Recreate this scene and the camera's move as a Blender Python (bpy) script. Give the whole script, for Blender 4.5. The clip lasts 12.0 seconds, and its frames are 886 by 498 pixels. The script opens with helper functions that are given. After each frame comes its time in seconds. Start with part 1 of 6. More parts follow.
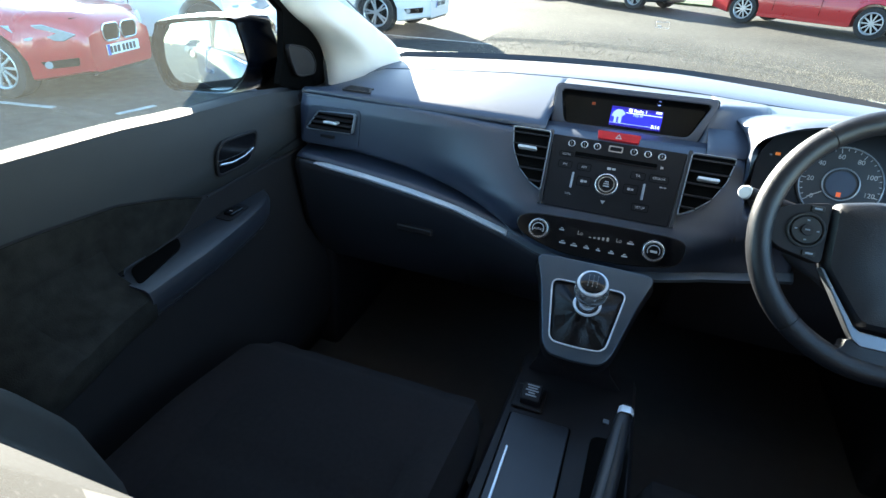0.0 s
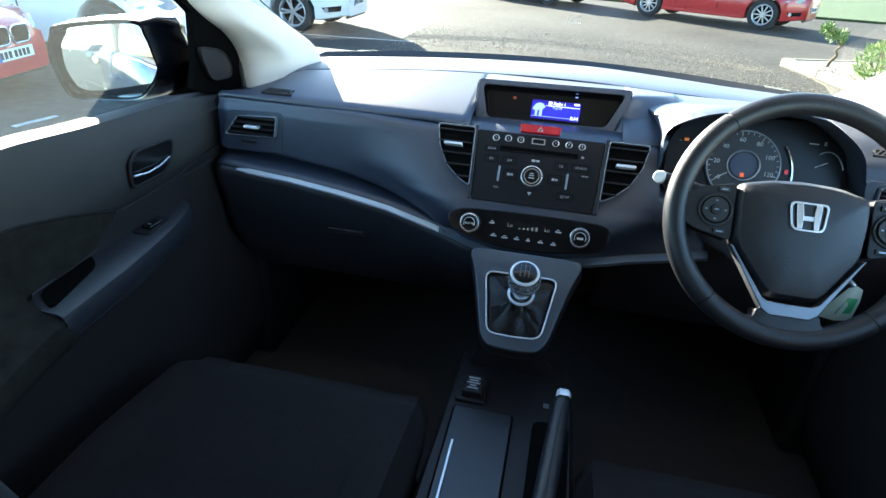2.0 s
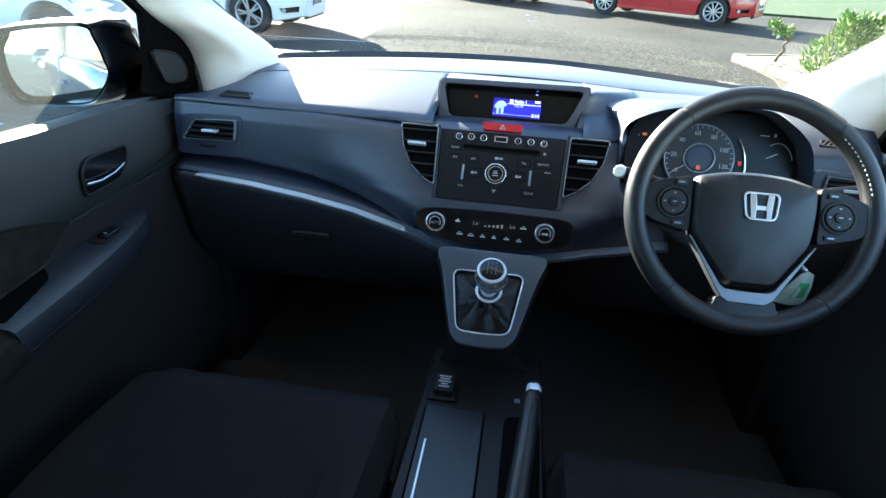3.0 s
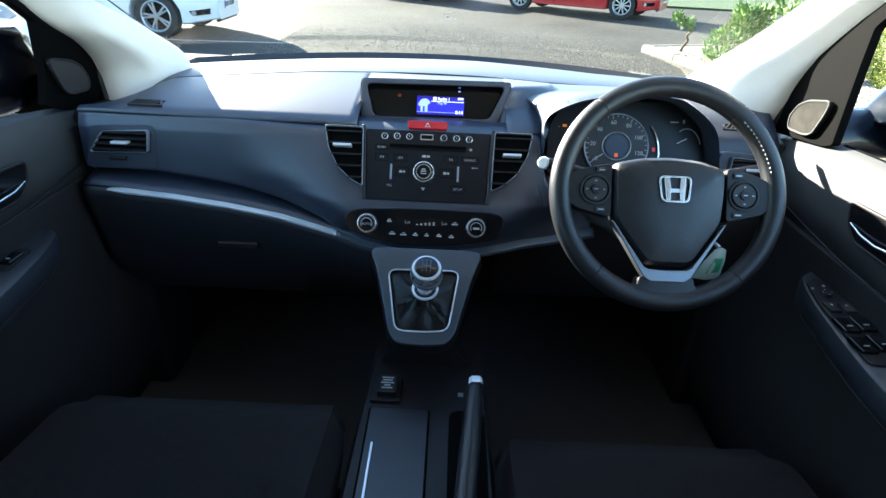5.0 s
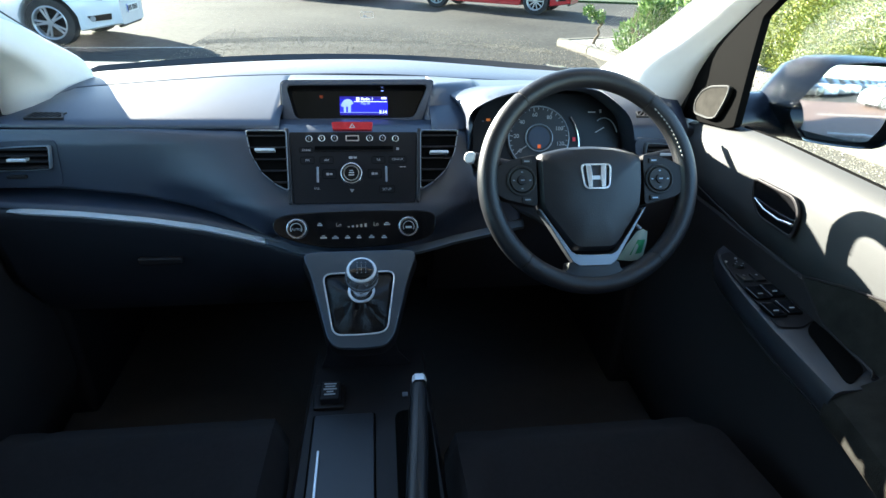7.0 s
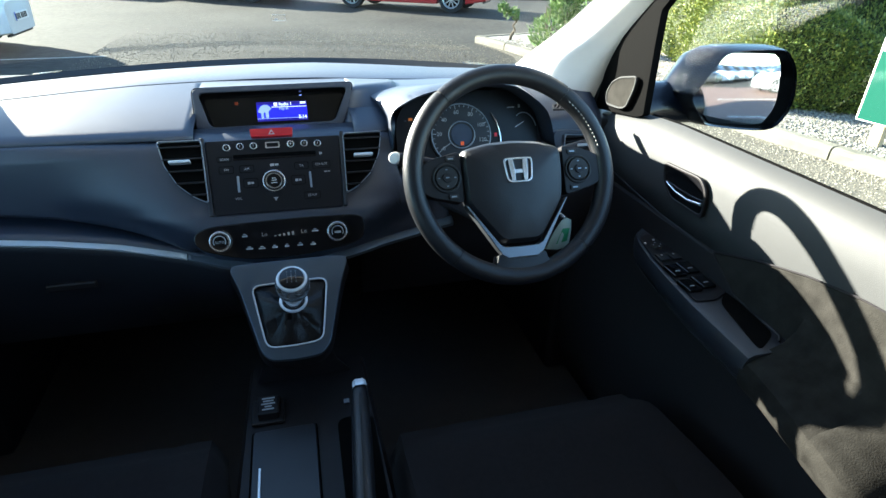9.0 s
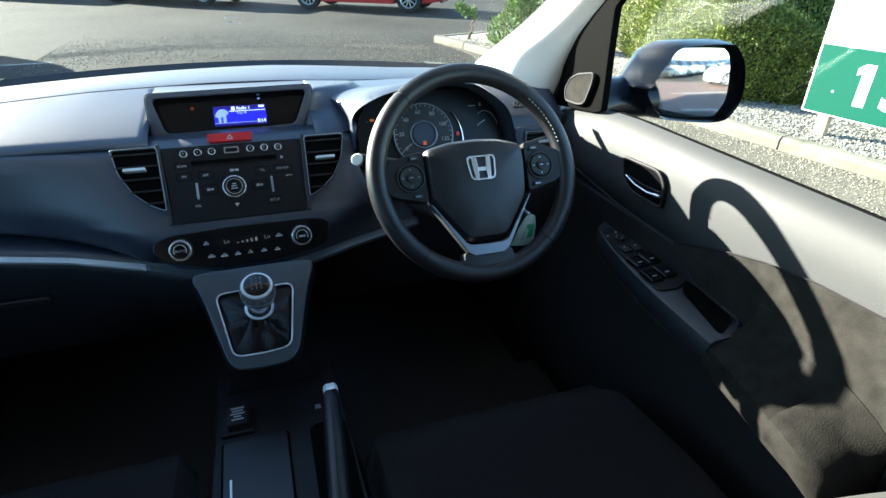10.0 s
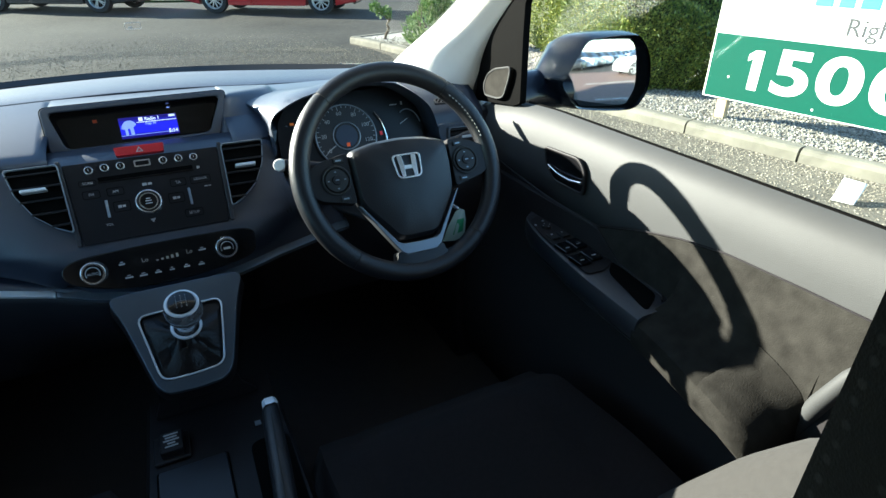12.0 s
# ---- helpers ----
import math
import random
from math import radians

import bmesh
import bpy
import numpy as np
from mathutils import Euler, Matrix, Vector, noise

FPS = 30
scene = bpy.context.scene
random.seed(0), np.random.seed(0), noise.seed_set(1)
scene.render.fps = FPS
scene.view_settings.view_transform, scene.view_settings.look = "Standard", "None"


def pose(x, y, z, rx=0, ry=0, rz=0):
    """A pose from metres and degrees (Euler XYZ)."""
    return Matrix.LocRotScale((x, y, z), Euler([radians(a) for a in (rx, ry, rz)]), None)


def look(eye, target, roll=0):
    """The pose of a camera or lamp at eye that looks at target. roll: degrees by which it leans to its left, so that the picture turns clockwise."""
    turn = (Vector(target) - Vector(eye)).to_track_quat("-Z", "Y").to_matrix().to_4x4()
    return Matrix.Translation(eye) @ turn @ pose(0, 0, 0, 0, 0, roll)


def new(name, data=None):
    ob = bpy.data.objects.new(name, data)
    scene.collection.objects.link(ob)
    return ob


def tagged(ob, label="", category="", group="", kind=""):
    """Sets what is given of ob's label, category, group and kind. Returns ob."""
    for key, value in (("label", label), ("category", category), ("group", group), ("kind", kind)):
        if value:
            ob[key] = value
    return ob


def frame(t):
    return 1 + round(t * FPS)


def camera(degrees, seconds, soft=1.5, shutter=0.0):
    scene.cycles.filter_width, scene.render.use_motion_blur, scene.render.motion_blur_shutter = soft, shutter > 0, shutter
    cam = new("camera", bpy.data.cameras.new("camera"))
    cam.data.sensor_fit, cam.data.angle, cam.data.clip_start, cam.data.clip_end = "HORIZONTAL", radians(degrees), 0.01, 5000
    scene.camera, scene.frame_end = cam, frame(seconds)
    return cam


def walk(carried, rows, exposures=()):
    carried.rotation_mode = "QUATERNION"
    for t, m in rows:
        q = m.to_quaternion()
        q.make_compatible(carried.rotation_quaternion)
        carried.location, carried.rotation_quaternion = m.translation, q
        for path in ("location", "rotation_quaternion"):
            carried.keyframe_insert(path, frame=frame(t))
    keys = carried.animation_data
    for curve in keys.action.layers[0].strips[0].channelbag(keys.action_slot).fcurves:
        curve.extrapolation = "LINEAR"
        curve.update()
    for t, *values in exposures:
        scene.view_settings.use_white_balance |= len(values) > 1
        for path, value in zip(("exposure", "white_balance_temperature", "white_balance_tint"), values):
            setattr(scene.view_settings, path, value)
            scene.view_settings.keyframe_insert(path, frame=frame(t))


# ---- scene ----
cam = camera(76.90, 12.0)
PATH = [
    (0, (0.0191, 0.0013, 1.3976), (-0.5373, 1.6593, 0.4274), 3.30),
    (0.5, (0.0197, 0.0012, 1.3979), (-0.4815, 1.6769, 0.4279), 3.34),
    (1, (0.0205, 0.0012, 1.3984), (-0.4256, 1.6919, 0.4275), 3.29),
    (1.5, (0.0215, 0.0011, 1.3991), (-0.3684, 1.7077, 0.4317), 3.26),
    (2, (0.0225, 0.0010, 1.3991), (-0.3100, 1.7208, 0.4337), 3.22),
    (2.5, (0.0233, 0.0009, 1.3990), (-0.2525, 1.7317, 0.4355), 3.16),
    (3, (0.0243, 0.0006, 1.3990), (-0.1942, 1.7410, 0.4381), 3.15),
    (5, (0.0284, 0.0006, 1.4000), (0.0390, 1.7577, 0.4448), 2.74),
    (5.5, (0.0290, 0.0003, 1.4003), (0.0985, 1.7574, 0.4476), 2.61),
    (6, (0.0294, 0.0001, 1.4001), (0.1581, 1.7540, 0.4477), 2.53),
    (6.5, (0.0298, -0.0001, 1.3998), (0.2156, 1.7503, 0.4503), 2.38),
    (7, (0.0305, -0.0002, 1.3996), (0.2726, 1.7427, 0.4490), 2.20),
    (9, (0.0368, -0.0022, 1.4011), (0.5074, 1.6961, 0.4554), 1.56),
    (9.5, (0.0375, -0.0025, 1.4012), (0.5640, 1.6797, 0.4562), 1.32),
    (10, (0.0373, -0.0028, 1.4010), (0.6208, 1.6611, 0.4571), 1.16),
    (10.5, (0.0372, -0.0029, 1.4005), (0.6773, 1.6407, 0.4579), 0.96),
    (11, (0.0375, -0.0030, 1.4000), (0.7332, 1.6180, 0.4574), 0.81),
    (11.5, (0.0378, -0.0029, 1.3992), (0.7879, 1.5939, 0.4571), 0.63),
    (12, (0.0382, -0.0029, 1.3981), (0.8423, 1.5677, 0.4563), 0.38),
]
walk(cam, [(t, look(eye, target, roll)) for t, eye, target, roll in PATH], exposures=[(0, 3.97, 6250, 6), (3, 3.97, 6250, 6), (5.5, 3.84, 6200, 6), (7, 3.64, 6150, 5), (9.5, 3.34, 6050, 4), (12, 2.92, 6000, 2)])

# ---- light: low winter sun from ahead and to the left ----
SUN_TO = Vector((-0.640, 0.685, 0.302)).normalized()
sun = new("sun", bpy.data.lights.new("sun", "SUN"))
sun.data.energy, sun.data.angle, sun.data.color = 5.0, radians(0.6), (1.0, 0.91, 0.76)
sun.matrix_world = look((0, 0, 30), Vector((0, 0, 30)) - SUN_TO)
world = bpy.data.worlds.new("world")
scene.world = world
world.use_nodes = True
wn = world.node_tree.nodes
sky = wn.new("ShaderNodeTexSky")
sky.sky_type, sky.sun_disc = "NISHITA", False
sky.dust_density, sky.air_density, sky.ozone_density = 0.3, 1.0, 2.2
sky.sun_elevation = math.asin(SUN_TO.z)
sky.sun_rotation = math.atan2(SUN_TO.x, SUN_TO.y)
world.node_tree.links.new(sky.outputs[0], wn["Background"].inputs[0])
wn["Background"].inputs[1].default_value = 0.084


# ---- materials ----
def rgb(c):
    return (*c, 1.0)


def mat(name, col, rough=0.5, metal=0.0, var=0.15, scale=30.0, bump=0.0, bscale=400.0, voronoi=False, spec=0.5, coat=0.0, big=4.0, sheen=0.0):
    """A surface with two scales of variation and a fine relief."""
    m = bpy.data.materials.new(name)
    m.use_nodes = True
    nt = m.node_tree
    n, l = nt.nodes, nt.links
    b = n["Principled BSDF"]
    b.inputs["Roughness"].default_value = rough
    b.inputs["Metallic"].default_value = metal
    b.inputs["Specular IOR Level"].default_value = spec
    b.inputs["Coat Weight"].default_value = coat
    b.inputs["Coat Roughness"].default_value = 0.05
    b.inputs["Sheen Weight"].default_value = sheen
    tc = n.new("ShaderNodeTexCoord")
    fine = n.new("ShaderNodeTexNoise")
    fine.inputs["Scale"].default_value, fine.inputs["Detail"].default_value = scale, 6
    wide = n.new("ShaderNodeTexNoise")
    wide.inputs["Scale"].default_value, wide.inputs["Detail"].default_value = big, 3
    l.new(tc.outputs["Object"], fine.inputs["Vector"])
    l.new(tc.outputs["Object"], wide.inputs["Vector"])
    add = n.new("ShaderNodeMath")
    add.operation = "MULTIPLY_ADD"
    add.inputs[1].default_value = 0.5
    l.new(fine.outputs[0], add.inputs[0])
    half = n.new("ShaderNodeMath")
    half.operation = "MULTIPLY"
    half.inputs[1].default_value = 0.5
    l.new(wide.outputs[0], half.inputs[0])
    l.new(half.outputs[0], add.inputs[2])
    ramp = n.new("ShaderNodeValToRGB")
    ramp.color_ramp.elements[0].position, ramp.color_ramp.elements[1].position = 0.3, 0.7
    ramp.color_ramp.elements[0].color = rgb([c * (1 - var) for c in col])
    ramp.color_ramp.elements[1].color = rgb([min(1, c * (1 + var)) for c in col])
    l.new(add.outputs[0], ramp.inputs[0])
    l.new(ramp.outputs[0], b.inputs["Base Color"])
    rr = n.new("ShaderNodeMapRange")
    rr.inputs["To Min"].default_value, rr.inputs["To Max"].default_value = max(0.0, rough - 0.08), min(1.0, rough + 0.08)
    l.new(wide.outputs[0], rr.inputs["Value"])
    l.new(rr.outputs[0], b.inputs["Roughness"])
    if bump:
        if voronoi:
            t = n.new("ShaderNodeTexVoronoi")
            t.inputs["Scale"].default_value = bscale
            h = t.outputs["Distance"]
        else:
            t = n.new("ShaderNodeTexNoise")
            t.inputs["Scale"].default_value, t.inputs["Detail"].default_value = bscale, 4
            h = t.outputs[0]
        l.new(tc.outputs["Object"], t.inputs["Vector"])
        bp = n.new("ShaderNodeBump")
        bp.inputs["Strength"].default_value, bp.inputs["Distance"].default_value = bump, 0.4 / bscale
        l.new(h, bp.inputs["Height"])
        l.new(bp.outputs[0], b.inputs["Normal"])
    return m


def glow(name, col, strength):
    m = mat(name, col, 0.3)
    b = m.node_tree.nodes["Principled BSDF"]
    b.inputs["Emission Color"].default_value = rgb(col)
    b.inputs["Emission Strength"].default_value = strength * 0.11
    return m


def pane(name, tint=(0.93, 0.97, 0.95), dirt=0.0, dscale=60.0, gloss=1.0, glare_film=0.0):
    """Clear glass with a reflection that grows at a glance, dust on it, and an even veil imitating glare haze."""
    m = bpy.data.materials.new(name)
    m.use_nodes = True
    nt = m.node_tree
    n, l = nt.nodes, nt.links
    n.remove(n["Principled BSDF"])
    clear, shine, mix = n.new("ShaderNodeBsdfTransparent"), n.new("ShaderNodeBsdfGlossy"), n.new("ShaderNodeMixShader")
    clear.inputs[0].default_value = rgb(tint)
    shine.inputs["Roughness"].default_value = 0.0
    face, power, grow = n.new("ShaderNodeLayerWeight"), n.new("ShaderNodeMath"), n.new("ShaderNodeMath")
    face.inputs["Blend"].default_value = 0.5
    power.operation, power.inputs[1].default_value = "POWER", 5.0
    grow.operation, grow.inputs[1].default_value, grow.inputs[2].default_value = "MULTIPLY_ADD", 0.9 * gloss, 0.05 * gloss
    l.new(face.outputs["Facing"], power.inputs[0])
    l.new(power.outputs[0], grow.inputs[0])
    l.new(grow.outputs[0], mix.inputs[0])
    l.new(clear.outputs[0], mix.inputs[1])
    l.new(shine.outputs[0], mix.inputs[2])
    last = mix.outputs[0]
    if dirt:
        tc, nz, ramp, dust, mix2 = n.new("ShaderNodeTexCoord"), n.new("ShaderNodeTexNoise"), n.new("ShaderNodeValToRGB"), n.new("ShaderNodeBsdfTranslucent"), n.new("ShaderNodeMixShader")
        nz.inputs["Scale"].default_value, nz.inputs["Detail"].default_value = dscale, 8
        l.new(tc.outputs["Object"], nz.inputs["Vector"])
        ramp.color_ramp.elements[0].position, ramp.color_ramp.elements[1].position = 0.62, 0.78
        ramp.color_ramp.elements[0].color = rgb((dirt * 0.05 + glare_film,) * 3)
        ramp.color_ramp.elements[1].color = rgb((min(1, dirt * 4),) * 3)
        l.new(nz.outputs[0], ramp.inputs[0])
        dust.inputs[0].default_value = (0.62, 0.68, 0.66, 1)
        l.new(ramp.outputs[0], mix2.inputs[0])
        l.new(last, mix2.inputs[1])
        l.new(dust.outputs[0], mix2.inputs[2])
        last = mix2.outputs[0]
    l.new(last, n["Material Output"].inputs[0])
    return m


PAD = mat("soft_dash_plastic", (0.015, 0.024, 0.046), 0.48, bump=0.25, bscale=900, voronoi=True, var=0.10, spec=0.95)
HARD = mat("hard_black_plastic", (0.0145, 0.0128, 0.0142), 0.5, spec=0.3, bump=0.2, bscale=1200, voronoi=True, var=0.1)
GLOSSBLACK = mat("gloss_black_plastic", (0.006, 0.006, 0.007), 0.12, var=0.05)
DARKGAP = mat("dark_gap", (0.003, 0.003, 0.003), 0.9, spec=0.04)
SILVER = mat("satin_silver_trim", (0.30, 0.34, 0.39), 0.36, metal=0.45, var=0.06, bump=0.05, bscale=700)
FASCIA = mat("dark_centre_fascia_plastic", (0.020, 0.022, 0.028), 0.40, bump=0.15, bscale=1000, voronoi=True, var=0.08, spec=0.5)
RADIOBLACK = mat("satin_black_panel", (0.0095, 0.0105, 0.0135), 0.34, spec=0.25, var=0.06)
GUNMETAL = mat("grey_silver_trim", (0.074, 0.099, 0.128), 0.33, metal=0.5, var=0.06, bump=0.05, bscale=700)
CHROME = mat("chrome", (0.75, 0.77, 0.80), 0.16, metal=0.9, var=0.03)
# Sky sheen on the passenger-side strip is put into this pale silver.
STRIP = mat("lit_silver_strip", (0.66, 0.72, 0.78), 0.3, metal=0.3, var=0.05)
BRIGHT = mat("bright_chrome_trim", (0.78, 0.82, 0.87), 0.26, metal=0.3, var=0.03)
KNOBMETAL = mat("polished_knob_metal", (0.68, 0.70, 0.73), 0.2, metal=0.85, var=0.03)
MATTE = mat("matte_black_trim", (0.0020, 0.0020, 0.0020), 0.8, spec=0.03, bump=0.2, bscale=900, var=0.1)
LEATHER = mat("black_leather", (0.0105, 0.0115, 0.0145), 0.40, bump=0.4, bscale=700, voronoi=True, var=0.1)
CLOTH = mat("black_seat_cloth", (0.0112, 0.0090, 0.0098), 0.95, spec=0.2, bump=0.6, bscale=900, var=0.35, scale=120, sheen=0.02)
CLOTHDOT = mat("black_dotted_seat_cloth", (0.0045, 0.0045, 0.005), 0.95, spec=0.2, bump=0.6, bscale=900, var=0.3, scale=300, sheen=0.05)
dn = CLOTHDOT.node_tree
dv, dr, dm = dn.nodes.new("ShaderNodeTexVoronoi"), dn.nodes.new("ShaderNodeValToRGB"), dn.nodes.new("ShaderNodeMixRGB")
dv.inputs["Scale"].default_value, dv.inputs["Randomness"].default_value = 130.0, 0.2
dr.color_ramp.elements[0].color, dr.color_ramp.elements[1].color = (1, 1, 1, 1), (0, 0, 0, 1)
dr.color_ramp.elements[0].position, dr.color_ramp.elements[1].position = 0.16, 0.26
dn.links.new(next(x for x in dn.nodes if x.type == "TEX_COORD").outputs["Object"], dv.inputs["Vector"])
dn.links.new(dv.outputs["Distance"], dr.inputs[0])
dn.links.new(dr.outputs[0], dm.inputs[0])
old = dn.nodes["Principled BSDF"].inputs["Base Color"].links[0].from_socket
dn.links.new(old, dm.inputs[1])
dm.inputs[2].default_value = (0.016, 0.016, 0.017, 1)
dn.links.new(dm.outputs[0], dn.nodes["Principled BSDF"].inputs["Base Color"])
SUEDE = mat("grey_brown_suede_cloth", (0.0222, 0.0211, 0.0188), 0.95, spec=0.05, bump=0.7, bscale=500, var=0.5, scale=45, big=9)
DOORPAD = mat("door_soft_plastic", (0.0355, 0.0368, 0.0375), 0.62, spec=0.3, bump=0.25, bscale=900, voronoi=True, var=0.06)
LOWERPAD = mat("lower_door_plastic", (0.018, 0.0165, 0.0175), 0.6, spec=0.2, bump=0.25, bscale=900, voronoi=True, var=0.08)
PILLAR = mat("pale_grey_pillar_trim", (0.76, 0.74, 0.69), 0.65, bump=0.15, bscale=600, var=0.04)
CARPET = mat("black_carpet", (0.042, 0.037, 0.036), 1.0, bump=0.8, bscale=500)
RUBBER = mat("black_rubber", (0.012, 0.012, 0.012), 0.6)
GLASS = pane("windscreen_glass", tint=(0.66, 0.69, 0.67), dirt=0.004, dscale=160, gloss=0.15)
SIDEGLASS = pane("side_glass", tint=(0.86, 0.92, 0.89), dirt=0.012, dscale=700, gloss=0.3)
# Dust specks, plus an even pale veil standing in for sun glare.
DUSTGLAREGLASS = pane("dusty_glare_side_glass", tint=(0.74, 0.92, 0.90), dirt=0.034, dscale=480, glare_film=0.014)
MIRROR = mat("mirror_glass", (0.9, 0.92, 0.93), 0.0, metal=1.0, var=0.0)
PAINT_BLUE = mat("dark_blue_car_paint", (0.005, 0.009, 0.021), 0.14, spec=0.4, var=0.05)
# Body blue again, much darker so that sunlit mirror housings stay dark.
MIRRORPAINT = mat("darkened_body_blue", (0.0013, 0.0022, 0.0048), 0.22, spec=0.2, var=0.05)
PAINT_RED = mat("red_car_paint", (0.42, 0.012, 0.016), 0.3, coat=1.0, var=0.05)
PAINT_WHITE = mat("white_car_paint", (0.75, 0.76, 0.76), 0.3, coat=1.0, var=0.03)
PAINT_GREY = mat("dark_grey_car_paint", (0.03, 0.032, 0.036), 0.3, metal=0.4, coat=1.0, var=0.05)
PAINT_SILVER = mat("silver_car_paint", (0.35, 0.36, 0.38), 0.3, metal=0.6, coat=1.0, var=0.05)
ALLOY = mat("alloy_wheel", (0.55, 0.56, 0.57), 0.3, metal=0.7, var=0.05)
TYRE = mat("tyre", (0.015, 0.015, 0.015), 0.8)
TINT = mat("dark_car_window", (0.01, 0.012, 0.014), 0.05, var=0.02)
LAMPGLASS = mat("headlamp_glass", (0.34, 0.37, 0.39), 0.12, metal=0.3, var=0.2, scale=20)
ASPHALT = mat("asphalt", (0.040, 0.037, 0.032), 0.9, spec=0.2, var=0.75, scale=9, bump=1.0, bscale=70, big=0.5)
CONCRETE = mat("concrete_kerb", (0.135, 0.122, 0.097), 0.85, var=0.35, scale=9, bump=0.5, bscale=120)
GRAVEL = mat("gravel", (0.34, 0.31, 0.27), 0.85, var=0.5, scale=60, bump=1.0, bscale=60)
GRASS = mat("grass", (0.030, 0.058, 0.012), 0.9, var=0.5, scale=8, bump=1.0, bscale=30)
WHITELINE = mat("worn_white_line", (0.30, 0.30, 0.29), 0.8, var=0.5, scale=15)
SIGNGREEN = mat("green_sign_paint", (0.003, 0.058, 0.038), 0.7, var=0.06, spec=0.12)
SIGNWHITE = mat("white_sign_paint", (0.75, 0.76, 0.74), 0.4, var=0.03)
WOOD = mat("pale_timber", (0.36, 0.27, 0.16), 0.8, var=0.25, scale=20)
BARK = mat("bark", (0.12, 0.09, 0.06), 0.9, var=0.4, bump=1.0, bscale=60)
REDBUTTON = mat("red_plastic", (0.45, 0.01, 0.02), 0.35, var=0.05)
DIMPRINT = mat("worn_grey_print", (0.13, 0.13, 0.13), 0.5, var=0.05)
WHITEPRINT = mat("white_print", (0.4, 0.4, 0.41), 0.5, var=0.02)


# ---- building helpers ----
def link(name, bm, material, parent=None, label="", smooth=True, solid=0.0, bevel=0.0, seg=2):
    me = bpy.data.meshes.new(name)
    bmesh.ops.recalc_face_normals(bm, faces=bm.faces)
    bm.to_mesh(me)
    bm.free()
    ob = new(name, me)
    me.materials.append(material)
    if smooth:
        me.polygons.foreach_set("use_smooth", [True] * len(me.polygons))
        me.set_sharp_from_angle(angle=radians(38))
    if solid:
        md = ob.modifiers.new("solid", "SOLIDIFY")
        md.thickness, md.offset = solid, -1
    if bevel:
        md = ob.modifiers.new("bevel", "BEVEL")
        md.width, md.segments, md.limit_method = bevel, seg, "ANGLE"
        md.harden_normals = True
    if parent is not None:
        ob.parent = parent
    if label:
        ob["label"] = label
    return ob


def part(name, bm, material, parent, label="", **k):
    return link(name, bm, material, parent, label, **k)


def thing(name, at=(0, 0, 0), label="", category="", group="", kind=""):
    ob = new(name)
    ob.location = at
    ob.empty_display_size = 0.05
    return tagged(ob, label, category, group, kind)


def box(sx, sy, sz, c=(0, 0, 0), m=None):
    bm = bmesh.new()
    bmesh.ops.create_cube(bm, size=1)
    bmesh.ops.transform(bm, verts=bm.verts, matrix=Matrix.Translation(c) @ Matrix.Diagonal((sx, sy, sz, 1)))
    if m is not None:
        bmesh.ops.transform(bm, verts=bm.verts, matrix=m)
    return bm


def cyl(r, h, seg=32, r2=None, m=None):
    bm = bmesh.new()
    bmesh.ops.create_cone(bm, cap_ends=True, segments=seg, radius1=r, radius2=r if r2 is None else r2, depth=h)
    if m is not None:
        bmesh.ops.transform(bm, verts=bm.verts, matrix=m)
    return bm


def loft(curves, close=False, cap=False):
    """A skin through rows of points of one length."""
    bm = bmesh.new()
    rows = [[bm.verts.new(p) for p in c] for c in curves]
    n = len(rows[0])
    for a, b in zip(rows, rows[1:]):
        for i in range(n if close else n - 1):
            j = (i + 1) % n
            bm.faces.new((a[i], a[j], b[j], b[i]))
    if cap:
        bm.faces.new(rows[0][::-1])
        bm.faces.new(rows[-1])
    return bm


def prism(pts, depth, m=None):
    """A flat outline (x, y) given thickness along z, from 0 to depth."""
    bm = bmesh.new()
    f = bm.faces.new([bm.verts.new((x, y, 0)) for x, y in pts])
    r = bmesh.ops.extrude_face_region(bm, geom=[f])
    bmesh.ops.translate(bm, vec=(0, 0, depth), verts=[v for v in r["geom"] if isinstance(v, bmesh.types.BMVert)])
    if m is not None:
        bmesh.ops.transform(bm, verts=bm.verts, matrix=m)
    return bm


def tube(path, r, seg=10, closed=False, flat=1.0):
    """A round bar along a path; r is a number or one a point."""
    pts = [Vector(p) for p in path]
    n = len(pts)
    rs = r if isinstance(r, (list, tuple)) else [r] * n
    rings = []
    side = None
    for i, p in enumerate(pts):
        if closed:
            d = (pts[(i + 1) % n] - pts[i - 1]).normalized()
        else:
            d = (pts[min(i + 1, n - 1)] - pts[max(i - 1, 0)]).normalized()
        if side is None:
            side = d.orthogonal().normalized()
        side = (side - d * side.dot(d)).normalized()
        up = d.cross(side)
        rings.append([p + (side * math.cos(a) + up * math.sin(a) * flat) * rs[i] for a in (2 * math.pi * k / seg for k in range(seg))])
    if closed:
        rings.append(rings[0])
        bm = loft(rings, close=True)
        bmesh.ops.remove_doubles(bm, verts=bm.verts, dist=1e-6)
        return bm
    return loft(rings, close=True, cap=True)


def join(*bms):
    out = bmesh.new()
    for b in bms:
        me = bpy.data.meshes.new("t")
        b.to_mesh(me)
        b.free()
        out.from_mesh(me)
        bpy.data.meshes.remove(me)
    return out


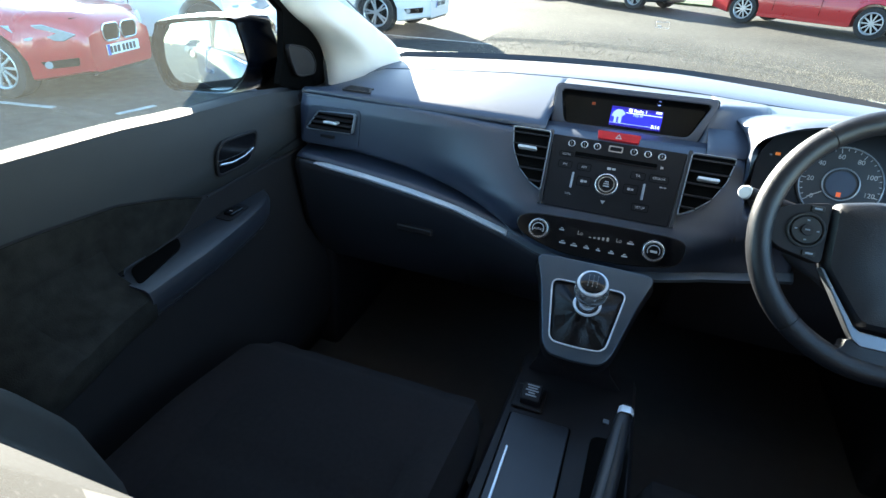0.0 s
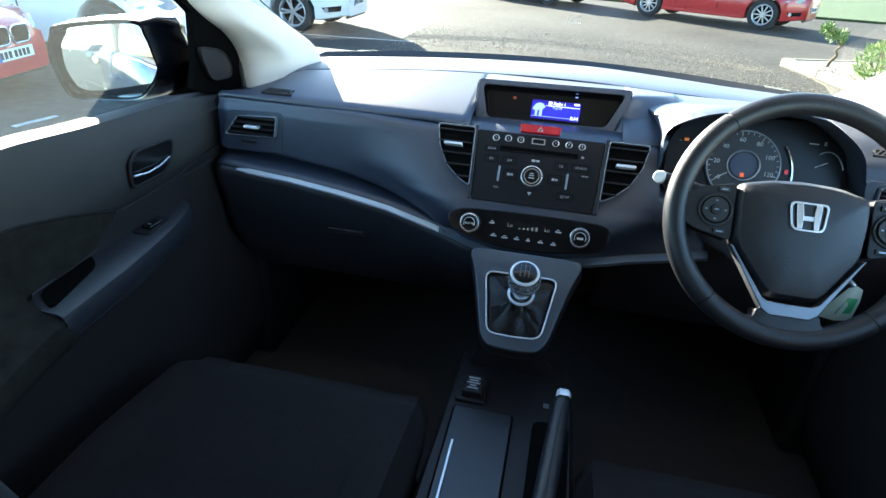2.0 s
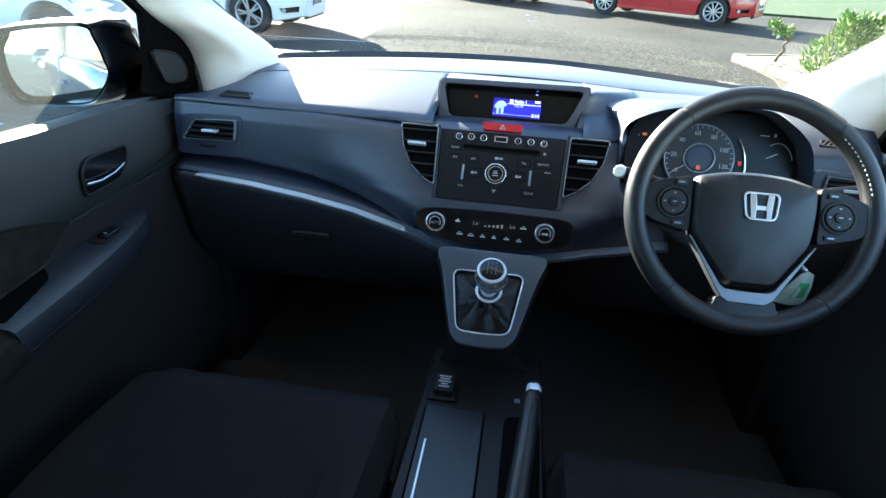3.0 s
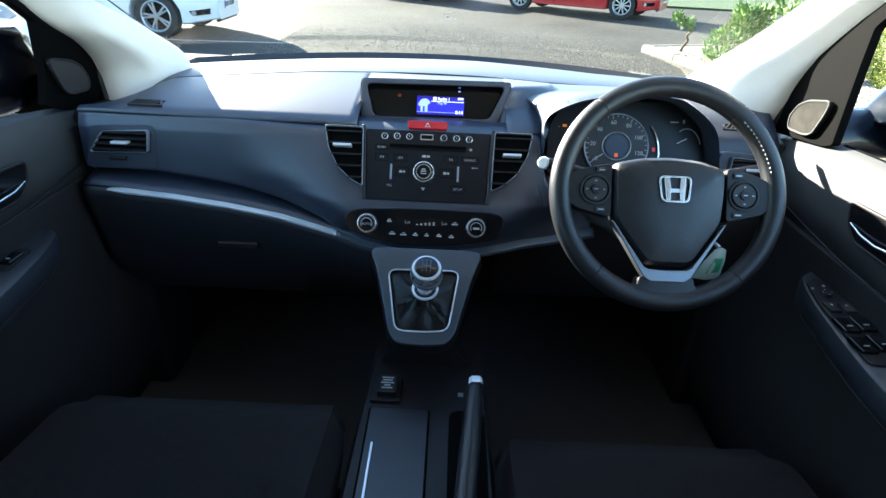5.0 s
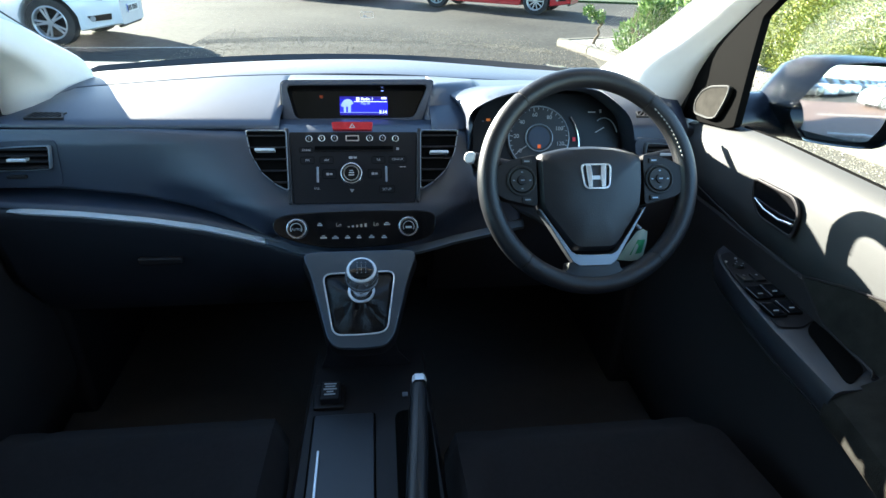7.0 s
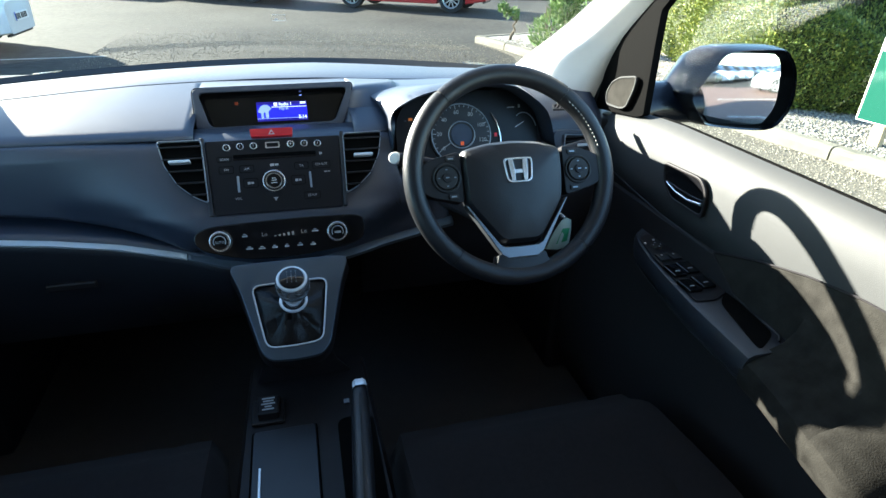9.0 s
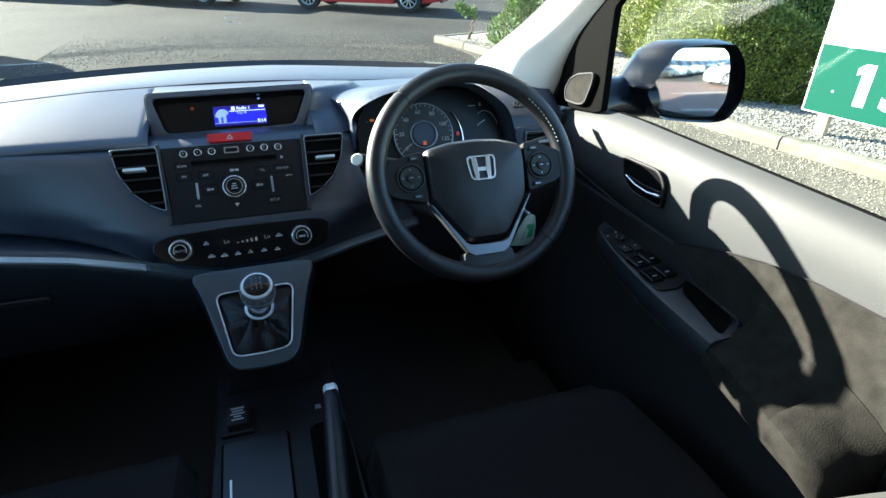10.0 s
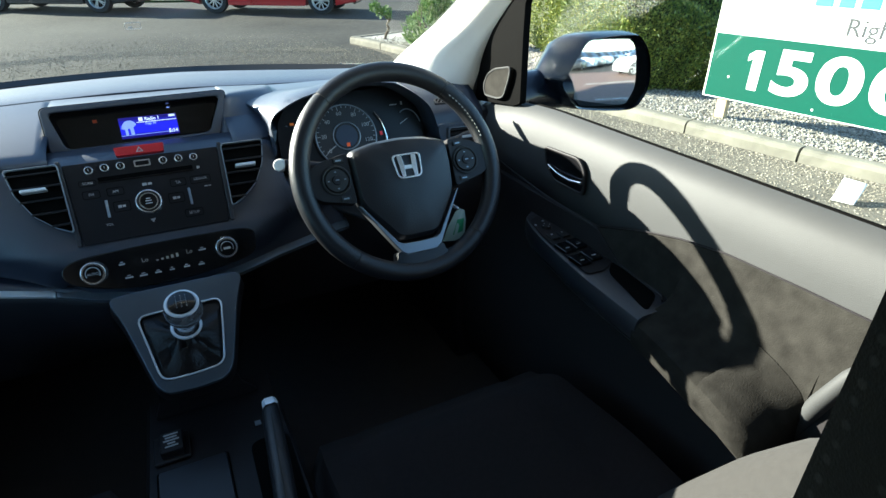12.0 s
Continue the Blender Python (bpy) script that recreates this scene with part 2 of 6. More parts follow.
def spline(keys, n):
    """n points along a smooth line through keys (Catmull-Rom, tuples of any size)."""
    ks = [np.array(k, float) for k in keys]
    out = []
    for i in range(n):
        u = i / (n - 1) * (len(ks) - 1)
        j = min(int(u), len(ks) - 2)
        f = u - j
        p0, p1, p2, p3 = ks[max(j - 1, 0)], ks[j], ks[j + 1], ks[min(j + 2, len(ks) - 1)]
        v = 0.5 * (2 * p1 + (p2 - p0) * f + (2 * p0 - 5 * p1 + 4 * p2 - p3) * f * f + (3 * p1 - p0 - 3 * p2 + p3) * f ** 3)
        out.append(tuple(v))
    return out


def rounded(w, h, r, n=5, cx=0.0, cy=0.0):
    pts = []
    for k, (sx, sy) in enumerate(((1, 1), (-1, 1), (-1, -1), (1, -1))):
        for i in range(n + 1):
            a = math.pi / 2 * (k + i / n)
            pts.append((cx + sx * (w / 2 - r) + r * math.cos(a), cy + sy * (h / 2 - r) + r * math.sin(a)))
    return pts


def basis(o, u, v):
    """A pose with its x along u, its y near v and its origin at o."""
    x = Vector(u).normalized()
    z = x.cross(Vector(v)).normalized()
    y = z.cross(x)
    m = Matrix((x, y, z)).transposed().to_4x4()
    m.translation = o
    return m


def words(name, text, size, material, parent, m, align="CENTER", thick=0.0004, label="", shear=0.0, bold=0.0):
    """Lettering as a thin raised mesh, in its parent's space."""
    cu = bpy.data.curves.new(name, "FONT")
    cu.body, cu.size, cu.extrude, cu.align_x, cu.align_y, cu.shear, cu.offset = text, size, thick, align, "CENTER", shear, bold
    cu.resolution_u = 10 if size > 0.1 else 3
    tmp = bpy.data.objects.new(name, cu)
    scene.collection.objects.link(tmp)
    me = bpy.data.meshes.new_from_object(tmp.evaluated_get(bpy.context.evaluated_depsgraph_get()))
    bpy.data.objects.remove(tmp)
    me.materials.clear()
    me.materials.append(material)
    ob = new(name, me)
    ob.parent, ob.matrix_local = parent, m
    if label:
        ob["label"] = label
    return ob


def at(x, y, z=0.0):
    return Matrix.Translation((x, y, z))


def ringpath(pts, n=6):
    """A closed smooth path through flat points."""
    k = len(pts)
    out = []
    for i in range(k):
        p0, p1, p2, p3 = (np.array(pts[(i + d) % k], float) for d in (-1, 0, 1, 2))
        for j in range(n):
            f = j / n
            out.append(tuple(0.5 * (2 * p1 + (p2 - p0) * f + (2 * p0 - 5 * p1 + 4 * p2 - p3) * f * f + (3 * p1 - p0 - 3 * p2 + p3) * f ** 3)))
    return out


def corner_path(pts, r, n=4):
    """A closed outline with its corners rounded by r."""
    out = []
    k = len(pts)
    for i in range(k):
        a, b, c = (Vector(pts[(i + d) % k]) for d in (-1, 0, 1))
        ra = min(r, (a - b).length * 0.45, (c - b).length * 0.45)
        p, q = b + (a - b).normalized() * ra, b + (c - b).normalized() * ra
        for j in range(n + 1):
            f = j / n
            out.append(tuple((1 - f) ** 2 * p + 2 * f * (1 - f) * b + f * f * q))
    return out


def frame_bm(outer, inner, depth, m=None):
    """A flat ring between two outlines of one length, with thickness."""
    bm = bmesh.new()
    rows = []
    for pts, z in ((outer, 0), (outer, depth), (inner, depth), (inner, 0)):
        rows.append([bm.verts.new((x, y, z)) for x, y in pts])
    n = len(outer)
    for a, b in zip(rows, rows[1:] + rows[:1]):
        for i in range(n):
            j = (i + 1) % n
            bm.faces.new((a[i], a[j], b[j], b[i]))
    if m is not None:
        bmesh.ops.transform(bm, verts=bm.verts, matrix=m)
    return bm


def inset(pts, f, g=None):
    cx, cy = sum(p[0] for p in pts) / len(pts), sum(p[1] for p in pts) / len(pts)
    g = f if g is None else g
    return [(cx + (x - cx) * f, cy + (y - cy) * g) for x, y in pts]


def xs(a, b, n):
    return [a + (b - a) * i / (n - 1) for i in range(n)]


def interp(x, a, b):
    return float(np.interp(x, a, b))


def smooth01(x):
    x = max(0.0, min(1.0, x))
    return x * x * (3 - 2 * x)


# ---- dashboard ----
dash = thing("dashboard", (0, 1.2, 0.9), "dark grey soft plastic dashboard with silver trim strip", "dashboard")
DI = Matrix.Translation((0, -1.2, -0.9))


def dpart(name, bm, material, parent=None, label="", **k):
    """A part of the dashboard, built in world places."""
    bmesh.ops.transform(bm, verts=bm.verts, matrix=DI)
    return part(name, bm, material, parent or dash, label, **k)


def end_drop(x):
    """The top falls away towards the passenger's pillar."""
    return 0.060 * smooth01((-x - 0.54) / 0.13)


def line_a(x):
    """The rear edge of the dashboard top."""
    return (x, 1.62 - 0.45 * x * x, interp(x, [-0.62, -0.41, -0.24, 0.1, 0.27, 0.42, 0.55, 0.70], [1.1125, 1.115, 1.1175, 1.1215, 1.118, 1.116, 1.119, 1.122]) - end_drop(x + 0.07))


def line_w(x):
    """The foot of the windscreen."""
    return (x, 1.62 - 0.45 * x * x, 1.1135 + 0.007 * math.cos(2.6 * x))


def line_b(x):
    return (x, 1.36 - 0.30 * x * x, interp(x, [-0.60, -0.47, -0.28, -0.04, 0.10, 0.25, 0.70], [1.1185, 1.1225, 1.1300, 1.1330, 1.1325, 1.1290, 1.1290]) - end_drop(x + 0.03))


def line_c(x):
    return (x, 1.085 - 0.03 * x * x, 1.0866 + 0.016 * x * x)


def mixp(p, q, f, dz=0.0):
    return tuple(a + (b - a) * f + (dz if i == 2 else 0) for i, (a, b) in enumerate(zip(p, q)))


def z_d(x):
    return interp(x, [-0.71, -0.55, -0.414, -0.287, -0.20, -0.165], [0.983, 0.980, 0.963, 0.933, 0.910, 0.895])


def z_e(x):
    return interp(x, [-0.71, -0.626, -0.515, -0.404, -0.292, -0.187, -0.116, -0.0585, 0.0, 0.052, 0.108, 0.166, 0.264, 0.34], [0.950, 0.9456, 0.937, 0.9234, 0.904, 0.8845, 0.8710, 0.8650, 0.8635, 0.8642, 0.867, 0.8710, 0.8830, 0.897])


def y_e(x):
    return interp(abs(x), [0.0, 0.06, 0.12, 0.19, 0.3, 0.7], [0.952, 0.957, 0.972, 0.996, 1.015, 1.02])


def y_stack(z):
    return interp(z, [0.86, 0.882, 0.955, 0.966, 1.066, 1.074, 1.079], [0.982, 0.964, 0.997, 1.008, 1.075, 1.083, 1.095])


def y_panel(z):
    return interp(z, [0.86, 0.90, 0.98, 1.06, 1.077], [1.045, 1.05, 1.058, 1.066, 1.075])


X1 = xs(-0.69, 0.71, 61)
dpart("rear_pad", loft([[(x, line_a(x)[1] + 0.05, line_a(x)[2] - 0.02) for x in X1], [line_a(x) for x in X1],
                        [mixp(line_a(x), line_b(x), 0.33, 0.004) for x in X1], [mixp(line_a(x), line_b(x), 0.66, 0.005) for x in X1], [mixp(line_a(x), line_b(x), 0.93, 0.003) for x in X1], [line_b(x) for x in X1],
                        [(x, line_b(x)[1] - 0.0015, line_b(x)[2] - 0.006) for x in X1]]), PAD, solid=0.004)
XL = xs(-0.690, -0.147, 30)
dpart("top_pad", loft([[(x, line_b(x)[1] + 0.004, line_b(x)[2] - 0.02) for x in XL], [(x, line_b(x)[1] - 0.003, line_b(x)[2] - 0.0012) for x in XL], [mixp(line_b(x), line_c(x), 0.12, 0.002) for x in XL],
                       [mixp(line_b(x), line_c(x), 0.5, 0.007) for x in XL], [mixp(line_b(x), line_c(x), 0.9, 0.005) for x in XL], [mixp(line_b(x), line_c(x), 0.98, 0.0) for x in XL], [(x, line_c(x)[1], line_c(x)[2] - 0.006) for x in XL]]), PAD, solid=0.004)
XG = xs(-0.69, -0.10, 40)
dpart("shelf", loft([[(x, 1.105, z_d(x) + 0.004) for x in XG], [(x, 1.10, max(z_e(x) + 0.020, z_d(x) - 0.012)) for x in XG], [(x, y_e(x) + 0.060, z_e(x) + 0.016) for x in XG], [(x, y_e(x) + 0.028, z_e(x) + 0.010) for x in XG], [(x, y_e(x) + 0.010, z_e(x) + 0.004) for x in XG]]), PAD, solid=0.003, label="narrow soft shelf above the trim strip")
dpart("glovebox_panel", loft([[(x, y_e(x) + 0.012, z_e(x) + 0.002) for x in XG], [(x, y_e(x) + 0.004, z_e(x) - 0.008) for x in XG], [(x, y_e(x) + 0.003, z_e(x) - 0.020) for x in XG], [(x, y_e(x) + 0.012, z_e(x) - 0.06) for x in XG], [(x, y_e(x) + 0.03, 0.78) for x in XG], [(x, 1.12, 0.66) for x in XG], [(x, 1.3, 0.6) for x in XG]]), FASCIA, solid=0.004)
dpart("glovebox_latch", box(0.085, 0.012, 0.016, (-0.393, 1.024, 0.832)), HARD, label="dark glovebox latch", bevel=0.004)


def strip(x0, x1, top, bot, material, name, label="", proud=0.002):
    X = xs(x0, x1, 60)
    t = lambda x: top(x) if callable(top) else top
    b = lambda x: bot(x) if callable(bot) else bot
    return dpart(name, loft([[(x, y_e(x) + 0.022, z_e(x) + t(x) + 0.002) for x in X], [(x, y_e(x) + 0.012, z_e(x) + t(x)) for x in X], [(x, y_e(x) - proud, z_e(x) + (t(x) + b(x)) / 2) for x in X],
                             [(x, y_e(x), z_e(x) + b(x)) for x in X], [(x, y_e(x) + 0.008, z_e(x) + b(x) - 0.002) for x in X]]), material, solid=0.003, label=label)


strip(-0.638, -0.182, lambda x: 0.0005 + 0.0035 * smooth01((x + 0.638) / 0.03), lambda x: -0.001 - 0.0040 * smooth01((x + 0.638) / 0.03), STRIP, "trim_strip", "satin silver trim strip")
# The same strip goes on in darker silver, its shade set by colour.
strip(-0.180, 0.34, lambda x: 0.0045 + 0.002 * smooth01((x + 0.18) / 0.12), lambda x: -0.005 - 0.003 * smooth01((x + 0.18) / 0.12), mat("shaded_silver_trim", (0.135, 0.16, 0.19), 0.34, metal=0.45, var=0.06), "trim_strip", "satin silver trim strip")

# front panel: the passenger side flows into the raised centre
def z_low(x):
    return z_d(x) + 0.002 if x < -0.165 else z_e(x) + 0.006 + 0.019 * smooth01((-0.125 - x) / 0.04)


def y_front(x, z):
    """The raised centre melts into the flatter sides."""
    wide = 0.20 * smooth01((1.0 - z) / 0.10)
    b = smooth01((abs(x + 0.004) - 0.17 + 0.3 * wide) / (0.24 - 0.2 * wide))
    y = y_stack(z) * (1 - b) + y_panel(z) * b
    low = smooth01((0.945 - z) / 0.06) * smooth01((x + 0.20) / 0.05)
    return y * (1 - low) + (y_e(x) + 0.016) * low


XF = xs(-0.69, -0.40, 12)[:-1] + xs(-0.40, 0.335, 105)
sink = lambda x: 0.085 * smooth01((x - 0.212) / 0.02)
rows = [[(x, line_c(x)[1] + 0.06 if abs(x) < 0.2 else line_c(x)[1] + 0.004, (1.080 if abs(x) < 0.2 else line_c(x)[2] - 0.006) - sink(x)) for x in XF]]
for k in range(34):
    row = []
    for x in XF:
        top = 1.079 + 0.003 * smooth01((abs(x) - 0.2) / 0.1) + 0.010 * x * x - sink(x)
        z = top + (z_low(x) - top) * (k / 33) ** 1.15
        row.append((x, y_front(x, z) + 0.012 * (1 - smooth01(k / 2.5)), z))
    rows.append(row)
rows.append([(p[0], p[1] + 0.004, p[2] - 0.005) for p in rows[-1]])
rows.append([(p[0], p[1] + 0.06, p[2] - 0.006) for p in rows[-2]])
dpart("front_panel", loft(rows), PAD, solid=0.003, label="dark soft front panel with raised centre")


def z_fascia(x):
    """The upper edge of the darker lower fascia."""
    return interp(x, [-0.195, -0.165, -0.129, -0.06, 0.0, 0.06, 0.10, 0.16, 0.22, 0.335], [0.906, 0.930, 0.944, 0.951, 0.953, 0.953, 0.953, 0.956, 0.965, 0.99])


XC = xs(-0.192, 0.335, 70)
rows = []
for k in range(14):
    rows.append([(x, y_front(x, z) - 0.0022 * smooth01(k / 1.5), z) for x, z in ((x, z_fascia(x) + (z_low(x) + 0.001 - z_fascia(x)) * k / 13) for x in XC)])
dpart("lower_fascia", loft(rows), FASCIA, solid=0.002, label="dark lower centre fascia round the climate panel")
seam = [(-0.217, 1.074), (-0.213, 1.050), (-0.200, 1.018), (-0.175, 0.990), (-0.150, 0.973), (-0.120, 0.963), (-0.06, 0.960), (0.0, 0.959), (0.06, 0.960), (0.112, 0.963), (0.145, 0.973), (0.170, 0.990), (0.194, 1.018), (0.207, 1.050), (0.210, 1.074)]
dpart("panel_seam", tube([(x, y_front(x, z) + 0.0002, z) for x, z in spline(seam, 60)], 0.0011, 6), DARKGAP)
dpart("scuttle_plate", box(1.6, 0.50, 0.008, (0, 1.53, 1.072)), HARD)

# display hood
DISP = basis((0, 1.16, 1.08), (1, 0, 0), (0, 0.03, 0.07))
outer = corner_path([(-0.151, 0.076), (0.163, 0.0805), (0.138, -0.006), (-0.1495, -0.009)], 0.012)
inner = corner_path([(-0.140, 0.066), (0.150, 0.070), (0.119, 0.003), (-0.123, 0.000)], 0.012)
dpart("display_surround", frame_bm(outer, inner, 0.03, DISP @ at(0, 0, -0.026)), PAD, bevel=0.003, label="soft plastic display surround")
dpart("display_hood", loft([[tuple(DISP @ Vector((x, y, -0.002))) for x, y in outer], [tuple(DISP @ Vector((x * 0.99, y + 0.001, -0.02))) for x, y in outer], [(x, 1.29, 1.131 if y > 0.03 else 1.05) for x, y in outer], [(x, 1.3585 - 0.3 * x * x, line_b(x)[2] - 0.0012 if y > 0.03 else 1.05) for x, y in outer]], close=True), PAD)
dpart("surround_seam", tube([tuple(DISP @ Vector((x * 1.004, y + (0.0006 if y > 0.03 else 0.0), 0.0004))) for x, y in outer], 0.0011, 6, True), DARKGAP)
secs = []
for u in xs(0, 1, 11):
    T = Vector((0.1595 + 0.105 * u, 1.193 + 0.085 * u, 1.1440 - 0.0095 * u))
    B = Vector((0.137 + 0.122 * u, 1.156 - 0.046 * u, 1.076 + 0.014 * u))
    R = Vector((T.x, line_b(T.x)[1] - 0.004, line_b(T.x)[2] - 0.0005))
    M = B.lerp(T, 0.72) + Vector((0, -0.006 * (1 - u), 0.006 * u))
    secs.append(spline([tuple(B), tuple(B.lerp(M, 0.5)), tuple(M), tuple(T), tuple(T.lerp(R, 0.5)), tuple(R)], 24))
dpart("display_shoulder", loft(secs), PAD, solid=0.003, label="smooth shoulder between display and instrument hood")
dpart("display_recess", loft([[tuple(DISP @ Vector((x, y, 0.003))) for x, y in inner], [tuple(DISP @ Vector((x * 0.97, y * 0.97, -0.035))) for x, y in inner]], close=True), GLOSSBLACK)
screen = thing("display_screen", (0, 0, 0), "glossy black display with small blue lit radio readout", "display")
screen.matrix_world = DISP @ at(0, 0.005, -0.03)
part("cover_glass", prism(inset(inner, 1.01), 0.004, at(0, -0.005, -0.004)), GLOSSBLACK, screen)
part("lcd_panel", prism([(-0.035, 0.007), (0.066, 0.007), (0.066, 0.046), (-0.035, 0.046)], 0.001, at(0, 0, 0.0005)), glow("lcd_indigo", (0.012, 0.008, 0.20), 0.9), screen, "lit blue lcd panel", smooth=False)
part("lcd_band", box(0.1, 0.018, 0.0004, (0.0155, 0.0235, 0.0014)), glow("lcd_blue", (0.02, 0.02, 0.75), 1.0), screen)
part("lcd_band", box(0.1, 0.008, 0.0004, (0.0155, 0.0365, 0.0014)), glow("lcd_deep_blue", (0.015, 0.012, 0.42), 0.85), screen)
LCDTXT = glow("lcd_white", (0.75, 0.85, 1.0), 1.2)
LCDMID = glow("lcd_pale_blue", (0.25, 0.35, 0.95), 1.1)
part("emblem", prism(ringpath([(-0.033, 0.026), (-0.026, 0.038), (-0.014, 0.04), (-0.006, 0.032), (-0.012, 0.027), (-0.012, 0.014), (-0.018, 0.014), (-0.018, 0.024), (-0.022, 0.024), (-0.022, 0.014), (-0.027, 0.014), (-0.027, 0.024)], 2), 0.0006, at(0, 0, 0.0016)), LCDMID, screen)
part("line_mark", box(0.07, 0.0012, 0.0006, (0.03, 0.0352, 0.0018)), LCDTXT, screen)
part("line_mark", box(0.1, 0.001, 0.0006, (0.015, 0.0125, 0.0018)), LCDMID, screen)
part("preset_mark", box(0.007, 0.007, 0.0006, (0.003, 0.0405, 0.0018)), LCDTXT, screen)
part("signal_mark", box(0.011, 0.004, 0.0006, (0.058, 0.0425, 0.0018)), LCDTXT, screen)
words("station_text", "Radio 1", 0.0085, LCDTXT, screen, at(0.0095, 0.0405, 0.0016), "LEFT", bold=0.0002)
words("genre_text", "Pop M", 0.0072, LCDMID, screen, at(0.0095, 0.0315, 0.0016), "LEFT", bold=0.0002)
words("clock_text", "5:14", 0.0095, LCDTXT, screen, at(0.064, 0.0135, 0.0016), "RIGHT", bold=0.0003)
part("warning_light", box(0.007, 0.006, 0.001, (-0.073, 0.045, 0.0006)), glow("dim_orange", (0.2, 0.03, 0.01), 0.1), screen)
part("warning_light", box(0.005, 0.002, 0.001, (0.055, 0.058, 0.0006)), LCDMID, screen)

# ---- radio ----
FACE = basis((0, 1.0, 0.964), (1, 0, 0), (0, 0.075, 0.113))
radio = thing("car_radio", (0, 0, 0), "black car radio panel with round centre knob and chrome keys", "car radio")
radio.matrix_world = FACE
part("faceplate", prism(corner_path([(-0.119, -0.004), (0.111, -0.004), (0.119, 0.136), (-0.127, 0.136)], 0.004), 0.007, at(0, 0, -0.004)), RADIOBLACK, radio, bevel=0.0015)
for i, (x, v) in enumerate(((-0.089, 0.121), (-0.065, 0.122), (-0.041, 0.122), (0.026, 0.122), (0.051, 0.122), (0.076, 0.121))):
    key = part("preset_button", cyl(0.0075, 0.008, 20, 0.0068, at(0, 0, 0)), CHROME, radio, "round chrome preset key", bevel=0.001)
    key.matrix_local = at(x, v, 0.004)
    cap = part("cap", cyl(0.0048, 0.004, 16), GLOSSBLACK, key)
    cap.matrix_local = at(0, 0, 0.0042)
    mk = part("mark", box(0.0008, 0.004, 0.0006), WHITEPRINT, key)
    mk.matrix_local = at(0, 0, 0.0064)
part("function_button", frame_bm(corner_path(rounded(0.026, 0.012, 0.002), 0.001), corner_path(rounded(0.021, 0.0075, 0.0015), 0.001), 0.006, at(-0.007, 0.122, 0.002)), CHROME, radio, "rectangular chrome-edged key")
part("disc_slot", prism(rounded(0.15, 0.007, 0.002), 0.001, at(-0.004, 0.104, 0.003)), DARKGAP, radio)
part("slot_lip", box(0.15, 0.002, 0.003, (-0.004, 0.0985, 0.004)), GLOSSBLACK, radio)
kn = part("volume_knob", cyl(0.0225, 0.014, 48, 0.0205), CHROME, radio, "ribbed chrome volume knob", bevel=0.0015)
kn.matrix_local = at(-0.01, 0.052, 0.009)
kc = part("knob_cap", cyl(0.0135, 0.004, 36, 0.0125), GLOSSBLACK, kn)
kc.matrix_local = at(0, 0, 0.0075)
kr = part("knob_ring", tube([(0.0165 * math.cos(a), 0.0165 * math.sin(a), 0) for a in (2 * math.pi * i / 40 for i in range(40))], 0.0016, 8, True), HARD, kn)
kr.matrix_local = at(0, 0, 0.0072)
for dy, w in ((0.004, 0.007), (0.0, 0.010), (-0.0045, 0.011)):
    part("knob_mark", box(w, 0.0018, 0.0006, (0, dy, 0.0098)), WHITEPRINT, kn)
for x in (-0.074, 0.0565):
    part("bar_key", box(0.004, 0.030, 0.004, (x, 0.052, 0.004)), SILVER, radio, bevel=0.001)
for txt, x, v, sz in (("SCAN", -0.095, 0.1, 0.006), ("FM", -0.093, 0.08, 0.0065), ("AM", -0.057, 0.08, 0.0065), ("TA", 0.042, 0.08, 0.0065), ("CD/AUX", 0.079, 0.081, 0.0058), ("VOL", -0.076, 0.025, 0.006), ("SETUP", 0.057, 0.022, 0.0062)):
    words("key_text", txt, sz, WHITEPRINT, radio, at(x, v, 0.0032))
for x, v, w, h in ((-0.007, 0.085, 0.016, 0.0045), (-0.052, 0.053, 0.012, 0.0045), (0.034, 0.053, 0.012, 0.0045), (0.089, 0.066, 0.012, 0.002), (0.08, 0.102, 0.005, 0.005)):
    part("key_symbol", box(w * 0.45, h, 0.0006, (x - w * 0.26, v, 0.0034)), WHITEPRINT, radio)
    part("key_symbol", box(w * 0.4, h * 0.8, 0.0006, (x + w * 0.26, v, 0.0034)), WHITEPRINT, radio)
part("key_symbol", prism([(-0.0142, 0.023), (-0.0058, 0.023), (-0.01, 0.0165)], 0.0006, at(0, 0, 0.0032)), WHITEPRINT, radio)
for x, v, w, h in ((-0.093, 0.08, 0.026, 0.014), (-0.057, 0.08, 0.026, 0.014), (0.042, 0.08, 0.026, 0.014), (0.079, 0.08, 0.034, 0.014), (-0.052, 0.053, 0.026, 0.018), (0.034, 0.053, 0.026, 0.018), (0.057, 0.022, 0.03, 0.014), (-0.095, 0.1, 0.026, 0.01)):
    part("flat_key", frame_bm(rounded(w, h, 0.003), rounded(w - 0.0016, h - 0.0016, 0.0025), 0.0008, at(x, v, 0.0028)), DARKGAP, radio)
hz = thing("hazard_switch", (0, 0, 0), "red hazard warning switch with white triangle", "switch")
hz.matrix_world = FACE
part("button", prism(corner_path([(-0.044, 0.138), (0.031, 0.138), (0.033, 0.154), (-0.046, 0.154)], 0.003), 0.012, at(0, 0, -0.002)), REDBUTTON, hz, bevel=0.002)
part("triangle", frame_bm([(-0.0125, 0.1415), (-0.0005, 0.1415), (-0.0065, 0.151)], [(-0.0098, 0.143), (-0.0032, 0.143), (-0.0065, 0.1483)], 0.0006, at(0, 0, 0.0101)), WHITEPRINT, hz)


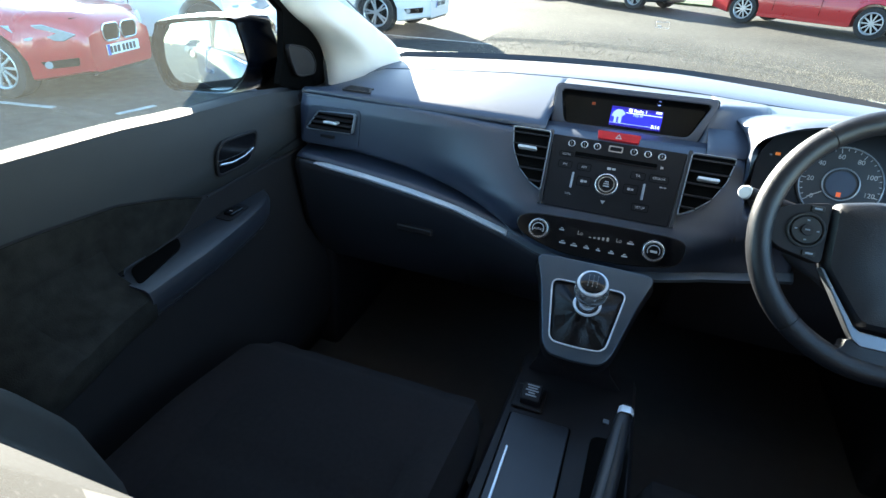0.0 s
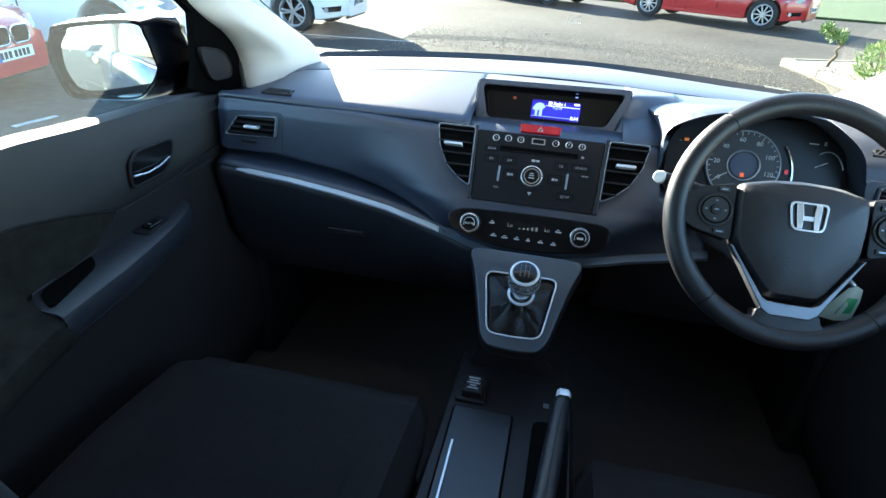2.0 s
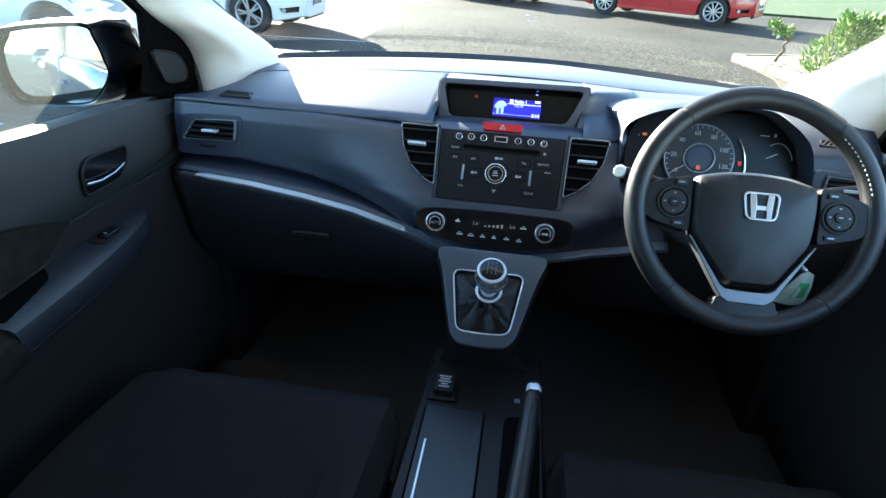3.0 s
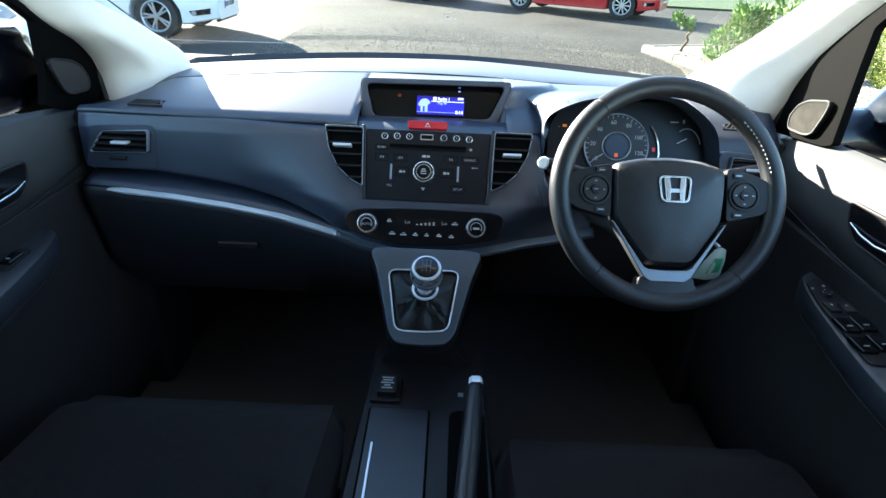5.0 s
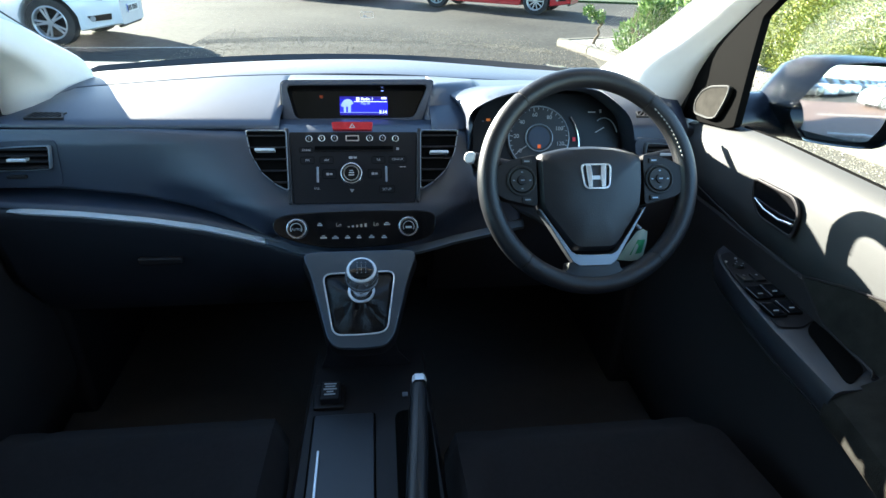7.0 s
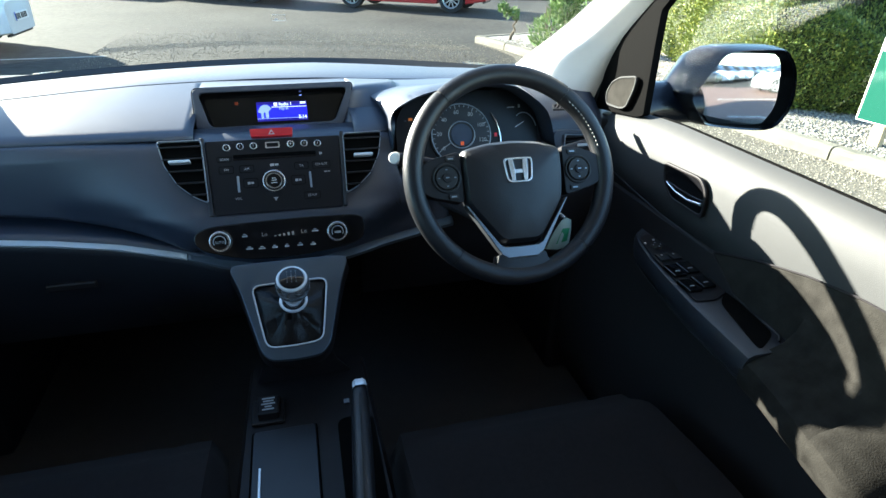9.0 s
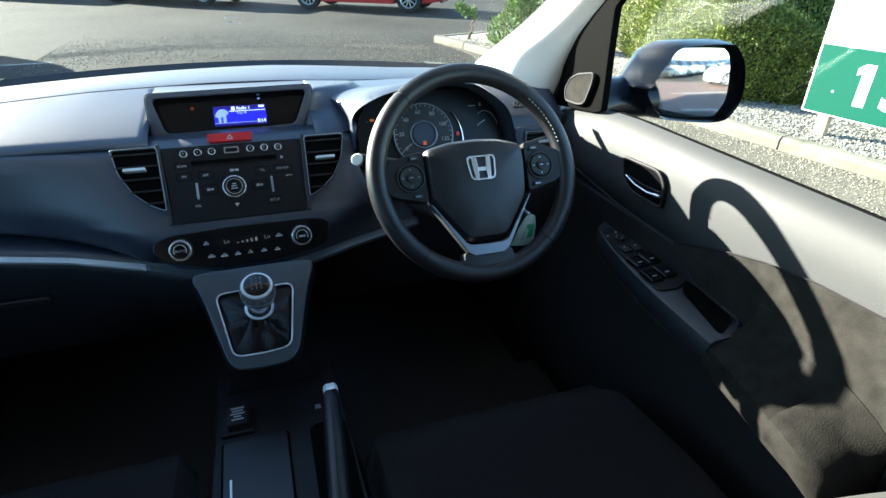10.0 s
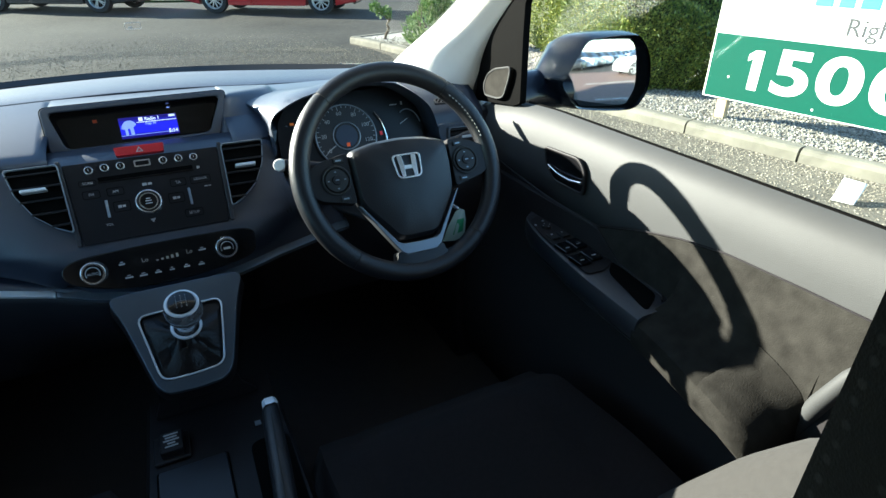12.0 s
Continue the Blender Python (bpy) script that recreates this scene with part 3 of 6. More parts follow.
# ---- air vents ----
def air_vent(m, outline, slats, tab, label, tilt=20):
    """A vent: dark box, silver frame, slats and a sliding tab."""
    v = thing("air_vent", (0, 0, 0), label, "air vent", group="dashboard air vents")
    v.matrix_world = m
    o = corner_path(outline, 0.006, 3)
    i = inset(o, 0.96, 0.97)
    cx0, cy0 = sum(p[0] for p in i) / len(i), sum(p[1] for p in i) / len(i)
    part("frame", frame_bm(o, i, 0.014, at(0, 0, -0.003)), SILVER, v, "thin silver frame", bevel=0.001)
    part("duct", prism(i, 0.006, at(0, 0, -0.002)), DARKGAP, v)
    ys = [p[1] for p in i]
    lo, hi = min(ys), max(ys)
    for k in range(slats):
        y = lo + (hi - lo) * (k + 0.6) / slats
        cross = []
        for a, b in zip(i, i[1:] + i[:1]):
            if (a[1] - y) * (b[1] - y) < 0:
                cross.append(a[0] + (b[0] - a[0]) * (y - a[1]) / (b[1] - a[1]))
        if len(cross) < 2:
            continue
        x0, x1 = min(cross), max(cross)
        if x1 - x0 < 0.006:
            continue
        sl = part("slat", box(x1 - x0 + 0.002, 0.0028, 0.010), HARD, v, bevel=0.0008)
        sl.matrix_local = at((x0 + x1) / 2, y, 0.007) @ pose(0, 0, 0, tilt)
    t = part("tab", box(tab[2], 0.0055, 0.016), BRIGHT, v, "bright metal sliding tab", bevel=0.0015)
    t.matrix_local = at(tab[0], tab[1], 0.010)
    return v


VL = [(-0.207, 0.138), (-0.131, 0.138), (-0.127, 0.02), (-0.150, 0.032), (-0.178, 0.057), (-0.198, 0.094)]
air_vent(FACE, VL, 5, (-0.170, 0.098, 0.036), "black slatted centre air vent in curved silver frame")
air_vent(FACE, [(-0.006 - x, y) for x, y in VL], 5, (0.160, 0.092, 0.036), "black slatted centre air vent in curved silver frame")
for x0, x1 in ((-0.1345, -0.1275), (0.1195, 0.1265)):
    s0 = -1 if x0 < 0 else 1
    dpart("side_trim", prism([(x0, 0.143), (x1, 0.143), (x1 - s0 * 0.006, -0.004), (x0 - s0 * 0.006, -0.004)], 0.008, FACE @ at(0, 0, -0.002)), FASCIA, label="slim dark upright beside the radio", bevel=0.0015)
LV = basis((0, 1.060, 1.028), (1, 0, 0), (0, 0.010, 0.1))
air_vent(LV, [(-0.673, -0.016), (-0.557, -0.013), (-0.550, 0.031), (-0.641, 0.027)], 4, (-0.607, 0.006, 0.033), "black slatted outer air vent with bright tab")
air_vent(LV, [(0.690, -0.016), (0.592, -0.014), (0.592, 0.031), (0.664, 0.027)], 5, (0.640, 0.004, 0.036), "black slatted outer air vent with bright tab")
dpart("vent_surround", frame_bm(corner_path([(-0.688, -0.049), (-0.545, -0.046), (-0.541, 0.040), (-0.664, 0.036)], 0.012, 3), corner_path([(-0.677, -0.020), (-0.554, -0.017), (-0.547, 0.034), (-0.645, 0.030)], 0.008, 3), 0.006, LV @ at(0, 0, -0.004)), PAD, bevel=0.002)
dpart("vent_wheel", box(0.034, 0.007, 0.008, (-0.620, -0.0275, 0.004), LV), HARD, bevel=0.002)
for s in (-1, 1):
    g = thing("demister_grille", (0, 0, 0), "small black slatted demister grille in the dashboard top", "air vent", group="demister grilles")
    g.matrix_world = basis((s * (0.603 if s > 0 else 0.566), 1.087 if s > 0 else 1.103, 1.1065 if s > 0 else 1.0975), (1, -s * 0.05, 0.01 * s), (0, 1, 0.13))
    part("grille_frame", frame_bm(corner_path([(-0.034, -0.014), (0.034, -0.014), (0.026, 0.014), (-0.026, 0.014)], 0.004), corner_path([(-0.030, -0.011), (0.030, -0.011), (0.023, 0.011), (-0.023, 0.011)], 0.003), 0.004, at(0, 0, 0.002)), HARD, g)
    part("duct", prism([(-0.031, -0.012), (0.031, -0.012), (0.024, 0.012), (-0.024, 0.012)], 0.002, at(0, 0, 0.0015)), DARKGAP, g)
    for k in range(6):
        b = part("slat", box(0.0025, 0.028, 0.004), HARD, g)
        b.matrix_local = at(-0.022 + 0.009 * k, 0, 0.004) @ pose(0, 0, 0, 0, 0, -35)

# ---- climate panel ----
HV = basis((0, 0.957, 0.882), (1, 0, 0), (0, 0.033, 0.073))
clim = thing("climate_panel", (0, 0, 0), "gloss black climate control panel with two chrome knobs", "climate control")
clim.matrix_world = HV
part("faceplate", prism(ringpath([(-0.160, 0.050), (-0.138, 0.068), (-0.07, 0.073), (0.0, 0.0745), (0.07, 0.074), (0.134, 0.071), (0.150, 0.054), (0.136, 0.022), (0.07, 0.008), (0.0, 0.003), (-0.07, 0.006), (-0.142, 0.026)], 5), 0.006, at(0, 0, -0.003)), GLOSSBLACK, clim, bevel=0.002)
for x in (-0.114, 0.0955):
    k = part("temperature_knob", cyl(0.0205, 0.018, 48, 0.0185), CHROME, clim, "chrome ringed temperature knob", bevel=0.0015)
    k.matrix_local = at(x, 0.0425, 0.010)
    c = part("knob_face", cyl(0.0145, 0.003, 36), GLOSSBLACK, k)
    c.matrix_local = at(0, 0, 0.0092)
    a = part("arc_mark", tube([(0.0105 * math.cos(q), 0.0105 * math.sin(q), 0.0112) for q in xs(-0.5, math.pi + 0.5, 16)], 0.0008, 6), WHITEPRINT, k)
    if x < 0:
        words("knob_text", "AUTO", 0.0062, WHITEPRINT, k, at(0, -0.001, 0.0108))
    else:
        part("knob_symbol", box(0.012, 0.004, 0.0006, (0, -0.001, 0.0112)), WHITEPRINT, k)
part("readout", prism([(-0.058, 0.040), (0.047, 0.040), (0.047, 0.056), (-0.058, 0.056)], 0.0008, at(0, 0, 0.003)), mat("grey_lcd", (0.012, 0.011, 0.012), 0.15), clim, "dim grey lcd readout")
DIM = glow("dim_white_segments", (0.25, 0.24, 0.22), 0.12)
words("readout_text", "Lo", 0.010, DIM, clim, at(-0.037, 0.048, 0.0038))
words("readout_text", "Lo", 0.010, DIM, clim, at(0.034, 0.048, 0.0038))
for k in range(5):
    part("fan_bar", box(0.004, 0.002 + 0.0012 * k, 0.0006, (-0.018 + 0.008 * k, 0.044 + 0.0006 * k, 0.0042)), DIM, clim)
for x, v, w in ((-0.072, 0.048, 0.009), (0.055, 0.047, 0.012), (-0.066, 0.024, 0.012), (-0.044, 0.023, 0.012), (-0.021, 0.023, 0.010), (0.001, 0.023, 0.008), (0.025, 0.023, 0.010), (0.049, 0.022, 0.010)):
    part("key_symbol", box(w, 0.0028, 0.0006, (x, v, 0.0034)), WHITEPRINT, clim)
    part("key_symbol", box(w * 0.5, 0.0016, 0.0006, (x, v + 0.0035, 0.0034)), WHITEPRINT, clim)

# ---- instrument binnacle ----
hood_pts = [(0.221, 1.05), (0.216, 1.098), (0.219, 1.121), (0.2356, 1.1364), (0.2803, 1.1564), (0.34, 1.168), (0.395, 1.172), (0.4353, 1.1705), (0.4737, 1.163), (0.5253, 1.1295), (0.5502, 1.0977), (0.5697, 1.0357)]
arc = spline(hood_pts, 45)


def hood_row(f):
    """The hood's outline as it sinks into the dashboard top behind it."""
    g = smooth01(f)
    row = []
    for x, z in arc:
        up = smooth01((z - 1.095) / 0.035)
        flat = 1.098 + 0.030 * f
        row.append((0.385 + (x - 0.385) * (1 + (0.36 * up - 0.08) * f), 1.062 + 0.25 * f, z + up * ((flat - z) * g + 0.003)))
    return row


dpart("binnacle_hood", loft([[(x, 1.09, z - 0.012 if z > 1.07 else z) for x, z in inset(arc, 0.94)], [(x, 1.052, z - 0.004) for x, z in arc], [(x, 1.046, z + 0.001) for x, z in arc]] + [hood_row(f) for f in (0, 0.1, 0.2, 0.35, 0.5, 0.65, 0.8, 1.0)]), PAD, solid=0.003)
XR = xs(0.150, 0.71, 36)


def top_right(x):
    return interp(x, [0.13, 0.22, 0.30, 0.50, 0.56, 0.71], [1.0885, 1.090, 1.100, 1.10, 1.082, 1.082])


def y_right(x):
    return interp(x, [0.13, 0.21, 0.236], [1.093, 1.098, 1.125])


dpart("driver_panel", loft([[(x, line_b(x)[1] + 0.004, line_b(x)[2] - 0.02) for x in XR], [(x, line_b(x)[1] - 0.003, line_b(x)[2] - 0.0012) for x in XR], [mixp(line_b(x), (x, y_right(x), top_right(x)), 0.55, 0.006) for x in XR], [(x, y_right(x), top_right(x) + 0.002) for x in XR],
                            [(x, y_right(x) - 0.012, top_right(x) - 0.010) for x in XR], [(x, 1.10, 1.0) for x in XR], [(x, 1.085, 0.96) for x in XR]]), PAD, solid=0.004)
dpart("knee_panel", loft([[(x, 1.083, 0.962) for x in XR], [(x, 1.065, 0.945) for x in XR], [(x, 1.05, 0.90) for x in XR], [(x, 1.06, 0.80) for x in XR], [(x, 1.12, 0.68) for x in XR], [(x, 1.3, 0.6) for x in XR]]), HARD, solid=0.004, label="black plastic knee panel below the wheel")
dpart("vent_surround", frame_bm(corner_path([(0.703, -0.046), (0.570, -0.042), (0.570, 0.040), (0.690, 0.034)], 0.012, 3), corner_path([(0.694, -0.020), (0.588, -0.018), (0.588, 0.034), (0.668, 0.029)], 0.008, 3), 0.012, LV @ at(0, 0, -0.008)), PAD, bevel=0.002)
CL = basis((0, 1.092, 1.05), (1, 0, 0), (0, 0.045, 0.1))
clus = thing("instrument_cluster", (0, 0, 0), "instrument cluster with round white-marked speedometer", "instrument cluster")
clus.matrix_world = CL
part("backing", prism(corner_path([(0.236, -0.06), (0.545, -0.06), (0.55, 0.05), (0.50, 0.10), (0.28, 0.10), (0.236, 0.05)], 0.03), 0.006, at(0, 0, -0.008)), RADIOBLACK, clus)
dial = part("speedometer_dial", cyl(0.067, 0.006, 64), mat("dial_face", (0.012, 0.014, 0.018), 0.4), clus, "dark speedometer dial")
dial.matrix_local = at(0.3735, 0.009, 0.0)
part("dial_ring", tube([(0.064 * math.cos(a), 0.064 * math.sin(a), 0.004) for a in (2 * math.pi * i / 64 for i in range(64))], 0.0013, 8, True), SILVER, dial)
part("centre_ring", tube([(0.0285 * math.cos(a), 0.0275 * math.sin(a), 0.005) for a in (2 * math.pi * i / 48 for i in range(48))], 0.0014, 8, True), SILVER, dial)
part("centre_display", cyl(0.0228, 0.004, 48, m=at(0, 0, 0.003)), mat("blue_grey_display", (0.03, 0.05, 0.09), 0.6), dial, "blue grey round display")
for k in range(27):
    a = radians(214 - k * 248 / 26)
    long = k % 4 == 0
    tk = part("tick_mark", box(0.008 if long else 0.004, 0.0012, 0.0006), WHITEPRINT, dial)
    tk.matrix_local = Matrix.Rotation(a, 4, "Z") @ at(0.058 if long else 0.06, 0, 0.0034)
for k in range(7):
    a = radians(214 - k * 4 * 248 / 26)
    words("dial_number", str(20 * k), 0.0115, WHITEPRINT, dial, at(0.0475 * math.cos(a), 0.0475 * math.sin(a), 0.0034))
nd = part("needle", box(0.024, 0.0018, 0.001), WHITEPRINT, dial, "white needle at zero")
nd.matrix_local = Matrix.Rotation(radians(212), 4, "Z") @ at(0.043, 0, 0.006)
part("warning_light", box(0.007, 0.008, 0.001, (0.0, -0.018, 0.0056)), glow("orange_warning", (0.8, 0.12, 0.02), 0.2), dial)
part("warning_light", box(0.008, 0.005, 0.001, (0.268, 0.046, 0.001)), glow("orange_warning_dim", (0.8, 0.2, 0.03), 0.2), clus)
part("gauge_arc", tube([(0.376 + 0.084 * math.cos(q), 0.084 * math.sin(q), 0.003) for q in xs(radians(38), radians(-30), 20)], 0.0016, 6), CHROME, clus)
part("warning_light", box(0.006, 0.008, 0.001, (0.450, 0.006, 0.001)), glow("red_mark", (0.6, 0.02, 0.03), 0.15), clus)
part("gauge_arc", tube([(0.515 + 0.03 * math.cos(q), 0.005 + 0.045 * math.sin(q), 0.002) for q in xs(radians(20), radians(120), 12)], 0.0012, 6), SILVER, clus)
part("gauge_needle", box(0.022, 0.0016, 0.001, (0, 0, 0), at(0.505, 0.025, 0.003) @ pose(0, 0, 0, 0, 0, 28)), WHITEPRINT, clus)
part("gauge_mark", box(0.016, 0.002, 0.001, (0.488, 0.062, 0.002)), WHITEPRINT, clus)
part("gauge_mark", box(0.004, 0.007, 0.001, (0.507, 0.064, 0.002)), WHITEPRINT, clus)

# ---- steering wheel ----
WC = Vector((0.3809, 0.8185, 1.0727))
wheel = thing("steering_wheel", WC, "black leather steering wheel with silver spoke trim", "steering wheel")
wheel.matrix_world = Matrix.Translation(WC) @ pose(0, 0, 0, 90 - 30, 0, 0) @ Matrix.Diagonal((0.989, 0.989, 0.989, 1))


def rim_arc(a0, a1, n, r=0.0165, rr=0.171):
    return tube([(rr * math.cos(a), rr * math.sin(a), 0) for a in xs(radians(a0), radians(a1), n)], r, 16)


for a0, a1 in ((51, 129), (129.8, 229), (229.8, 310), (310.8, 410.2)):
    part("rim_section", rim_arc(a0, a1, 26), LEATHER, wheel)
part("rim_core", tube([(0.171 * math.cos(a), 0.171 * math.sin(a), 0) for a in (2 * math.pi * i / 72 for i in range(72))], 0.0152, 12, True), RUBBER, wheel)
pad = corner_path([(-0.090, 0.044), (-0.045, 0.054), (0.0, 0.0565), (0.045, 0.053), (0.088, 0.041), (0.088, 0.0), (0.083, -0.047), (0.036, -0.116), (-0.034, -0.116), (-0.088, -0.045)], 0.012, 3)
part("airbag_cover", loft([[(x * 0.98, y * 0.98 - 0.001, -0.022) for x, y in pad], [(x, y, -0.004) for x, y in pad], [(x * 0.985, y * 0.98, 0.008) for x, y in pad], [(x * 0.93, y * 0.92 - 0.002, 0.016) for x, y in pad], [(x * 0.7, y * 0.7 - 0.008, 0.022) for x, y in pad], [(x * 0.3, y * 0.3 - 0.02, 0.0245) for x, y in pad]], close=True, cap=True), LEATHER, wheel, "black airbag cover")
for s in (-1, 1):
    pod = corner_path([(s * 0.0905, 0.043), (s * 0.135, 0.034), (s * 0.160, 0.022), (s * 0.160, -0.020), (s * 0.145, -0.030), (s * 0.0905, -0.043)], 0.008, 3)
    pb = part("spoke", prism(pod, 0.026, at(0, 0, -0.018)), HARD, wheel, "black spoke with round control pad", bevel=0.005, seg=3)
    ring = part("control_ring", tube([(0.0225 * math.cos(a), 0.0225 * math.sin(a), 0) for a in (2 * math.pi * i / 36 for i in range(36))], 0.0022, 8, True), RUBBER, pb)
    ring.matrix_local = at(s * 0.117, 0.0, 0.009)
    bt = part("control_pad", cyl(0.020, 0.005, 36, 0.018), RUBBER, pb)
    bt.matrix_local = at(s * 0.117, 0.0, 0.010)
    bc = part("control_button", cyl(0.008, 0.004, 24, 0.007), HARD, pb)
    bc.matrix_local = at(s * 0.117, 0.0, 0.0135)
    for dx, dy in ((0.0135, 0), (-0.0135, 0), (0, 0.0135), (0, -0.0135)):
        part("control_mark", box(0.0032, 0.0018, 0.0006, (s * 0.117 + dx, dy, 0.0128)), SILVER, pb)
    part("control_mark", box(0.006, 0.0018, 0.0006, (s * 0.117, 0, 0.0158)), SILVER, pb)
    for dy in (0.031, -0.031):
        part("control_key", box(0.016, 0.008, 0.004, (s * 0.108, dy, 0.009)), RUBBER, pb, bevel=0.001)
        part("control_mark", box(0.009, 0.0022, 0.0006, (s * 0.108, dy, 0.0113)), SILVER, pb)
vt = [(0.0915, -0.046), (0.0862, -0.048), (0.038, -0.1165), (0.030, -0.121), (0.0, -0.122), (0.0, -0.1405), (0.027, -0.1405), (0.0375, -0.133)]
vt = vt[:5] + [(-x, y) for x, y in vt[3::-1]] + [(-x, y) for x, y in vt[:5:-1]] + vt[5:]
part("spoke_trim", prism(vt, 0.018, at(0, 0, -0.006)), mat("pale_satin_silver", (0.20, 0.215, 0.24), 0.36, metal=0.7, var=0.05), wheel, "satin silver V-shaped lower spoke trim", bevel=0.002)
low = ringpath([(-0.040, -0.134), (0.0, -0.137), (0.040, -0.134), (0.047, -0.146), (0.062, -0.155), (0.085, -0.160), (0.06, -0.170), (0.0, -0.176), (-0.06, -0.170), (-0.085, -0.160), (-0.062, -0.155), (-0.047, -0.146)], 4)
part("lower_spoke", loft([[(x, y, -0.014) for x, y in low], [(x, y, 0.002) for x, y in low], [(x * 0.96, y * 0.995, 0.008) for x, y in low], [(x * 0.6, -0.153 + (y + 0.153) * 0.5, 0.0105) for x, y in low]], close=True, cap=True), LEATHER, wheel, "black leather lower spoke")
part("stitching", join(*[box(0.0095, 0.0011, 0.0011, m=Matrix.Rotation(radians(a), 4, "Z") @ at(0.1625, 0, 0.0132) @ pose(0, 0, 0, 0, 32, (32 if i % 2 else -32))) for i, a in enumerate(xs(13, 46, 26))]), mat("pale_thread", (0.35, 0.34, 0.32), 0.7), wheel, "pale zigzag stitching")
part("column_boss", cyl(0.075, 0.06, 32, 0.055, at(0, -0.01, -0.05)), HARD, wheel)
bd = thing("wheel_badge", (0, 0, 0), "small chrome badge ring on the steering wheel", "badge")
bd.matrix_world = wheel.matrix_world @ at(0.002, 0.003, 0.0235) @ pose(0, 0, 0, -4)
bo = corner_path([(-0.0265, 0.021), (0.0265, 0.021), (0.0215, -0.021), (-0.0215, -0.021)], 0.009)
part("badge_ring", frame_bm(bo, inset(bo, 0.87, 0.85), 0.004), KNOBMETAL, bd, bevel=0.001)
for s in (-1, 1):
    p4 = [(s * 0.017, 0.018), (s * 0.0085, 0.018), (s * 0.0065, 0.001), (s * 0.0075, -0.018), (s * 0.014, -0.018)]
    part("badge_bar", prism(p4 if s < 0 else p4[::-1], 0.004), KNOBMETAL, bd, bevel=0.0008)
part("badge_bar", box(0.014, 0.006, 0.003, (0, -0.002, 0.0015)), BRIGHT, bd)
# column, stalks and key
col = thing("steering_column", (0.383, 0.935, 1.0), "black plastic steering column shroud", "steering column")
part("shroud", loft([[(dx * w, y, z + dz * h) for dx, dz in ((-1, -0.7), (-0.7, -1), (0.7, -1), (1, -0.7), (1, 0.7), (0.7, 1), (-0.7, 1), (-1, 0.7))] for y, w, h, z in ((-0.08, 0.06, 0.05, 0.015), (0.0, 0.065, 0.055, 0.0), (0.15, 0.07, 0.06, -0.04))], close=True, cap=True), HARD, col, bevel=0.006)
part("ignition_lock", tube([(0.05, 0.02, -0.025), (0.085, -0.010, -0.032), (0.098, -0.017, -0.0345)], [0.020, 0.018, 0.015], 14), HARD, col)
stalk_l = thing("indicator_stalk", (0.33, 0.93, 1.05), "black stalk with pale round end beside the wheel", "stalk")
part("arm", tube([(0.0, 0, 0), (-0.06, 0.005, 0.01), (-0.118, 0.012, 0.02)], [0.009, 0.008, 0.010], 12), HARD, stalk_l)
part("end_cap", cyl(0.0115, 0.012, 24, 0.010, at(-0.126, 0.010, 0.021) @ pose(0, 0, 0, 70, 0, -30)), mat("pale_grey_plastic", (0.65, 0.65, 0.62), 0.4), stalk_l, "pale grey end cap", bevel=0.002)
stalk_r = thing("wiper_stalk", (0.45, 0.93, 1.05), "black wiper stalk with printed symbols", "stalk")
part("arm", tube([(0.0, 0, 0), (0.06, 0.01, 0.012), (0.14, 0.02, 0.022)], [0.009, 0.008, 0.011], 12), HARD, stalk_r)
part("symbol_band", box(0.03, 0.003, 0.004, (0.125, 0.0055, 0.026)), WHITEPRINT, stalk_r)
key = thing("key_tag", (0, 0, 0), "creased pale green paper key tag", "tag")
key.matrix_world = basis((0.515, 0.875, 0.920), (0.97, 0.1, 0.1), (-0.1, 0.35, 0.93)) @ pose(0, 0, 0, 0, 0, -8) @ Matrix.Diagonal((1.15, 1.25, 1, 1))
part("paper", loft([[(-0.030, -0.022, 0), (-0.008, -0.024, 0.004), (0.014, -0.022, 0.001)], [(-0.016, 0.0, 0.003), (0.0, 0.002, 0.007), (0.020, 0.004, 0.003)], [(0.003, 0.020, 0), (0.012, 0.024, 0.003), (0.022, 0.020, 0)]]), mat("pale_green_paper", (0.30, 0.37, 0.31), 0.7), key, "pale green paper tag", solid=0.0008)
part("green_patch", loft([[(-0.010, -0.015, 0.0048), (0.011, -0.012, 0.0036)], [(0.002, 0.008, 0.0078), (0.016, 0.008, 0.0056)]]), mat("green_print", (0.02, 0.22, 0.08), 0.6), key, "green print", solid=0.0006)
kinv = key.matrix_world.inverted()
part("key_blade", tube([tuple(kinv @ Vector(p)) for p in ((0.527, 0.886, 0.946), (0.515, 0.897, 0.955), (0.478, 0.920, 0.966))], 0.004, 8), CHROME, key)

# ---- gear lever and console ----
GP = basis((0, 0.80, 0.775), (1, 0, 0), (0, 0.13, 0.105))
gear = thing("gear_console", (0, 0, 0), "satin silver gear lever surround with chrome ring", "gear console")
gear.matrix_world = GP
go = corner_path([(-0.108, 0.180), (0.113, 0.180), (0.092, 0.125), (0.062, 0.014), (0.046, -0.005), (0.0, -0.009), (-0.044, -0.005), (-0.058, 0.012), (-0.088, 0.130)], 0.02, 3)
gi = corner_path([(-0.067, 0.134), (0.067, 0.136), (0.049, 0.020), (0.004, 0.0165), (-0.047, 0.0175)], 0.016, 4)


def resample(pts, n):
    p = [Vector((*q, 0)) for q in pts] + [Vector((*pts[0], 0))]
    d = np.cumsum([0] + [(b - a).length for a, b in zip(p, p[1:])])
    return [(interp(t, d, [q.x for q in p]), interp(t, d, [q.y for q in p])) for t in np.linspace(0, d[-1], n, endpoint=False)]


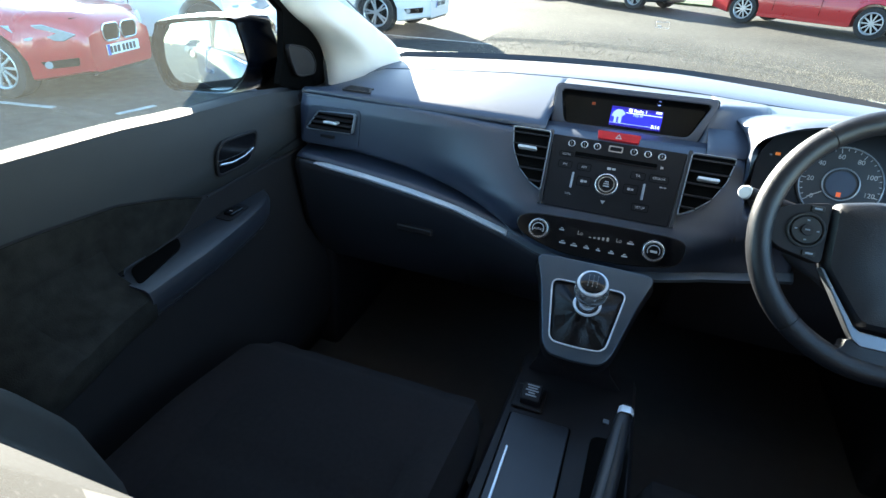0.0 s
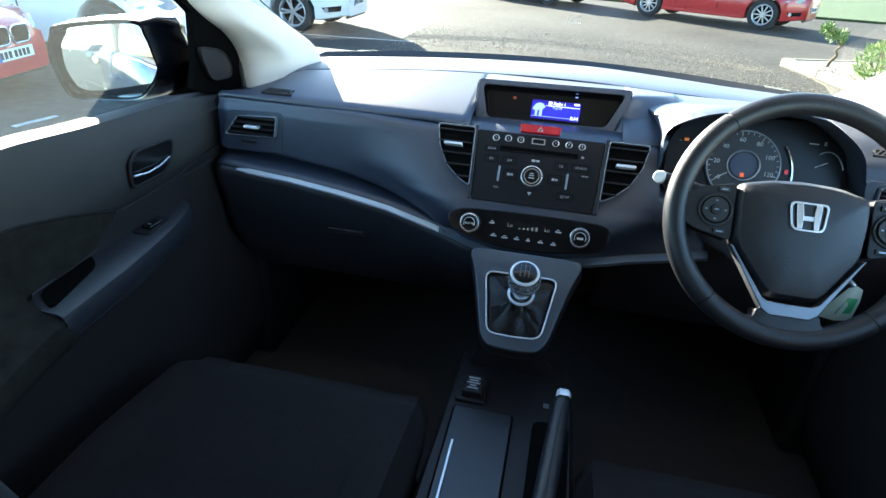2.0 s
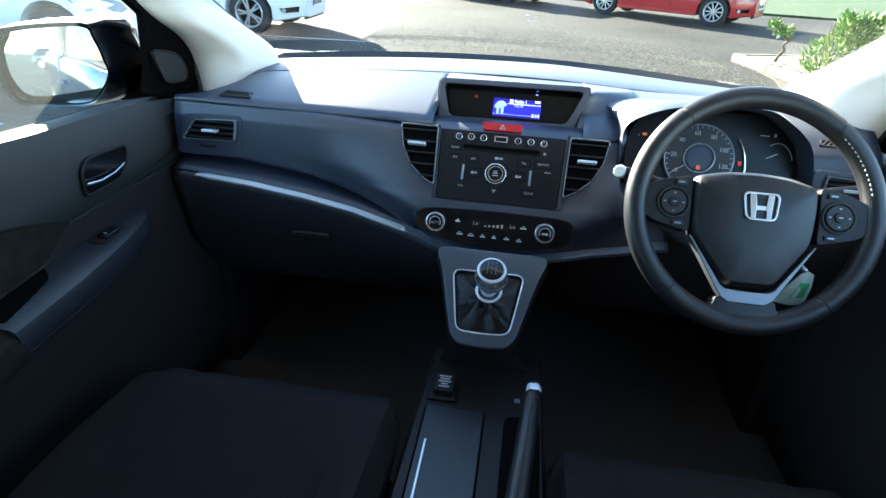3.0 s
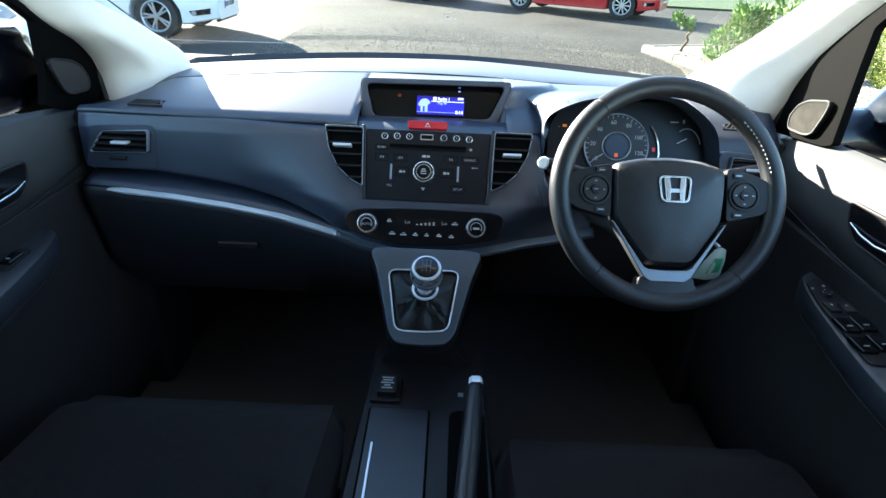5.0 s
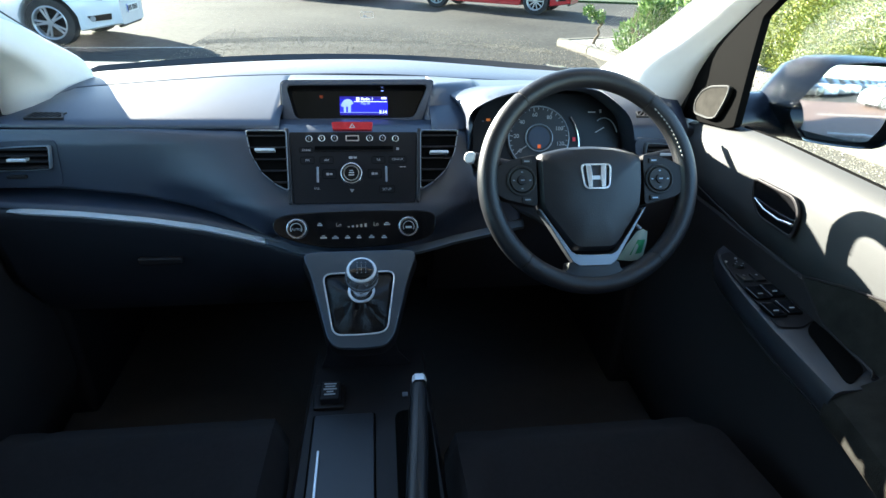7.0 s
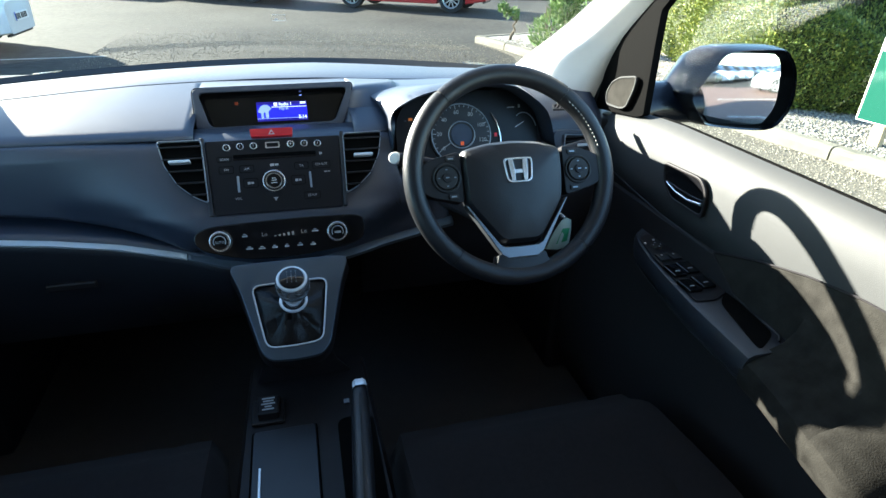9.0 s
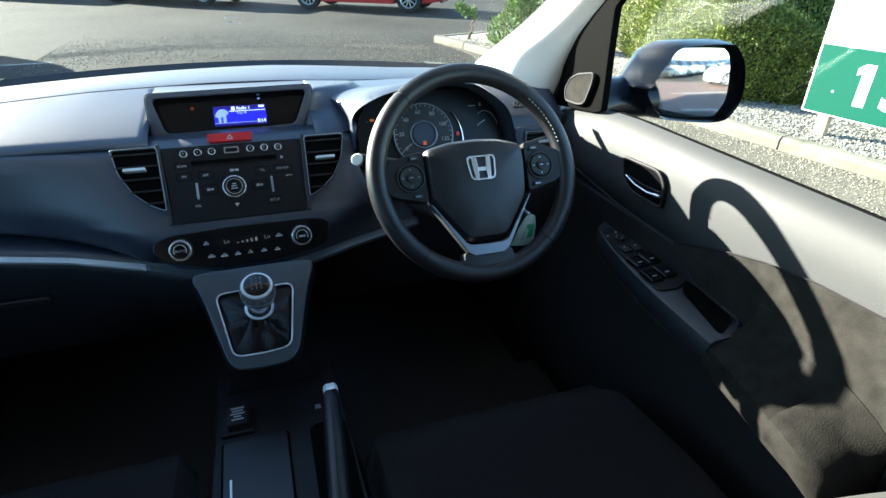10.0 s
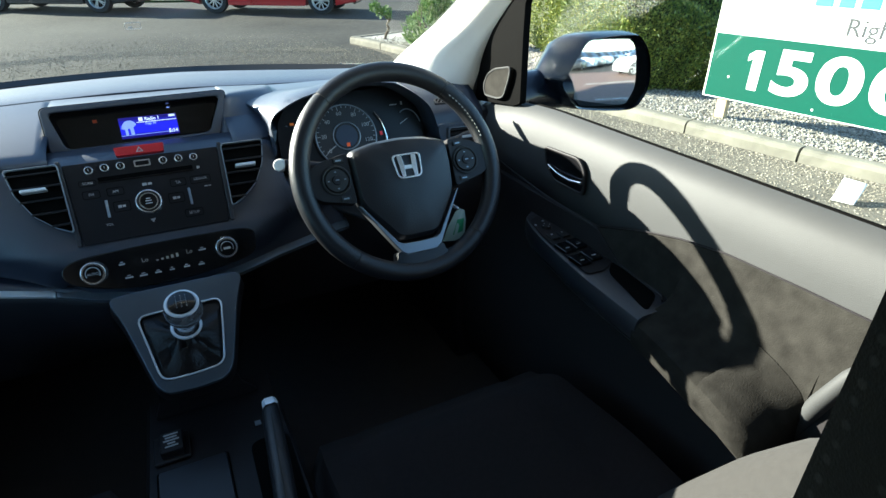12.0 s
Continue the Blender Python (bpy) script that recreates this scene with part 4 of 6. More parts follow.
def from_angle(pts, n):
    """Outline resampled from its point nearest straight up, so that two outlines pair off."""
    r = resample(pts, n)
    cx, cy = 0.0, 0.07
    k = min(range(n), key=lambda i: abs(math.atan2(r[i][0] - cx, r[i][1] - cy)))
    return r[k:] + r[:k]


go_r, gi_r = from_angle(go, 80), from_angle(gi, 80)
part("surround", frame_bm(go_r, gi_r, 0.012, at(0, 0, -0.010)), GUNMETAL, gear, "satin silver surround", bevel=0.003)
part("chrome_ring", tube([(x, y, 0.003) for x, y in gi_r], 0.0016, 8, True), BRIGHT, gear, "bright chrome ring")
part("skirt", loft([[(x, y, -0.008) for x, y in go_r], [(x * 1.04, y - 0.006, -0.03) for x, y in go_r], [(x * 1.0, y + 0.02, -0.16) for x, y in go_r]], close=True), HARD, gear)
part("boot", loft([[(x * 1.0, y, -0.004) for x, y in gi_r], [(x * 0.86, 0.075 + (y - 0.075) * 0.86, 0.0 + 0.002 * math.sin(i * 0.5)) for i, (x, y) in enumerate(gi_r)], [(x * 0.55, 0.075 + (y - 0.075) * 0.55 + 0.004, 0.004 + 0.007 * math.sin(i * 0.31 + 1)) for i, (x, y) in enumerate(gi_r)],
                            [(x * 0.30, 0.078 + (y - 0.075) * 0.28, 0.011 + 0.003 * math.sin(i * 0.4)) for i, (x, y) in enumerate(gi_r)], [(x * 0.22, 0.082 + (y - 0.075) * 0.2, 0.016) for x, y in gi_r]], close=True, cap=True), mat("glossy_black_leatherette", (0.005, 0.005, 0.006), 0.32, spec=0.3, bump=0.5, bscale=250, var=0.1), gear, "creased black gear boot")
lever = thing("gear_lever", (0, 0, 0), "chrome and black round gear knob on its lever", "gear lever")
lever.matrix_world = basis((0.003, 0.868, 0.838), (1, 0, 0.0), (0, 0.90, 0.44)) @ Matrix.Diagonal((1.2, 1.2, 1.12, 1))
part("collar", cyl(0.0135, 0.03, 32, 0.0125, at(0.001, 0, 0.012)), KNOBMETAL, lever, "chrome collar", bevel=0.002)
part("collar_ring", tube([(0.0185 * math.cos(a) + 0.001, 0.0185 * math.sin(a), 0.008) for a in (2 * math.pi * i / 32 for i in range(32))], 0.0022, 8, True), BRIGHT, lever, "bright collar ring")
part("shaft", cyl(0.0105, 0.04, 24, m=at(0.002, 0, 0.03)), HARD, lever)
prof = [(0.009, 0.026), (0.0165, 0.031), (0.0222, 0.040), (0.0245, 0.050), (0.0238, 0.059), (0.0210, 0.0665), (0.0178, 0.0705)]
part("knob", loft([[(r * math.cos(a) + 0.003, r * math.sin(a), z) for a in (2 * math.pi * i / 40 for i in range(40))] for r, z in prof], close=True, cap=True), KNOBMETAL, lever, "chrome knob")
part("knob_ring", tube([(0.0188 * math.cos(a) + 0.003, 0.0188 * math.sin(a), 0.0695) for a in (2 * math.pi * i / 40 for i in range(40))], 0.0027, 8, True), BRIGHT, lever, "bright ring round the knob top")
part("knob_top", loft([[(r * math.cos(a) + 0.003, r * math.sin(a), z) for a in (2 * math.pi * i / 40 for i in range(40))] for r, z in ((0.0178, 0.070), (0.0165, 0.0745), (0.009, 0.0762), (0.002, 0.0766))], close=True, cap=True), GLOSSBLACK, lever, "black knob top")
for k in range(3):
    part("shift_mark", box(0.0007, 0.012, 0.0006, (-0.003 + 0.006 * k, 0, 0.0768)), DIMPRINT, lever)
part("shift_mark", box(0.013, 0.0007, 0.0006, (0.003, 0, 0.0768)), DIMPRINT, lever)
for dx, dy in ((-0.003, 0.0085), (0.003, 0.0085), (0.009, 0.0085), (-0.003, -0.0085), (0.003, -0.0085), (0.009, -0.0085)):
    part("shift_number", box(0.0014, 0.0022, 0.0006, (dx, dy, 0.0766)), DIMPRINT, lever)

console = thing("centre_console", (0, 0.6, 0.36), "dark plastic centre console with lidded tray", "centre console")
C0 = lambda bm: (bmesh.ops.translate(bm, vec=(0, -0.6, -0.36), verts=bm.verts), bm)[1]
part("tray_body", C0(loft([[(-0.098, 0.93, 0.64), (-0.09, 0.93, 0.655), (0.12, 0.93, 0.655), (0.128, 0.93, 0.64), (0.128, 0.93, 0.355), (-0.098, 0.93, 0.355)], [(-0.106, 0.70, 0.645), (-0.098, 0.70, 0.66), (0.123, 0.70, 0.66), (0.131, 0.70, 0.645), (0.131, 0.70, 0.355), (-0.106, 0.70, 0.355)],
                       [(-0.114, 0.42, 0.645), (-0.106, 0.42, 0.66), (0.128, 0.42, 0.66), (0.136, 0.42, 0.645), (0.136, 0.42, 0.355), (-0.114, 0.42, 0.355)], [(-0.116, 0.0, 0.645), (-0.108, 0.0, 0.66), (0.130, 0.0, 0.66), (0.138, 0.0, 0.645), (0.138, 0.0, 0.355), (-0.116, 0.0, 0.355)]], close=True, cap=True)), HARD, console)
part("tray_front", C0(loft([[(-0.085, 0.90, 0.60), (0.10, 0.90, 0.60)], [(-0.080, 0.885, 0.66), (0.095, 0.885, 0.66)], [(-0.066, 0.86, 0.71), (0.07, 0.86, 0.71)], [(-0.06, 0.84, 0.76), (0.06, 0.84, 0.76)]])), HARD, console, solid=0.004)
part("lid", C0(prism(corner_path([(-0.085, 0.40), (0.019, 0.40), (0.0205, 0.745), (-0.0835, 0.745)], 0.006), 0.006, at(0, 0, 0.659))), FASCIA, console, "dark sliding tray lid", bevel=0.002)
part("lid_gap", C0(frame_bm(corner_path([(-0.0880, 0.39), (0.022, 0.39), (0.0235, 0.748), (-0.0865, 0.748)], 0.006), corner_path([(-0.085, 0.40), (0.019, 0.40), (0.0205, 0.745), (-0.0835, 0.745)], 0.006), 0.0012, at(0, 0, 0.6595))), DARKGAP, console)
part("lid_strip", C0(box(0.0042, 0.15, 0.004, (-0.071, 0.588, 0.667), None)), BRIGHT, console, "bright lid strip", bevel=0.001)
# No hollow here: a flat black patch paints the shade round the handbrake.
part("brake_recess_shade", C0(prism(corner_path([(0.052, 0.36), (0.118, 0.36), (0.122, 0.75), (0.058, 0.75)], 0.02), 0.0012, at(0, 0, 0.6595))), DARKGAP, console)
part("icon_key", C0(box(0.010, 0.010, 0.002, (0.079, 0.79, 0.661))), SILVER, console)
sock = thing("power_socket", (-0.060, 0.793, 0.66), "small black power socket with printed cover", "socket")
part("base", box(0.056, 0.062, 0.006, (0, 0, 0.003)), HARD, sock, bevel=0.004)
part("cover", box(0.036, 0.046, 0.016, (0.002, 0, 0.012)), HARD, sock, "printed black cover", bevel=0.003)
for k, w in enumerate((0.022, 0.018, 0.024, 0.012, 0.02)):
    part("print_bar", box(w, 0.0032, 0.0006, (0.002, 0.015 - 0.0068 * k, 0.0204)), WHITEPRINT, sock)
brake = thing("handbrake", (0.086, 0.55, 0.66), "black leather handbrake lever with chrome button", "handbrake")
part("grip", tube([(-0.014, -0.20, 0.03), (-0.010, -0.06, 0.06), (0.002, 0.06, 0.078), (0.009, 0.14, 0.088), (0.0115, 0.168, 0.092)], [0.012, 0.0155, 0.0155, 0.0140, 0.0125], 16), LEATHER, brake)
part("button", box(0.010, 0.020, 0.012, (0.0125, 0.180, 0.0935)), GLOSSBLACK, brake, bevel=0.003)
part("button_ring", loft([[tuple(Vector((0.0122, y, 0.0938)) + Vector((dx * w, 0, dz * h))) for dx, dz in ((-1, -0.6), (-0.6, -1), (0.6, -1), (1, -0.6), (1, 0.6), (0.6, 1), (-0.6, 1), (-1, 0.6))] for y, w, h in ((0.160, 0.0118, 0.0126), (0.166, 0.0122, 0.013), (0.176, 0.0108, 0.0118), (0.178, 0.0085, 0.0095))], close=True), BRIGHT, brake, "chrome button collar")
part("seam", tube([(-0.014, -0.20, 0.044), (-0.010, -0.06, 0.0775), (0.002, 0.06, 0.096), (0.009, 0.14, 0.1045)], 0.0012, 6), RUBBER, brake)
part("armrest_pad", C0(box(0.15, 0.42, 0.10, (-0.02, 0.215, 0.765))), LEATHER, console, "black padded armrest", bevel=0.035, seg=4)
part("armrest_base", C0(box(0.11, 0.3, 0.07, (-0.02, 0.18, 0.690))), HARD, console, bevel=0.01)
# ---- doors ----
def sill(y, s=1):
    if s < 0:
        return interp(y, [-0.3, 0.45, 0.64, 0.757, 0.98, 1.16], [1.128, 1.121, 1.115, 1.105, 1.096, 1.072])
    return interp(y, [-0.3, 0.3, 0.9, 1.0, 1.16], [1.118, 1.116, 1.114, 1.108, 1.080])


for s in (-1, 1):
    dy = 0.062 if s < 0 else 0.0
    O = Vector((s * 0.80, 0.5, 0.36))

    def W0(bm, s=s, O=O):
        """From places given for the right side to the door's own space."""
        bmesh.ops.transform(bm, verts=bm.verts, matrix=Matrix.Translation(-O) @ Matrix.Diagonal((s, 1, 1, 1)))
        return bm

    Y = xs(-0.30, 1.16, 40)
    door = thing("door_1" if s < 0 else "door_2", O, "closed passenger door with dark soft trim and armrest" if s < 0 else "closed driver door with sunlit grey trim and switches", "car door", kind="structure")
    part("door_panel", W0(loft([[(0.784 if s > 0 else 0.792, y, sill(y, s) - (0.03 if s > 0 else 0.02)) for y in Y], [(0.772 if s > 0 else 0.778, y, sill(y, s) - (0.005 if s > 0 else 0.002)) for y in Y], [(0.757 if s > 0 else 0.748, y, sill(y, s) + 0.001) for y in Y], [(0.738 if s > 0 else 0.735, y, sill(y, s) - (0.008 if s > 0 else 0.004)) for y in Y], [(0.725, y, sill(y, s) - 0.028) for y in Y], [(0.717, y, 1.05) for y in Y], [(0.714, y, 1.0) for y in Y], [(0.714, y, 0.95) for y in Y]])), DOORPAD, door, solid=0.006, label="soft grained upper door trim")
    part("lower_panel", W0(loft([[(0.716, y, 0.957) for y in Y], [(0.709, y, 0.950) for y in Y], [(0.706, y, 0.90) for y in Y], [(0.700, y, 0.80) for y in Y], [(0.690, y, 0.72) for y in Y], [(0.672 if y > 0.2 else 0.69, y, 0.64) for y in Y], [(0.672 if y > 0.2 else 0.69, y, 0.50) for y in Y], [(0.71, y, 0.37) for y in Y]])), LOWERPAD, door, solid=0.006)
    INS = basis((0.6492, 0, 0), (0, 1, 0), (0.061, 0, 1))
    ins = corner_path([(0.690 + dy, 0.957), (0.60 + dy, 0.988), (0.511 + dy, 1.011), (0.433, 1.023), (0.333, 1.027), (0.19, 1.030), (0.205, 1.010), (0.237, 0.955), (0.262, 0.853), (0.335, 0.850), (0.40, 0.860), (0.52 + dy, 0.905), (0.62 + dy, 0.915)], 0.010, 4)
    part("door_insert", W0(prism([(y, z) for y, z in ins], 0.007, INS)), SUEDE, door, "brushed suede-like cloth insert", bevel=0.003)
    part("insert_seam", W0(tube([(0.6487 + 0.061 * z, y, z) for y, z in ins], 0.0014, 6, True)), HARD, door)
    # armrest: hard front part with a pull cup, cloth elbow part behind it
    da = 0.037 if s < 0 else 0.0

    def arm_x(y):
        """How far the armrest reaches into the cabin."""
        return interp(y, [0.27, 0.36, 0.474, 0.55, 0.625, 0.72, 0.80, 0.85, 0.875, 0.888], [0.600, 0.603, 0.620, 0.624, 0.628, 0.640, 0.654, 0.668, 0.684, 0.704])

    secs = []
    for y in (0.888, 0.883, 0.875, 0.86, 0.83, 0.78, 0.70, 0.62, 0.55, 0.50, 0.486):
        xi = arm_x(y)
        k = min(1.0, (0.716 - xi) / 0.05)
        secs.append([(0.716, y + da, 0.907), (xi + 0.012 * k, y + da, 0.906), (xi + 0.004 * k, y + da, 0.902), (xi, y + da, 0.892), (xi + 0.001, y + da, 0.874), (xi + 0.006 * k, y + da, 0.860), (xi + 0.020 * k, y + da, 0.842), (0.716, y + da, 0.800)])
    part("armrest", W0(loft(secs, close=True, cap=True)), FASCIA, door, "dark plastic armrest")
    part("armrest_seam", W0(tube([(arm_x(y) + 0.0065, y + da, 0.8585) for y in xs(0.49, 0.86, 14)], 0.0010, 6)), LOWERPAD, door, "pale stitched line under the armrest")
    secs = []
    for y, dz, push in ((0.492, 0.0, 0.0), (0.47, 0.0, 0.0), (0.43, -0.001, 0.0), (0.39, -0.004, 0.0), (0.352, -0.010, 0.0), (0.32, -0.018, 0.004), (0.295, -0.028, 0.006), (0.275, -0.040, 0.012), (0.266, -0.052, 0.03)):
        xi = arm_x(y) + push
        secs.append([(0.7165, y + da, 0.990), (0.7085, y + da, 0.957), (0.700, y + da, 0.932 + dz), (0.684, y + da, 0.914 + dz), (0.660, y + da, 0.905 + dz), (xi + 0.014, y + da, 0.900 + dz), (xi + 0.003, y + da, 0.892 + dz), (xi, y + da, 0.878 + dz), (xi + 0.003, y + da, 0.855 + dz), (xi + 0.02, y + da, 0.835 + dz), (0.716, y + da, 0.78)])
    part("elbow_rest", W0(loft(secs, close=True, cap=True)), SUEDE, door, "cloth elbow rest flowing out of the insert")
    secs = []
    for y, dz, k in ((0.353, -0.007, 1.0), (0.345, -0.007, 1.0), (0.32, -0.014, 1.0), (0.295, -0.024, 0.98), (0.275, -0.036, 0.94), (0.266, -0.048, 0.86), (0.262, -0.060, 0.7)):
        xi = 0.716 - (0.716 - arm_x(y) + 0.003) * k
        secs.append([(0.700, y + da, 0.934 + dz), (0.684, y + da, 0.917 + dz), (0.660, y + da, 0.9085 + dz), (xi + 0.014, y + da, 0.902 + dz), (xi + 0.003, y + da, 0.893 + dz), (xi, y + da, 0.878 + dz), (xi + 0.004, y + da, 0.860 + dz), (xi + 0.02, y + da, 0.845 + dz), (0.712, y + da, 0.81 + dz)])
    part("elbow_pad", W0(loft(secs, close=True, cap=True)), SUEDE, door, "coarser padded cloth end of the elbow rest")
    part("rear_moulding", W0(tube([(0.716, 0.275 + da, 0.80), (0.706, 0.268 + da, 0.845), (0.704, 0.252 + da, 0.90), (0.706, 0.234 + da, 0.952), (0.716, 0.21 + da, 1.0)], [0.008, 0.011, 0.012, 0.011, 0.008], 12)), DOORPAD, door, "smooth grey moulding behind the elbow pad")
    # The cup isn't hollowed; a flat black plate gives its inner shade.
    part("pull_cup_shade", W0(prism(corner_path([(0.710, 0.640 + da), (0.697, 0.520 + da), (0.648, 0.492 + da), (0.676, 0.612 + da)], 0.016), 0.0025, at(0, 0, 0.9055))), DARKGAP, door, "flat black patch for the shade in the pull cup")
    part("cup_lip", W0(tube([(0.714, 0.648 + da, 0.9085), (0.702, 0.515 + da, 0.9085), (0.690, 0.502 + da, 0.9085)], 0.0018, 6)), HARD, door)
    plate = [(0.673, 0.846), (0.700, 0.858), (0.711, 0.79), (0.713, 0.638), (0.672, 0.618), (0.638, 0.622), (0.655, 0.775)] if s > 0 else [(0.676, 0.800), (0.704, 0.800), (0.704, 0.728), (0.668, 0.728)]
    sp = part("switch_plate", W0(prism(corner_path([(x, y + da) for x, y in plate], 0.008), 0.003, at(0, 0, 0.9065))), HARD, door, "black switch plate", bevel=0.001)
    if s > 0:
        part("mirror_adjuster", W0(cyl(0.0105, 0.006, 24, 0.009, at(0.683, 0.802, 0.912))), RUBBER, sp)
        for a in range(4):
            part("switch_mark", W0(box(0.0022, 0.0022, 0.0008, (0.683 + 0.0075 * math.cos(a * 1.57), 0.802 + 0.0075 * math.sin(a * 1.57), 0.9152))), WHITEPRINT, sp)
        for px, py in ((0.669, 0.819), (0.694, 0.829)):
            part("switch_mark", W0(cyl(0.0024, 0.002, 12, m=at(px, py, 0.9105))), WHITEPRINT, sp)
        for px in (0.668, 0.692):
            part("lock_switch", W0(box(0.019, 0.024, 0.006, (px, 0.760, 0.911))), RUBBER, sp, bevel=0.001)
            part("switch_mark", W0(box(0.003, 0.0035, 0.0008, (px, 0.764, 0.9144))), WHITEPRINT, sp)
        for px, py in ((0.660, 0.705), (0.689, 0.710), (0.654, 0.656), (0.685, 0.662)):
            part("window_switch", W0(box(0.026, 0.036, 0.008, (px, py + 0.006, 0.911))), GLOSSBLACK, sp, bevel=0.002)
            part("switch_mark", W0(box(0.0085, 0.0018, 0.0008, (px, py, 0.9154))), WHITEPRINT, sp)
    else:
        part("window_switch", W0(box(0.020, 0.036, 0.008, (0.685, 0.762 + da, 0.911))), GLOSSBLACK, sp, bevel=0.002)
        part("switch_mark", W0(box(0.007, 0.002, 0.0008, (0.685, 0.755 + da, 0.9154))), WHITEPRINT, sp)
    # inner handle
    hz0 = -0.020 if s < 0 else 0.0
    hq = [(0.868 + dy, 1.058 + hz0), (0.760 + dy, 1.064 + hz0), (0.738 + dy, 1.045 + hz0), (0.733 + dy, 0.996 + hz0), (0.830 + dy, 0.996 + hz0), (0.858 + dy, 1.022 + hz0)]
    ho = corner_path(hq, 0.014, 4)
    hi = inset(ho, 0.9, 0.84)
    part("handle_surround", W0(frame_bm(ho, hi, 0.006, at(0.7145, 0, 0) @ basis((0, 0, 0), (0, 1, 0), (0, 0, 1)) @ pose(0, 0, -0.008))), HARD, door, "black handle surround", bevel=0.002)
    part("handle_cup", W0(loft([[(0.7085, y, z) for y, z in hi], [(0.7125, y, z) for y, z in inset(hi, 0.92)]], close=True, cap=True)), GLOSSBLACK, door)
    part("handle_lever", W0(tube([(0.707, 0.846 + dy, 1.0245 + hz0), (0.702, 0.81 + dy, 1.019 + hz0), (0.699, 0.77 + dy, 1.019 + hz0), (0.701, 0.738 + dy, 1.0235 + hz0)], [0.0014, 0.0018, 0.0021, 0.0027], 10)), CHROME, door, "chrome door handle lever")
    part("trim_fold", W0(tube([(0.711, 1.12, 0.985), (0.711, 0.95 + dy * 0.5, 0.966), (0.710, 0.85 + dy, 0.957), (0.709, 0.70 + dy, 0.952)], 0.0016, 6)), HARD, door)
    # corner by the mirror
    if s > 0:
        sq = [(1.19, 1.078), (1.165, 1.18), (1.115, 1.252), (1.04, 1.317), (0.86, 1.455), (0.82, 1.45), (0.95, 1.36), (1.0, 1.31), (1.0, 1.253), (0.995, 1.11), (1.02, 1.10)]
    else:
        sq = [(1.243, 1.045), (1.240, 1.145), (1.213, 1.18), (1.15, 1.234), (1.074, 1.275), (0.92, 1.37), (0.80, 1.44), (0.77, 1.42), (0.90, 1.345), (1.045, 1.278), (1.085, 1.248), (1.072, 1.152), (1.05, 1.10), (1.07, 1.09)]
    sq = corner_path(sq, 0.006, 3)
    part("mirror_corner", W0(prism(sq, 0.016, basis((0.732, 0, 0), (0, 1, 0), (0, 0, 1)))), MATTE, door, "black corner trim", bevel=0.004)
    tq = [(y + (0.055 if s < 0 else 0.0), z) for y, z in ((1.118, 1.151), (1.088, 1.168), (1.025, 1.182), (1.029, 1.157), (1.047, 1.115), (1.07, 1.107), (1.124, 1.104), (1.131, 1.126))]
    # Sun and shade set by material: lighter cover and rim right, black left.
    tw = part("tweeter_cover", W0(prism(corner_path(tq, 0.012, 4), 0.012, basis((0.722, 0, 0), (0, 1, 0), (0, 0, 1)))), SUEDE if s > 0 else HARD, door, "rounded speaker cover in sunlit grey" if s > 0 else "rounded speaker cover in shaded black", bevel=0.004)
    part("cover_rim", W0(tube([(0.7225, y, z) for y, z in corner_path(tq, 0.012, 4)], 0.0022, 6, True)), DOORPAD if s > 0 else HARD, tw, "rim of the speaker cover, paler on the sunlit door")
    part("window_seal", W0(tube([(0.7615 if s > 0 else 0.772, y, sill(y, s) + (0.0005 if s > 0 else -0.004)) for y in xs(-0.28, 1.0, 20)], 0.0032 if s > 0 else 0.0045, 8)), MATTE if s > 0 else RUBBER, door)
    gl = part("window_glass", W0(loft([[(0.774, y, sill(y, s) - 0.01) for y in xs(-0.28, 0.995, 10)], [(0.765, min(y, 0.93), 1.30) for y in xs(-0.28, 0.995, 10)], [(0.70, min(y, 0.72), 1.56) for y in xs(-0.28, 0.995, 10)]])), SIDEGLASS if s > 0 else DUSTGLAREGLASS, door, "dusty clear side window glass")
    gl.visible_shadow = False
    # outer skin
    part("outer_skin", W0(loft([[(0.795, y, sill(y, s) - (0.024 if s > 0 else 0.012)) for y in Y], [(0.822, y, sill(y, s) - 0.04) for y in Y], [(0.850, y, 0.98) for y in Y], [(0.862, y, 0.88) for y in Y], [(0.856, y, 0.65) for y in Y], [(0.865, y, 0.45) for y in Y], [(0.84, y, 0.36) for y in Y]])), PAINT_BLUE, door, "dark blue painted door skin", solid=0.003)
    part("belt_moulding", W0(tube([(0.800, y, sill(y, s) - 0.02) for y in xs(-0.3, 1.1, 20)], 0.005, 8) if s < 0 else tube([(0.799, y, sill(y, s) - 0.030) for y in xs(-0.3, 1.1, 20)], 0.010, 10)), CHROME if s < 0 else MATTE, door)
    part("outer_handle", W0(tube([(0.855, -0.20, 0.93), (0.885, -0.17, 0.935), (0.885, -0.06, 0.935), (0.855, -0.03, 0.93)], 0.010, 8)), PAINT_BLUE, door)

    # ---- wing mirrors ----
    mc = Vector((s * (1.02 if s > 0 else 0.95), 1.095, 1.135))
    wm = thing("wing_mirror", mc, "dark blue wing mirror on the door", "wing mirror", group="wing mirrors")
    if s > 0:
        nrm = Vector((-0.266, -0.962, 0.048)).normalized()
        g = [(-0.076, -0.026), (-0.068, 0.014), (-0.049, 0.066), (-0.028, 0.075), (0.081, 0.076), (0.096, 0.065), (0.107, 0.036), (0.115, -0.032), (0.103, -0.067), (0.082, -0.083), (-0.018, -0.081), (-0.042, -0.069)]
